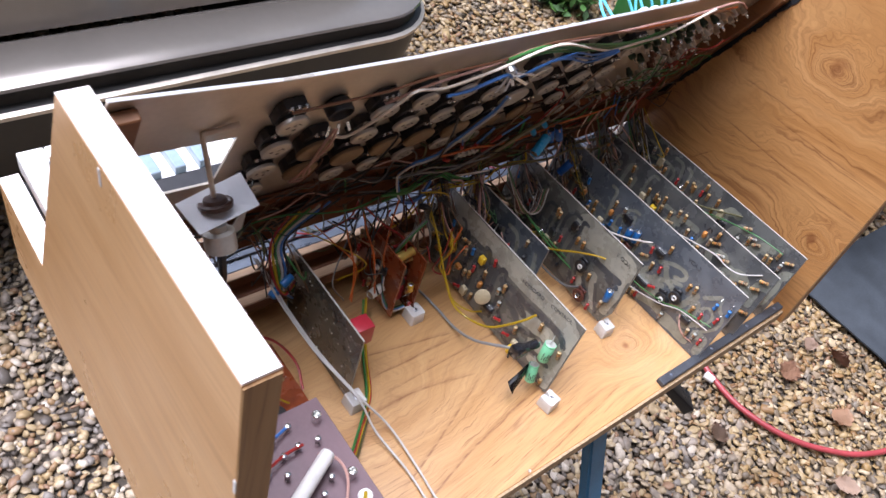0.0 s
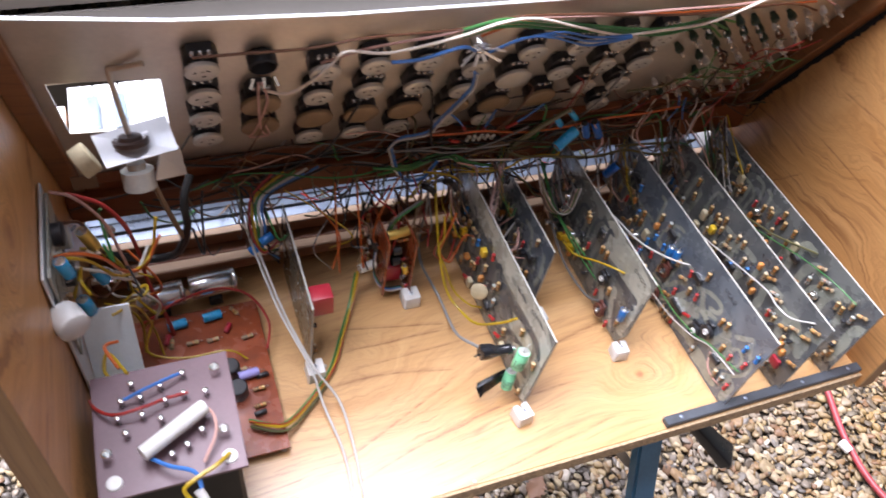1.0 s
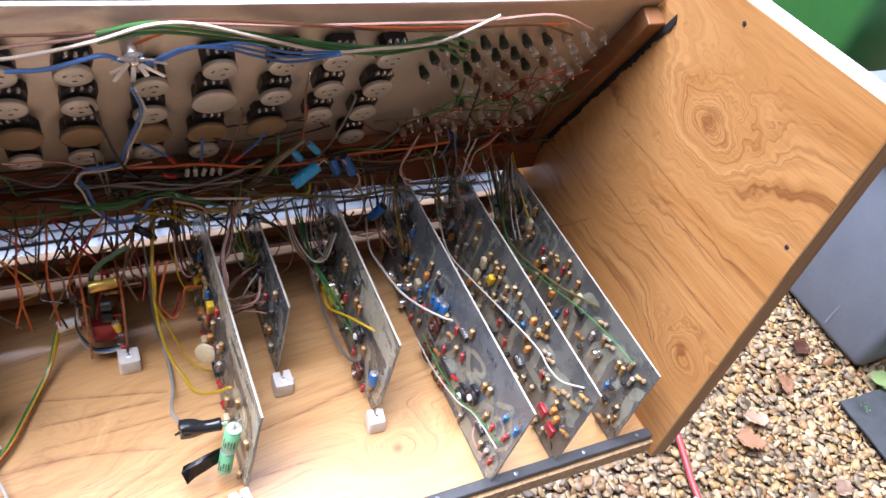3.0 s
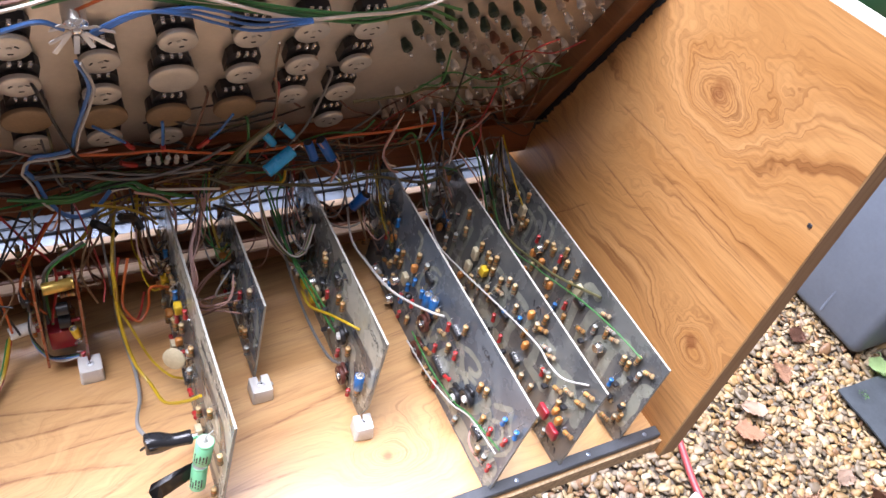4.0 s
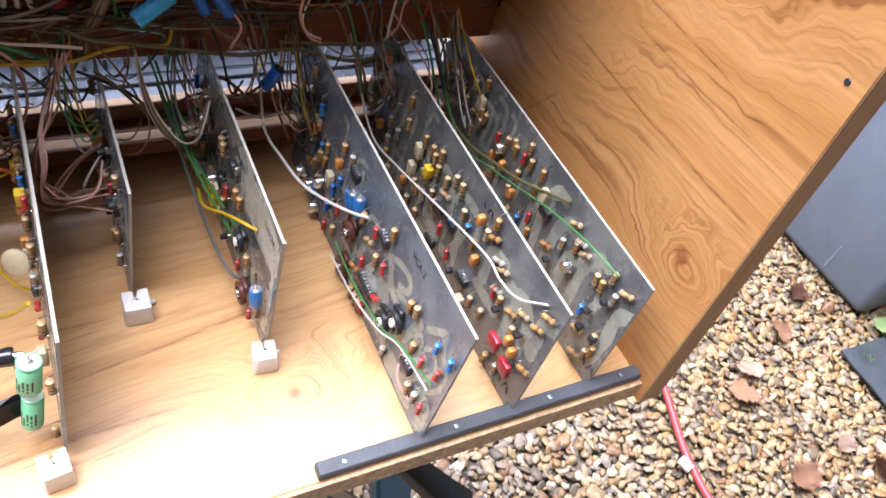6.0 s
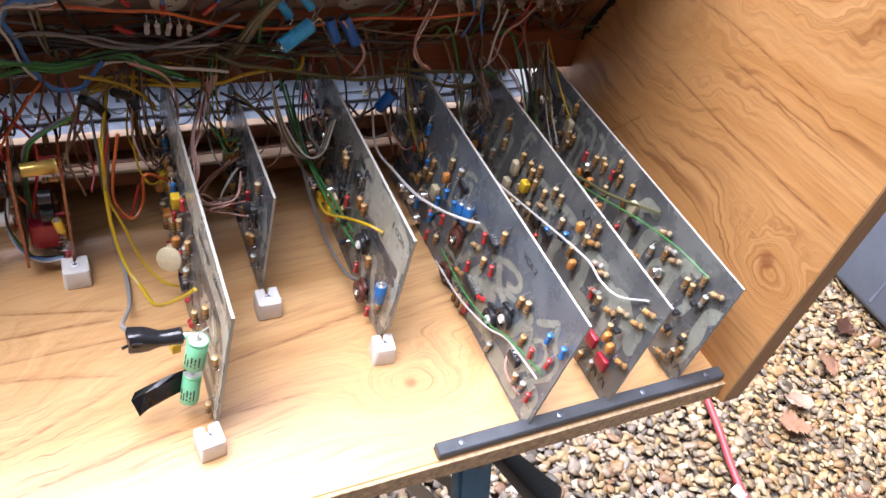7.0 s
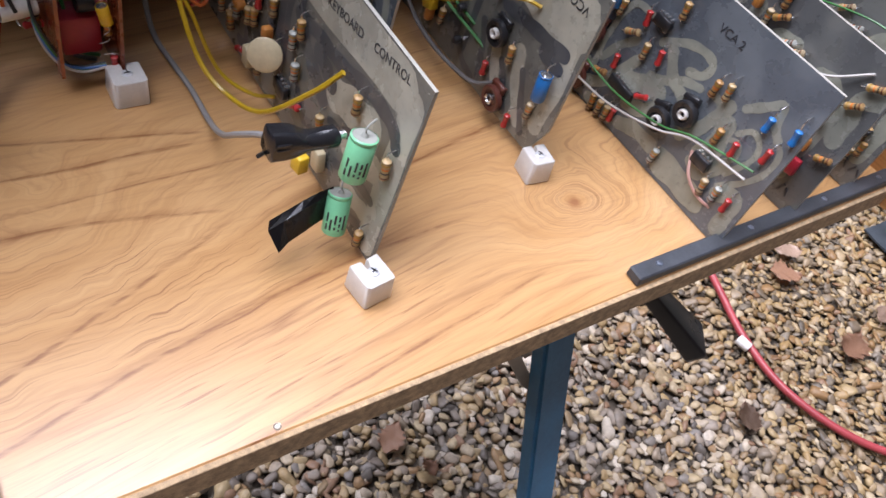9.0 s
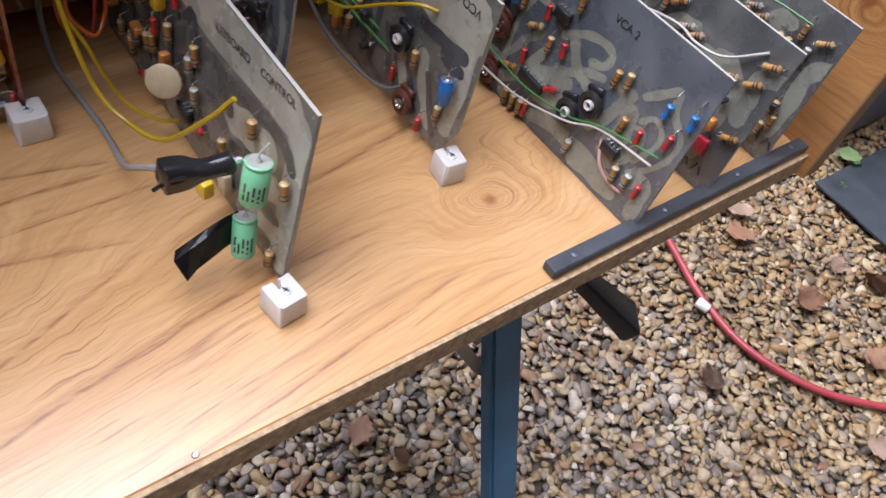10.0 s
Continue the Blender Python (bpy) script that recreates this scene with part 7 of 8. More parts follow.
along([(-0.155, 0.21), (-0.12, 0.228), (-0.06, 0.224), (0.02, 0.216), (0.08, 0.214), (0.14, 0.212)], 0.008, "orange", "orange-brown wire along the top of the panel", 0.0009)
for k in range(3):
    along([(-0.170, 0.230 - 0.003 * k), (-0.140, 0.238 - 0.003 * k), (-0.095, 0.226 - 0.003 * k), (-0.039, 0.208 - 0.002 * k), (0.004, 0.200 - 0.003 * k), (0.04, 0.208 - 0.004 * k), (0.07, 0.198 - 0.01 * k)], 0.011 + 0.001 * k, "green", "green wire along the top of the panel", 0.0011)
along([(-0.217, 0.208), (-0.196, 0.208), (-0.170, 0.219), (-0.158, 0.212)], 0.018, "blue", "bright blue wire to the rotary switch", 0.0014)
for k in range(3):
    along([(-0.146, 0.200 + 0.004 * k), (-0.124, 0.217 + 0.003 * k), (-0.100, 0.222 - 0.002 * k), (-0.085, 0.218 - 0.004 * k), (-0.062, 0.208 - 0.004 * k), (-0.03, 0.205)], 0.016 + 0.001 * k, "blue", "blue wire from the rotary switch", 0.0009)
along([(-0.155, 0.195), (-0.150, 0.170), (-0.153, 0.148), (-0.160, 0.115), (-0.164, 0.092), (-0.175, 0.087), (-0.186, 0.086), (-0.192, 0.068)], 0.026, "blue", "blue wire hanging down the panel", 0.0012)
wire([panel_at(-0.192, 0.068, 0.026), (-0.1875, 0.249, 0.141), (-0.184, 0.248, 0.127), (-0.177, 0.247, 0.1125), (-0.169, 0.246, 0.1075), (-0.158, 0.246, 0.1085), (-0.151, 0.248, 0.115), (-0.144, 0.250, 0.123)], "blue", "blue wire sagging under the rail", 0.0015, group=LM)
along([(-0.153, 0.195), (-0.148, 0.170), (-0.151, 0.148), (-0.158, 0.115), (-0.162, 0.090), (-0.175, 0.0845), (-0.189, 0.083), (-0.194, 0.066)], 0.0275, "white", "white wire hanging down the panel", 0.0009)
wire([panel_at(-0.194, 0.066, 0.0275), (-0.190, 0.246, 0.140), (-0.187, 0.245, 0.127), (-0.181, 0.246, 0.116)], "white", "white wire hanging down the panel", 0.0009, group=LM)
along([(-0.165, 0.083), (-0.135, 0.076), (-0.111, 0.074), (-0.09, 0.065), (-0.065, 0.056), (-0.03, 0.052), (0.02, 0.060), (0.06, 0.058), (0.10, 0.062)], 0.026, "orange", "orange wire across the lower panel", 0.0010)
for k, (col, dd) in enumerate((("sleeve", 0.0), ("sleeve", 0.0024), ("olive", -0.0022), ("tan", 0.0042))):
    along([(-0.071 + dd, -0.012), (-0.068 + dd, 0.017), (-0.061 + dd, 0.040), (-0.054 + dd * 0.8, 0.064), (-0.045 + dd * 0.5, 0.084), (-0.037 + dd * 0.2, 0.102)], 0.027 + 0.0012 * (k % 2), col, "dull strand of a bunch rising up the panel", 0.0011)
along([(-0.0365, 0.101), (-0.0408, 0.132), (-0.0476, 0.168), (-0.0508, 0.199)], 0.026, "tan", "thin tan wire rising up the panel", 0.0008)
along([(-0.302, 0.196), (-0.297, 0.165), (-0.304, 0.118), (-0.308, 0.106), (-0.294, 0.106), (-0.297, 0.125)], 0.016, "pink", "pink triangle of stiff wire", 0.0009)
along([(-0.304, 0.196), (-0.303, 0.165), (-0.300, 0.120), (-0.296, 0.106)], 0.016, "pink", "pink stiff wire at the socket", 0.0009)

# five tinned diodes in a row, blue capacitors in the loom
DIODE = resistor_mesh("diode", plain("tinned_diode", (0.66, 0.66, 0.62), 0.3, 0.35), 0.0095, 0.0017, False)
for k in range(5):
    place("diode", DIODE, ctl, "tinned diode", panel_pose(-0.117 + 0.0062 * k, 0.054 - 0.001 * k, 0.024, 90 + 7 * math.sin(2.1 * k)))
for a, b_ in (((-0.132, 0.088), (-0.127, 0.078)), ((-0.135, 0.057), (-0.125, 0.050)), ((-0.1085, 0.078), (-0.1080, 0.068)), ((-0.085, 0.068), (-0.078, 0.079)), ((-0.081, 0.044), (-0.075, 0.050))):
    wire([panel_at(*a, 0.024), panel_at((a[0] + b_[0]) / 2, (a[1] + b_[1]) / 2, 0.0245), panel_at(*b_, 0.024)], "red", "short red sleeve over a joint", 0.0017, 8, "wire_sleeve", LM)
along([(-0.150, 0.116), (-0.141, 0.103), (-0.132, 0.088)], 0.024, "blue", "thin blue wire into a red sleeve", 0.0009)
along([(-0.110, 0.112), (-0.109, 0.095), (-0.1085, 0.078)], 0.024, "blue", "thin blue wire into a red sleeve", 0.0010)
along([(-0.066, 0.112), (-0.072, 0.092), (-0.078, 0.079)], 0.024, "blue", "thin blue wire into a red sleeve", 0.0009)
lc = thing("capacitor_cluster", (-0.031, 0.23, 0.15), "bright blue capacitors hanging in the loom", "capacitor")
EL_NAVY = can_mesh("electrolytic_capacitor", plain("strong_blue_capacitor_sleeve", (0.012, 0.11, 0.42), 0.3), 0.019, 0.0038, BLACK)
place("electrolytic_capacitor", EL_BRIGHT, lc, "pale bright blue capacitor", pose(-0.033, 0.226, 0.150, 0, -25, 20) @ Matrix.Diagonal((1.5, 1.15, 1.15, 1)))
for me, a, b_, r in ((EL_NAVY, (-0.0086, 0.238, 0.1537), (-0.0026, 0.238, 0.1374), 0.9), (EL_NAVY, (0.0008, 0.238, 0.1544), (0.0113, 0.238, 0.1350), 1.0), (EL_BRIGHT, (-0.0414, 0.238, 0.1668), (-0.0342, 0.238, 0.1561), 0.70), (EL_BRIGHT, (-0.0291, 0.238, 0.1719), (-0.0204, 0.238, 0.1612), 0.66)):
    k = (Vector(b_) - Vector(a)).length / (0.019 if me is EL_NAVY else 0.016)
    place("electrolytic_capacitor", me, lc, "dark blue capacitor" if me is EL_NAVY else "small bright blue capacitor", span(a, b_) @ Matrix.Diagonal((k, r, r, 1)))

cols = ["olive", "olive", "green", "tan", "brown", "brown", "yellow", "black", "pink", "black", "brown", "green", "red", "black", "tan", "brown", "grey", "black", "olive", "brown"]
for k in range(15):                      # long strands along the lower rail
    u0 = rw.uniform(-0.40, -0.04)
    n = rw.randint(5, 8)
    col = rw.choice(cols)
    y, z = rw.uniform(0.248, 0.268), rw.gauss(0.128, 0.008)
    ph, amp = rw.uniform(0, 6.28), rw.uniform(0.003, 0.009)
    step = rw.uniform(0.020, 0.034)
    pts = [(min(u0 + i * step, 0.19), y + 0.005 * math.sin(i * 1.3 + ph), max(z + amp * math.sin(i * 0.9 + ph), 0.108)) for i in range(n)]
    pts = [p for i, p in enumerate(pts) if i == 0 or p[0] > pts[i - 1][0]]
    if len(pts) > 2:
        wire(pts, col, col + " strand of the loom under the panel", rw.choice((0.0006, 0.0007, 0.0008, 0.0010)), 5, group=LM)
for k in range(9):                       # dark strands behind the coloured ones
    u0 = rw.uniform(-0.40, 0.0)
    z, ph = rw.uniform(0.112, 0.142), rw.uniform(0, 6.28)
    wire([(u0 + 0.035 * i, 0.266 + 0.003 * math.sin(i + ph), z + 0.007 * math.sin(i * 1.1 + ph)) for i in range(6)], "black" if k % 2 else "brown", "dark strand of the loom under the panel", 0.0011, 5, group=LM)
for k in range(24):                      # fine tangle about the rail
    u = rw.uniform(-0.40, 0.17)
    y, z = rw.uniform(0.246, 0.268), rw.uniform(0.098, 0.138)
    pts = [(min(u + rw.uniform(-0.022, 0.022) + 0.012 * i, 0.2), y + rw.uniform(-0.006, 0.004), z + rw.uniform(-0.013, 0.013)) for i in range(4)]
    col = rw.choice(["black", "brown", "olive", "black", "brown", "tan", "green", "red", "grey"])
    strand(pts, col, rw.choice((0.0005, 0.0006, 0.0008)))
for k in range(17):                      # strands from the controls down into the loom
    u = rw.uniform(-0.345, 0.02) if k % 3 else rw.uniform(0.05, 0.2)
    v = rw.uniform(0.05, 0.15)
    col = rw.choice(cols)
    du = rw.uniform(-0.06, 0.06)
    wire([panel_at(u, v, 0.010), panel_at(u + du * 0.1, v + 0.004, 0.020), panel_at(u + du * 0.5, v * 0.62, 0.020 + rw.uniform(0, 0.010)), panel_at(u + du, v * 0.3, 0.022), (u + du * 1.5, 0.258, 0.128), (u + du * 1.9, 0.256, 0.124)], col, col + " wire curving from a control into the loom", rw.choice((0.0006, 0.0008, 0.0010)), 5, group=LM)
for k in range(14):                      # strands from the loom to the key contacts
    u = rw.uniform(-0.40, 0.1)
    du = rw.uniform(-0.04, 0.04)
    col = rw.choice(["black", "olive", "brown", "green", "tan", "red", "grey"])
    wire([(u, 0.256, 0.122), (u + du * 0.2, 0.258, 0.100), (u + du * 0.7, 0.278, 0.068), (u + du, 0.300, 0.048), (u + du * 1.3, 0.312, 0.045)], col, col + " wire from the loom to a key contact", rw.choice((0.0007, 0.0009)), 5, group=LM)
for k in range(16):                      # curls over the small brown boards
    u = rw.uniform(-0.25, -0.15)
    du = rw.uniform(-0.035, 0.035)
    col = rw.choice(["red", "brown", "orange", "black", "yellow", "grey", "tan"])
    wire([(u, 0.215 + rw.uniform(-0.01, 0.02), rw.uniform(0.03, 0.07)), (u - du * 0.5, 0.218, 0.080 + rw.uniform(-0.01, 0.01)), (u + du * 0.3, 0.238, 0.100), (u + du, 0.252, 0.114)], col, col + " wire curling over the small brown boards", rw.choice((0.0007, 0.0009)), 5, group=LM)
# thin wires criss-crossing the lower panel and the patch sockets
for k in range(30):
    u = rw.uniform(0.06, 0.19) if k % 8 < 5 else rw.uniform(-0.30, 0.04)
    v = rw.uniform(0.03, 0.16) if u > 0.03 else rw.uniform(0.02, 0.085)
    a, L = rw.uniform(0, 6.28), rw.uniform(0.015, 0.05)
    h = 0.019 if u > 0.03 else 0.017
    pts = []
    for i in range(4):
        pu = min(max(u + L * (i - 1.5) / 1.5 * math.cos(a) + rw.uniform(-0.006, 0.006), -0.33), 0.2)
        pv = min(max(v + L * (i - 1.5) / 1.5 * math.sin(a) + rw.uniform(-0.006, 0.006), 0.012), 0.175)
        pts.append(panel_at(pu, pv, h + rw.uniform(-0.004, 0.010)))
    col = rw.choice(["black", "brown", "olive", "green", "brown", "black", "tan", "red", "grey", "pink", "green"])
    strand(pts, col, rw.choice((0.0005, 0.0006, 0.0007)))
# thin tangles where each board meets the loom
for key in ("kc", "bx", "vco", "vca", "p7", "p8"):
    for k in range(11):
        y, z = rw.uniform(0.215, 0.262), rw.uniform(0.055, 0.10)
        x = face_x(key, z) - 0.003
        s = rw.choice((-1, -1, -1, 1)) if key != "p8" else -1
        o = rw.uniform(0.006, 0.022) * s
        col = rw.choice(["black", "brown", "green", "tan", "pink", "white", "olive", "grey", "yellow", "black", "brown"])
        strand([(x, y, z - 0.012), (x + (o if s < 0 else 0.012 + o) * 0.7, y - 0.012, z - rw.uniform(0, 0.012)), (x + (o if s < 0 else 0.012 + o), y + 0.004, z + 0.010), (x + o * 0.4 - 0.004, 0.256, 0.112 + rw.uniform(-0.006, 0.012))], col, rw.choice((0.0005, 0.0006, 0.0007)))
# dark wires added to deepen the shade between controls, under rail, down to boards
rd = random.Random(41)
DULL = ["black", "black", "black", "black", "brown", "brown", "brown", "olive"]
for k in range(24):
    u = -0.325 + 0.53 * rd.random() ** 0.75
    v = 0.105 * rd.random() ** 1.5
    a, reach = rd.gauss(0.0, 0.7), rd.uniform(0.018, 0.06)
    pts = []
    for i in range(4):
        pu = min(max(u + reach * (i - 1.5) * 0.6 * math.cos(a) + rd.uniform(-0.006, 0.006), -0.33), 0.2)
        pv = min(max(v + reach * (i - 1.5) * 0.6 * math.sin(a) + rd.uniform(-0.008, 0.008), 0.0), 0.13)
        pts.append(panel_at(pu, pv, rd.uniform(0.004, 0.021)))
    strand(pts, rd.choice(DULL), rd.choice((0.0007, 0.0009, 0.0012)))
for k in range(20):
    u = rd.uniform(-0.38, 0.19)
    y, z = rd.uniform(0.247, 0.272), rd.gauss(0.126, 0.013)
    step = rd.uniform(0.010, 0.028)
    pts = [(min(u + step * (i - 1.5), 0.198), y + rd.uniform(-0.007, 0.005), max(z + rd.uniform(-0.009, 0.009), 0.094)) for i in range(4)]
    strand(pts, rd.choice(DULL), rd.choice((0.0007, 0.0009, 0.0012)))
for k in range(22):
    u = rd.uniform(-0.37, 0.17)
    du = rd.uniform(-0.018, 0.018)
    low = rd.uniform(0.058, 0.090)
    strand([(u, 0.256, 0.124), (u + du * 0.4, 0.246 + rd.uniform(-0.01, 0.008), 0.106), (u + du, 0.244 + rd.uniform(-0.012, 0.012), low), (u + du * 1.7, 0.252, low + rd.uniform(-0.004, 0.02))], rd.choice(DULL), rd.choice((0.0006, 0.0008, 0.0011)))
tagged(place("wire_tangle", multi("wire_tangle", [(TANGLE[c], W[c]) for c in sorted(TANGLE)])), "tangle of dull and coloured thin wires about the panel and the boards", "wires", kind="stuff")
# single wires that stand out in the loom
for label, col, r, pts in (
    ("white wire lying along the rail", "cream", 0.0010, [(-0.151, 0.113), (-0.143, 0.120), (-0.130, 0.1205), (-0.109, 0.1165), (-0.086, 0.1155), (-0.070, 0.1125)]),
    ("grey wire lying along the rail", "lead", 0.0008, [(-0.194, 0.146), (-0.177, 0.1445), (-0.160, 0.1415), (-0.146, 0.1385), (-0.130, 0.1325), (-0.105, 0.131), (-0.076, 0.1330)]),
    ("yellow-green wire under the rail", "yellow", 0.0011, [(-0.150, 0.1115), (-0.130, 0.1095), (-0.107, 0.105), (-0.080, 0.1045)]),
    ("yellow wire dropping from the loom", "yellow", 0.0009, [(-0.146, 0.107), (-0.156, 0.1016), (-0.162, 0.0917), (-0.170, 0.082), (-0.182, 0.0786)]),
    ("yellow wire dropping from the loom", "yellow", 0.0009, [(-0.146, 0.106), (-0.132, 0.1017), (-0.122, 0.0958), (-0.116, 0.087)]),
    ("pale wire dropping from the loom", "pink", 0.0008, [(-0.111, 0.1106), (-0.1067, 0.0997), (-0.1037, 0.0885)]),
    ("thin tan wire from a blue capacitor", "tan", 0.0007, [(-0.0134, 0.1505), (0.0, 0.127), (0.0093, 0.1157), (0.023, 0.1034)]),
    ("thin tan wire curling by the rail", "tan", 0.0007, [(0.0175, 0.1328), (0.0229, 0.1216), (0.0201, 0.1105), (0.0107, 0.102)]),
    ("pale wire looping by the rail", "cream", 0.0007, [(0.0734, 0.158), (0.068, 0.1415), (0.061, 0.122), (0.065, 0.110), (0.075, 0.1036)]),
    ("white wire below the patch sockets", "white", 0.0008, [(0.087, 0.158), (0.0914, 0.145), (0.0913, 0.1317)]),
    ("white wire below the patch sockets", "white", 0.0008, [(0.1175, 0.157), (0.1205, 0.146), (0.1188, 0.135)]),
    ("blue wire below the patch sockets", "blue", 0.0008, [(0.098, 0.160), (0.102, 0.145), (0.097, 0.128)]),
    ("blue wire below the patch sockets", "blue", 0.0008, [(0.106, 0.157), (0.108, 0.143), (0.112, 0.130)]),
    ("pinkish wire hanging before the rail", "pink", 0.0008, [(0.1508, 0.152), (0.1407, 0.141), (0.129, 0.132), (0.1268, 0.1135), (0.118, 0.102)]),
    ("red wire hanging before the rail", "red", 0.0008, [(0.1434, 0.143), (0.1473, 0.127), (0.1435, 0.115)]),
    ("olive wires bound along the rail", "olive", 0.0014, [(0.044, 0.1067), (0.076, 0.0997), (0.118, 0.0993)]),
    ("olive wires bound along the rail", "olive", 0.0013, [(0.0987, 0.0805), (0.1166, 0.0868), (0.1347, 0.0931)]),
):
    wire([(x, 0.250 - 0.003 * math.sin(60 * x), z) for x, z in pts], col, label, r, group=LM)
bz = thing("blue_capacitor", (0.037, 0.225, 0.09), "dark blue capacitor hanging on wires behind a board", "capacitor")
place("electrolytic_capacitor", EL_NAVY, bz, "", span((0.0415, 0.232, 0.0985), (0.0335, 0.236, 0.0820)) @ Matrix.Diagonal((0.95, 1.15, 1.15, 1)))
wire([(0.0415, 0.232, 0.0985), (0.044, 0.238, 0.108), (0.046, 0.250, 0.1075)], "tan", "thin lead of a hanging capacitor", 0.0006, group=LM)
wire([(-0.167, 0.245, 0.086), (-0.155, 0.244, 0.104), (-0.136, 0.249, 0.106), (-0.117, 0.249, 0.105), (-0.098, 0.244, 0.106), (-0.076, 0.242, 0.108), (-0.060, 0.248, 0.109), (-0.041, 0.249, 0.111), (-0.025, 0.243, 0.114), (-0.020, 0.250, 0.119)], "yellow", "yellow wire looping through the loom over the boards", 0.0011, group=LM)
wire([(-0.158, 0.245, 0.117), (-0.139, 0.242, 0.113), (-0.126, 0.240, 0.106), (-0.116, 0.247, 0.087)], "yellow", "yellow wire looping through the loom over the boards", 0.0010, group=LM)
wire([(-0.198, 0.252, 0.122), (-0.184, 0.248, 0.126), (-0.167, 0.252, 0.121), (-0.149, 0.256, 0.124), (-0.131, 0.254, 0.127), (-0.121, 0.248, 0.121), (-0.108, 0.255, 0.109), (-0.085, 0.256, 0.100)], "green", "green wire looping through the loom over the boards", 0.0013, group=LM)
wire([(-0.199, 0.250, 0.117), (-0.184, 0.246, 0.123), (-0.168, 0.250, 0.118), (-0.150, 0.254, 0.121), (-0.133, 0.251, 0.125), (-0.122, 0.246, 0.119), (-0.105, 0.252, 0.106)], "green", "green wire looping through the loom over the boards", 0.0013, group=LM)
wire([(-0.206, 0.244, 0.132), (-0.184, 0.244, 0.127), (-0.169, 0.249, 0.121), (-0.148, 0.252, 0.124), (-0.130, 0.251, 0.127), (-0.117, 0.244, 0.123), (-0.098, 0.246, 0.112)], "green", "green wire looping through the loom over the boards", 0.0012, group=LM)
wire([(-0.190, 0.249, 0.142), (-0.176, 0.243, 0.148), (-0.157, 0.242, 0.145), (-0.141, 0.246, 0.136), (-0.116, 0.247, 0.133), (-0.091, 0.249, 0.137), (-0.077, 0.247, 0.145), (-0.064, 0.242, 0.157)], "grey", "grey wire looping through the loom over the boards", 0.0011, group=LM)
wire([(-0.130, 0.238, 0.129), (-0.112, 0.240, 0.119), (-0.104, 0.245, 0.102), (-0.104, 0.242, 0.082), (-0.110, 0.238, 0.067)], "pink", "pink wire looping through the loom over the boards", 0.0009, group=LM)
wire([(-0.078, 0.244, 0.127), (-0.065, 0.239, 0.123), (-0.040, 0.242, 0.116), (-0.009, 0.242, 0.109), (0.022, 0.244, 0.102), (0.055, 0.246, 0.102), (0.100, 0.244, 0.090), (0.136, 0.244, 0.103)], "olive", "olive wire looping through the loom over the boards", 0.0013, group=LM)
wire([(-0.104, 0.245, 0.105), (-0.093, 0.245, 0.090), (-0.080, 0.240, 0.073), (-0.069, 0.248, 0.046)], "black", "black wire looping through the loom over the boards", 0.0009, group=LM)
wire([(-0.075, 0.249, 0.096), (-0.051, 0.246, 0.082), (-0.032, 0.243, 0.066), (-0.007, 0.248, 0.072), (0.019, 0.251, 0.063), (0.037, 0.246, 0.077)], "black", "black wire looping through the loom over the boards", 0.0010, group=LM)
wire([(-0.066, 0.247, 0.097), (-0.052, 0.242, 0.084), (-0.036, 0.240, 0.064), (-0.010, 0.245, 0.054)], "olive", "olive wire looping through the loom over the boards", 0.0011, group=LM)
wire([(0.018, 0.248, 0.057), (0.035, 0.250, 0.045), (0.051, 0.252, 0.046), (0.055, 0.248, 0.061)], "white", "white wire looping through the loom over the boards", 0.0009, group=LM)
wire([(-0.075, 0.219, 0.062), (-0.090, 0.219, 0.048), (-0.100, 0.218, 0.030), (-0.085, 0.216, 0.029), (-0.078, 0.214, 0.034)], "pink", "pink wire looping through the loom over the boards", 0.0008, group=LM)
wire([(-0.069, 0.220, 0.064), (-0.084, 0.220, 0.051), (-0.094, 0.217, 0.039), (-0.098, 0.213, 0.032), (-0.082, 0.218, 0.029)], "pink", "pink wire looping through the loom over the boards", 0.0008, group=LM)
wire([(-0.067, 0.215, 0.065), (-0.077, 0.211, 0.053), (-0.083, 0.209, 0.039), (-0.069, 0.216, 0.031)], "white", "white wire looping through the loom over the boards", 0.0008, group=LM)
wire([(-0.187, 0.249, 0.103), (-0.197, 0.245, 0.089), (-0.207, 0.243, 0.078), (-0.214, 0.242, 0.076)], "red", "red wire looping through the loom over the boards", 0.0009, group=LM)
wire([(-0.159, 0.241, 0.104), (-0.153, 0.235, 0.104), (-0.146, 0.241, 0.090)], "black", "black wire looping through the loom over the boards", 0.0030, group=LM)
wire([(-0.141, 0.234, 0.112), (-0.132, 0.239, 0.104), (-0.128, 0.233, 0.098)], "black", "black wire looping through the loom over the boards", 0.0030, group=LM)
wire([(-0.167, 0.221, 0.107), (-0.191, 0.218, 0.092), (-0.197, 0.222, 0.069), (-0.199, 0.225, 0.048), (-0.199, 0.218, 0.027), (-0.194, 0.226, 0.002), (-0.185, 0.219, 0.002)], "grey", "grey wire looping through the loom over the boards", 0.0011, group=LM)
wire([(-0.166, 0.220, 0.106), (-0.189, 0.216, 0.093), (-0.195, 0.221, 0.069), (-0.197, 0.222, 0.050), (-0.196, 0.217, 0.029), (-0.192, 0.223, 0.006), (-0.183, 0.218, 0.005)], "green", "green wire looping through the loom over the boards", 0.0009, group=LM)
wire([(-0.143, 0.197, 0.109), (-0.149, 0.198, 0.075), (-0.149, 0.204, 0.051), (-0.141, 0.197, 0.042), (-0.133, 0.203, 0.049), (-0.131, 0.196, 0.077), (-0.118, 0.203, 0.066)], "orange", "orange wire looping through the loom over the boards", 0.0010, group=LM)
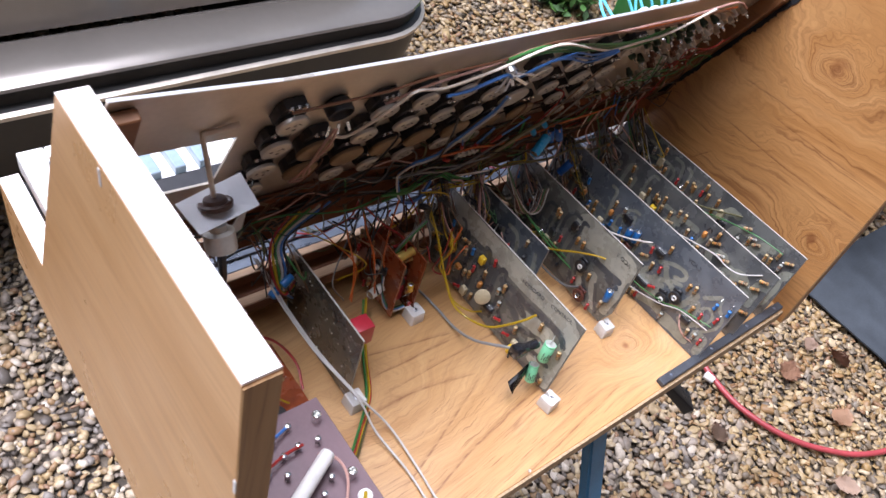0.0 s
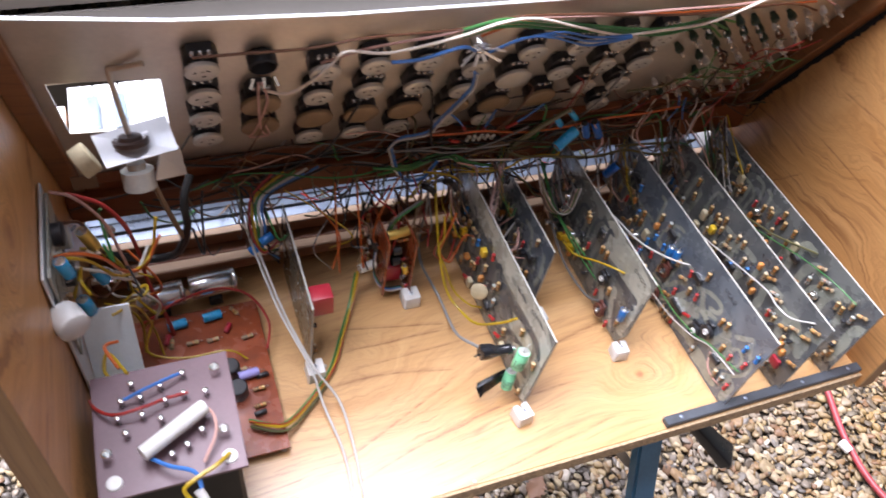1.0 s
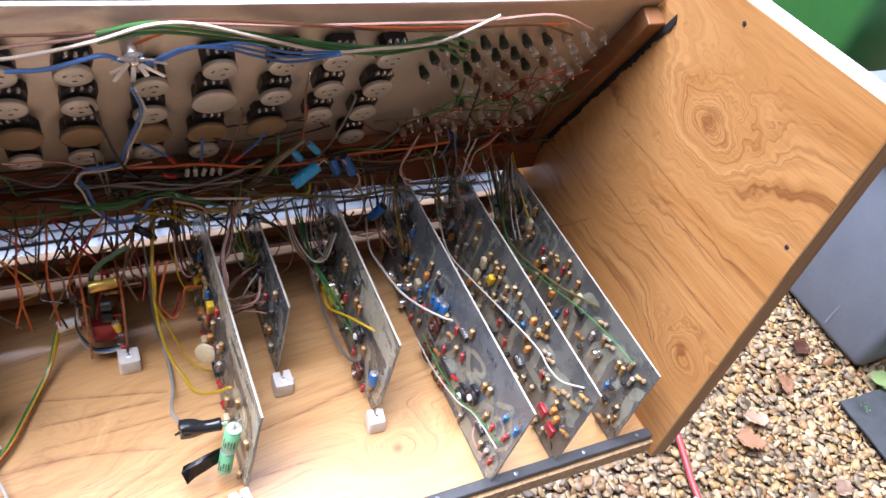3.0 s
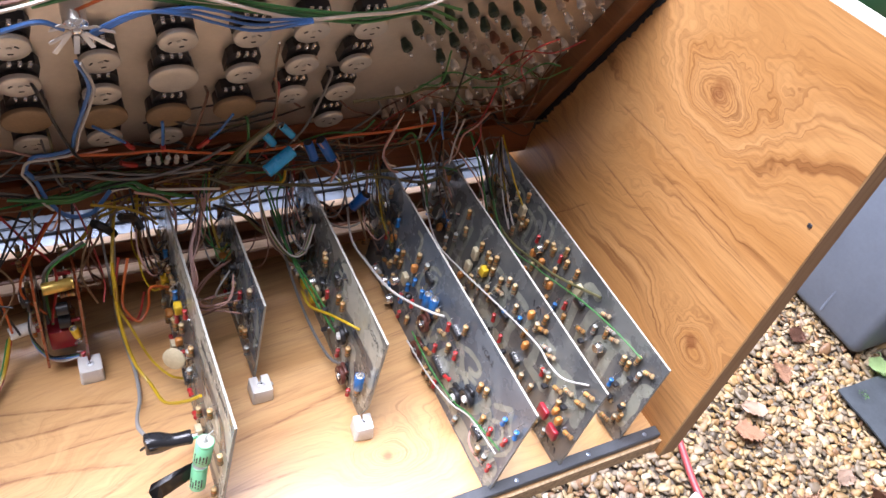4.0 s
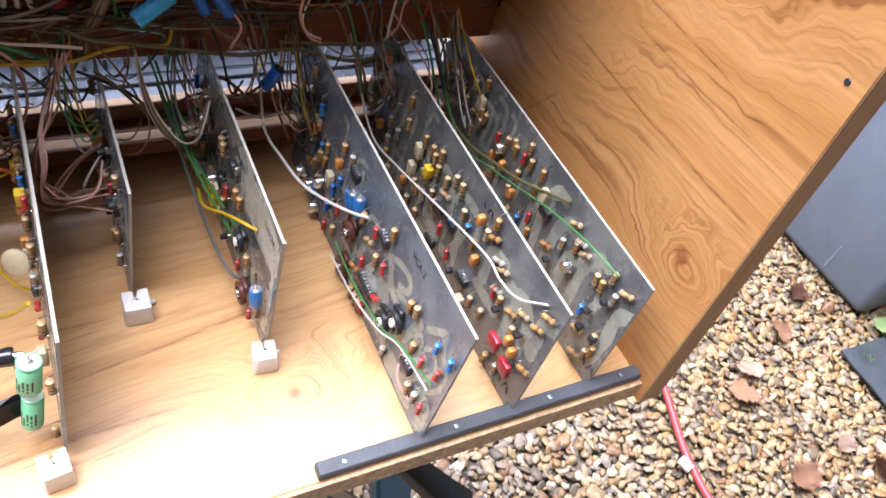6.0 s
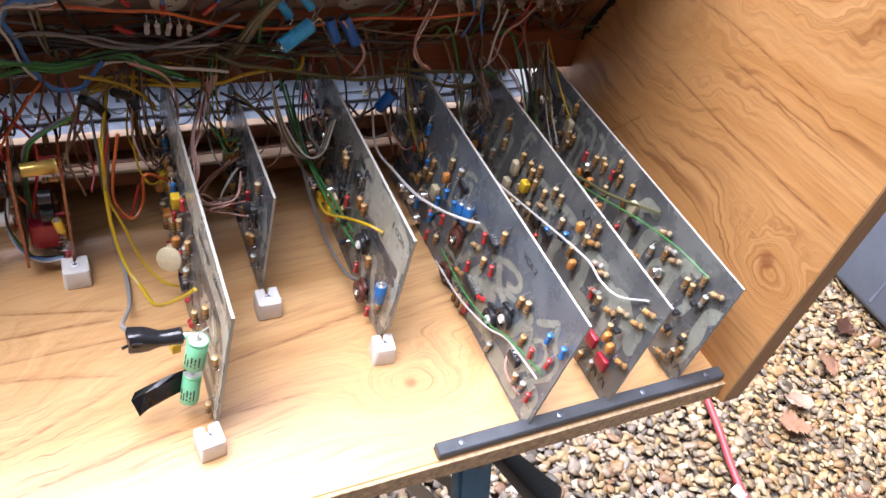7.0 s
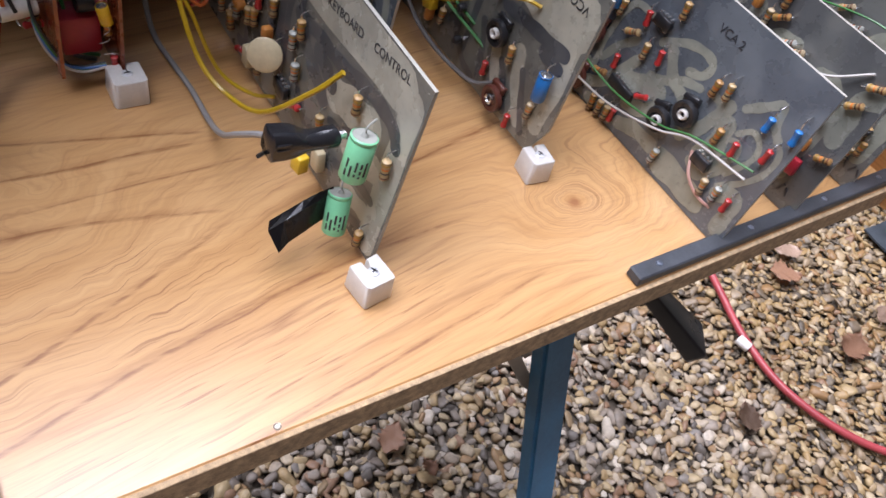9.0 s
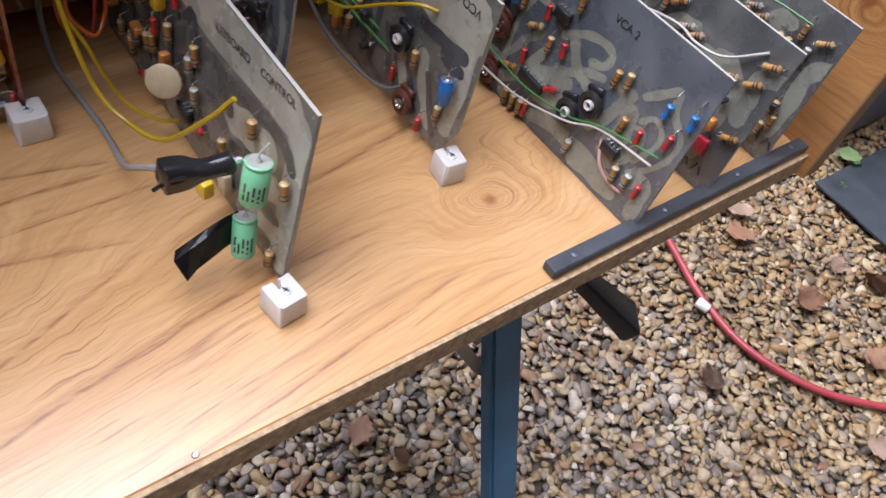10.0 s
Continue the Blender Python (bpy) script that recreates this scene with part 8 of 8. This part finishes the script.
wire([(-0.148, 0.203, 0.105), (-0.153, 0.200, 0.077), (-0.152, 0.208, 0.044), (-0.142, 0.200, 0.041), (-0.134, 0.208, 0.060)], "red", "red wire looping through the loom over the boards", 0.0009, group=LM)
wire([(-0.153, 0.199, 0.106), (-0.153, 0.192, 0.087), (-0.153, 0.200, 0.059), (-0.147, 0.192, 0.042), (-0.138, 0.182, 0.016), (-0.128, 0.166, 0.012), (-0.1185, 0.158, 0.014)], "yellow", "yellow wire looping through the loom over the boards", 0.0010, group=LM)
wire([(-0.028, 0.242, 0.058), (-0.019, 0.238, 0.050), (0.003, 0.244, 0.054), (0.006, 0.236, 0.071)], "olive", "olive wire looping through the loom over the boards", 0.0010, group=LM)
wire([(-0.026, 0.235, 0.051), (-0.020, 0.230, 0.038), (-0.003, 0.236, 0.021), (0.006, 0.228, 0.044), (0.008, 0.235, 0.051)], "white", "white wire looping through the loom over the boards", 0.0007, group=LM)
wire([(-0.028, 0.233, 0.051), (-0.018, 0.227, 0.036), (-0.003, 0.234, 0.025), (0.004, 0.226, 0.044), (0.005, 0.232, 0.052)], "pink", "pink wire looping through the loom over the boards", 0.0007, group=LM)
wire([(-0.028, 0.231, 0.056), (-0.017, 0.224, 0.046), (-0.004, 0.232, 0.033), (0.001, 0.224, 0.052), (0.004, 0.230, 0.060)], "green", "green wire looping through the loom over the boards", 0.0008, group=LM)
wire([(0.060, 0.237, 0.159), (0.055, 0.240, 0.133), (0.059, 0.234, 0.120), (0.069, 0.237, 0.112)], "pink", "pink wire looping through the loom over the boards", 0.0009, group=LM)
wire([(0.121, 0.239, 0.156), (0.118, 0.240, 0.134), (0.114, 0.235, 0.114)], "white", "white wire looping through the loom over the boards", 0.0009, group=LM)
wire([(-0.001, 0.234, 0.154), (0.018, 0.239, 0.128), (0.011, 0.235, 0.114)], "pink", "pink wire looping through the loom over the boards", 0.0009, group=LM)
wire([(0.111, 0.236, 0.110), (0.130, 0.244, 0.096), (0.140, 0.236, 0.085)], "green", "green wire looping through the loom over the boards", 0.0009, group=LM)
wire([(-0.006, 0.243, 0.081), (0.004, 0.245, 0.087), (0.014, 0.242, 0.082), (0.033, 0.248, 0.056)], "brown", "brown wire looping through the loom over the boards", 0.0010, group=LM)
wire([(0.103, 0.246, 0.067), (0.091, 0.243, 0.057), (0.067, 0.244, 0.067), (0.053, 0.241, 0.079)], "tan", "tan wire looping through the loom over the boards", 0.0009, group=LM)
wire([(0.109, 0.238, 0.077), (0.120, 0.242, 0.079), (0.125, 0.241, 0.064), (0.117, 0.237, 0.057)], "white", "white wire looping through the loom over the boards", 0.0008, group=LM)
wire([(0.110, 0.235, 0.081), (0.125, 0.241, 0.075), (0.126, 0.239, 0.060), (0.115, 0.235, 0.052)], "white", "white wire looping through the loom over the boards", 0.0008, group=LM)

# ---- keyboard beyond the panel ----
kb = thing("keyboard", (-0.1, 0.45, 0.08), "keyboard of white keys with grey-blue sharps", "keyboard")
bm = bm_new()
box(bm, (XL + 0.002, 0.372, 0.02), (XR - 0.002, 0.44, 0.070), 0.002)
part("key_frame", bm, BLACK, kb)
# added upright, stops sky light from entering under the keys
bm = bm_new()
box(bm, (XL + 0.004, 0.366, 0.0425), (XR - 0.004, 0.3678, 0.098), 0.0005)
part("felt_rail", bm, BLACK_RUBBER, kb, "added black rail stopping light from behind the keys")
# added strip, narrows the gap that lets sky light onto the chassis
bm = bm_new()
box(bm, (XL + 0.004, 0.336, 0.0985), (XR - 0.004, 0.3675, 0.1015), 0.0008)
part("cover_strip", bm, BLACK, kb, "added black strip shading the key chassis")
bm = bm_new()
box(bm, (0, 0, 0), (0.0222, 0.080, 0.019), 0.0015, segs=2)
KW = finish("white_key", bm, KEY_WHITE)
bm = bm_new()
box(bm, (0, 0, 0), (0.0105, 0.048, 0.011), 0.0015, segs=2)
KBK = finish("sharp_key", bm, plain("grey_blue_key_plastic", (0.20, 0.27, 0.33), 0.3))
for k in range(29):
    x = XL + 0.004 + 0.0229 * k
    place("white_key", KW, kb, "", pose(x, 0.368, 0.078))
    if k % 7 not in (2, 6) and k < 28:
        place("sharp_key", KBK, kb, "grey-blue sharp key", pose(x + 0.0175, 0.369, 0.0972))

# ---- bench details ----
hd = thing("clamp_handle", (0.08, 0.02, -0.06), "black plastic clamp handle under the board edge", "handle")
bm = bm_new()
a, b_ = Vector((0.064, 0.034, -0.060)), Vector((0.1130, -0.0045, -0.1100))
d = (b_ - a).normalized()
s = d.cross(Vector((0, 0, 1))).normalized()
n_ = s.cross(d)
ring = []
for f, w, hgt in ((0, 0.0075, 0.005), (0.25, 0.0085, 0.005), (0.78, 0.0118, 0.0066), (0.96, 0.0136, 0.0074), (1.0, 0.0130, 0.0068)):
    c = a + (b_ - a) * f
    ring.append([bm.verts.new(c + s * w * i + n_ * hgt * j) for i, j in ((-1, -0.8), (-0.9, -1), (0.9, -1), (1, -0.8), (1, 0.8), (0.9, 1), (-0.9, 1), (-1, 0.8))])
for p, q in zip(ring, ring[1:]):
    for k in range(8):
        bm.faces.new((p[k], p[(k + 1) % 8], q[(k + 1) % 8], q[k]))
bm.faces.new(ring[-1])
bm.faces.new(list(reversed(ring[0])))
bmesh.ops.recalc_face_normals(bm, faces=bm.faces)
bmesh.ops.bevel(bm, geom=list(bm.edges), offset=0.0006, segments=1, affect="EDGES")
part("grip", bm, plain("shiny_black_handle", (0.006, 0.006, 0.007), 0.3, 0.0, 0.3, 40, 0.1, 0.4), hd, smooth=True)
bm = bm_new()
lathe(bm, [(0, 0.012), (0.03, 0.012), (0.034, 0.009)], 14, pose(0.060, 0.036, -0.078))
part("hub", bm, BLACK, hd, smooth=True)
DULL_STEEL = plain("dull_brownish_steel", (0.34, 0.30, 0.25), 0.45, 0.5, 0.2, 40, 0.15)


def flat_bar(pts, w, th, label):
    """A bent flat bar along the points, its broad side towards the front."""
    bm = bm_new()
    rows = []
    for k, p in enumerate(pts):
        p = Vector(p)
        d = (Vector(pts[min(k + 1, len(pts) - 1)]) - Vector(pts[max(k - 1, 0)])).normalized()
        s = d.cross(Vector((0, 1, 0))).normalized() * w
        n = Vector((0, 1, 0)) * th
        rows.append([bm.verts.new(p + q) for q in (-s - n, s - n, s + n, -s + n)])
    for a, b_ in zip(rows, rows[1:]):
        for k in range(4):
            bm.faces.new((a[k], a[(k + 1) % 4], b_[(k + 1) % 4], b_[k]))
    bm.faces.new(rows[0])
    bm.faces.new(list(reversed(rows[-1])))
    bmesh.ops.recalc_face_normals(bm, faces=bm.faces)
    bmesh.ops.bevel(bm, geom=list(bm.edges), offset=0.0006, segments=1, affect="EDGES")
    return part("stay", bm, DULL_STEEL, wb, label)


flat_bar([(-0.040, 0.080, -0.046), (0.034, 0.080, -0.172), (0.099, 0.079, -0.283), (0.113, 0.076, -0.300), (0.118, 0.073, -0.325)], 0.0055, 0.002, "dull steel folding stay hooked to the leg")
flat_bar([(-0.03, 0.105, -0.046), (0.057, 0.100, -0.192), (0.104, 0.098, -0.255), (0.112, 0.096, -0.275)], 0.0055, 0.002, "dull steel folding stay hooked to the leg")

# ---- yard ----
bm = bm_new()
lathe(bm, [(-0.011, 0.0078), (-0.009, 0.0088), (0.009, 0.0086), (0.011, 0.0076)], 14, pose(0.690, 0.105, GROUND + 0.013, 90, 0, 12))
part("hose_joint", bm, NYLON, hose, "whitish tape round the hose", smooth=True)
sh = tagged(new("rubber_sheet"), "dark rubber sheet lying on the gravel", "sheet")
sh.matrix_basis = Matrix.Translation((1.3, 0.0, GROUND))
bm = bm_new()
bmesh.ops.create_grid(bm, x_segments=24, y_segments=24, size=0.5)
for v in bm.verts:
    v.co.z = 0.006 * noise.noise(v.co * 5) + 0.003 * noise.noise(v.co * 16)
bmesh.ops.solidify(bm, geom=list(bm.faces), thickness=0.004)
part("sheet", bm, MAT_DARK, sh, m=pose(1.620, -0.322, GROUND + 0.018, 0, 0, -2), smooth=True)


def leaf_mesh(seed):
    """A dead leaf with a wavy toothed edge, a raised midrib and a stalk."""
    rr = random.Random(seed)
    bm = bm_new()
    n = 17
    ph, bend, cup = rr.uniform(0, 6.28), rr.uniform(-0.25, 0.35), rr.uniform(0.10, 0.45)
    rows = []
    for k in range(n):
        f = k / (n - 1)
        w = 0.40 * math.sin(math.pi * f ** 0.8) ** 0.8 * (1 + 0.15 * math.sin(k * 2.1 + ph) + 0.07 * math.sin(k * 4.3)) + 0.004
        z = bend * (f - 0.5) ** 2 * 1.5
        row = []
        for g in (-1, -0.55, 0, 0.55, 1):
            row.append(bm.verts.new((f - 0.5 + 0.10 * abs(g) * (1 - f), g * w, z + cup * (g * w) ** 2 * 2 + 0.06 * math.sin(8 * f + 4 * g + ph) * abs(g) - (0.012 if g == 0 else 0))))
        rows.append(row)
    for a, b_ in zip(rows, rows[1:]):
        for k in range(4):
            bm.faces.new((a[k], b_[k], b_[k + 1], a[k + 1]))
    bmesh.ops.solidify(bm, geom=list(bm.faces), thickness=0.012)
    tube(bm, [(0.5, 0, bend * 0.37), (0.62, 0.03, bend * 0.4), (0.78, 0.02, 0.0)], 0.012, 5, 3)
    return finish("fallen_leaf", bm, LEAF, True)


LM_ = [leaf_mesh(s) for s in (1, 2, 3, 4)]
for k, (x, y, s, a) in enumerate(((0.875, 0.02, 0.075, 20), (0.596, 0.004, 0.055, 60), (0.878, 0.18, 0.07, -30), (1.032, -0.022, 0.06, 80), (0.747, -0.214, 0.06, 130), (0.884, -0.116, 0.07, 10), (0.10, 0.195, 0.05, 40), (0.127, 0.141, 0.03, 90), (0.995, 0.041, 0.05, 200), (0.925, 0.216, 0.06, 150), (1.155, 0.334, 0.06, 30), (1.05, 0.27, 0.06, 250), (0.80, 0.30, 0.05, 70), (1.10, 0.45, 0.05, 0), (0.66, 0.34, 0.05, 220), (1.12, -0.15, 0.06, 300))):
    ob = place("fallen_leaf", LM_[k % 4], None, "", pose(x, y, GROUND + 0.016, rb.uniform(-6, 6), rb.uniform(-6, 6), a) @ Matrix.Diagonal((s, s * 0.8, s * 0.7, 1)))
    tagged(ob, "curled brown dead leaf lying on the gravel", "leaf", "fallen leaves")
ob = place("green_leaf", LM_[1].copy(), None, "", pose(1.275, 0.205, GROUND + 0.018, 5, 8, 40) @ Matrix.Scale(0.07, 4))
ob.data.materials[0] = plain("pale_green_leaf", (0.36, 0.50, 0.22), 0.55)
tagged(ob, "pale green leaf lying on the gravel", "leaf")


def weed(x, y, z, n, size, seed, label):
    rr = random.Random(seed)
    bm = bm_new()
    for k in range(n):
        a, r, h = rr.uniform(0, 6.28), rr.uniform(0.1, 1) * size, rr.uniform(0.1, 0.9) * size
        c = Vector((r * math.cos(a), r * math.sin(a), h))
        e = Vector((rr.uniform(-1, 1), rr.uniform(-1, 1), rr.uniform(-0.3, 0.6))).normalized() * size * 0.22
        f = e.cross(Vector((rr.uniform(-1, 1), rr.uniform(-1, 1), 1))).normalized() * size * 0.10
        q = [bm.verts.new(p) for p in (c - e, c + f, c + e, c - f)]
        bm.faces.new(q)
        if k % 4 == 0:
            tube(bm, [(0, 0, 0), tuple(c * 0.5 + Vector((0, 0, 0.1 * size))), tuple(c)], size * 0.012, 4, 2)
    return tagged(part("weed", bm, GRASS, None, "", pose(x, y, z)), label, "weed")


weed(1.47, 1.42, GROUND, 260, 0.12, 4, "clump of green weeds beside the bin")
weed(1.60, 1.95, GROUND, 260, 0.16, 5, "clump of green weeds beside the bin")
weed(1.175, 0.164, GROUND + 0.02, 16, 0.012, 6, "tiny green sprig on the dark sheet")
# patch cords looping off the far face of the panel
for k, (u1, u2, v, h) in enumerate(((0.120, 0.205, 0.150, -0.085), (0.140, 0.190, 0.135, -0.095), (0.085, 0.175, 0.128, -0.090), (0.165, 0.212, 0.160, -0.075), (0.10, 0.15, 0.120, -0.100))):
    um = (u1 + u2) / 2
    wire([panel_at(u1, 0.10, -0.003), panel_at(u1, 0.112, -0.03), panel_at(u1 + 0.004, v - 0.012, h * 0.8), panel_at(um, v, h), panel_at(u2 - 0.004, v - 0.016, h * 0.8), panel_at(u2, 0.09, -0.03), panel_at(u2, 0.08, -0.003)], ROPE, "turquoise patch cord looping off the panel", 0.0016, 7, "turquoise_cable", "patch cords")
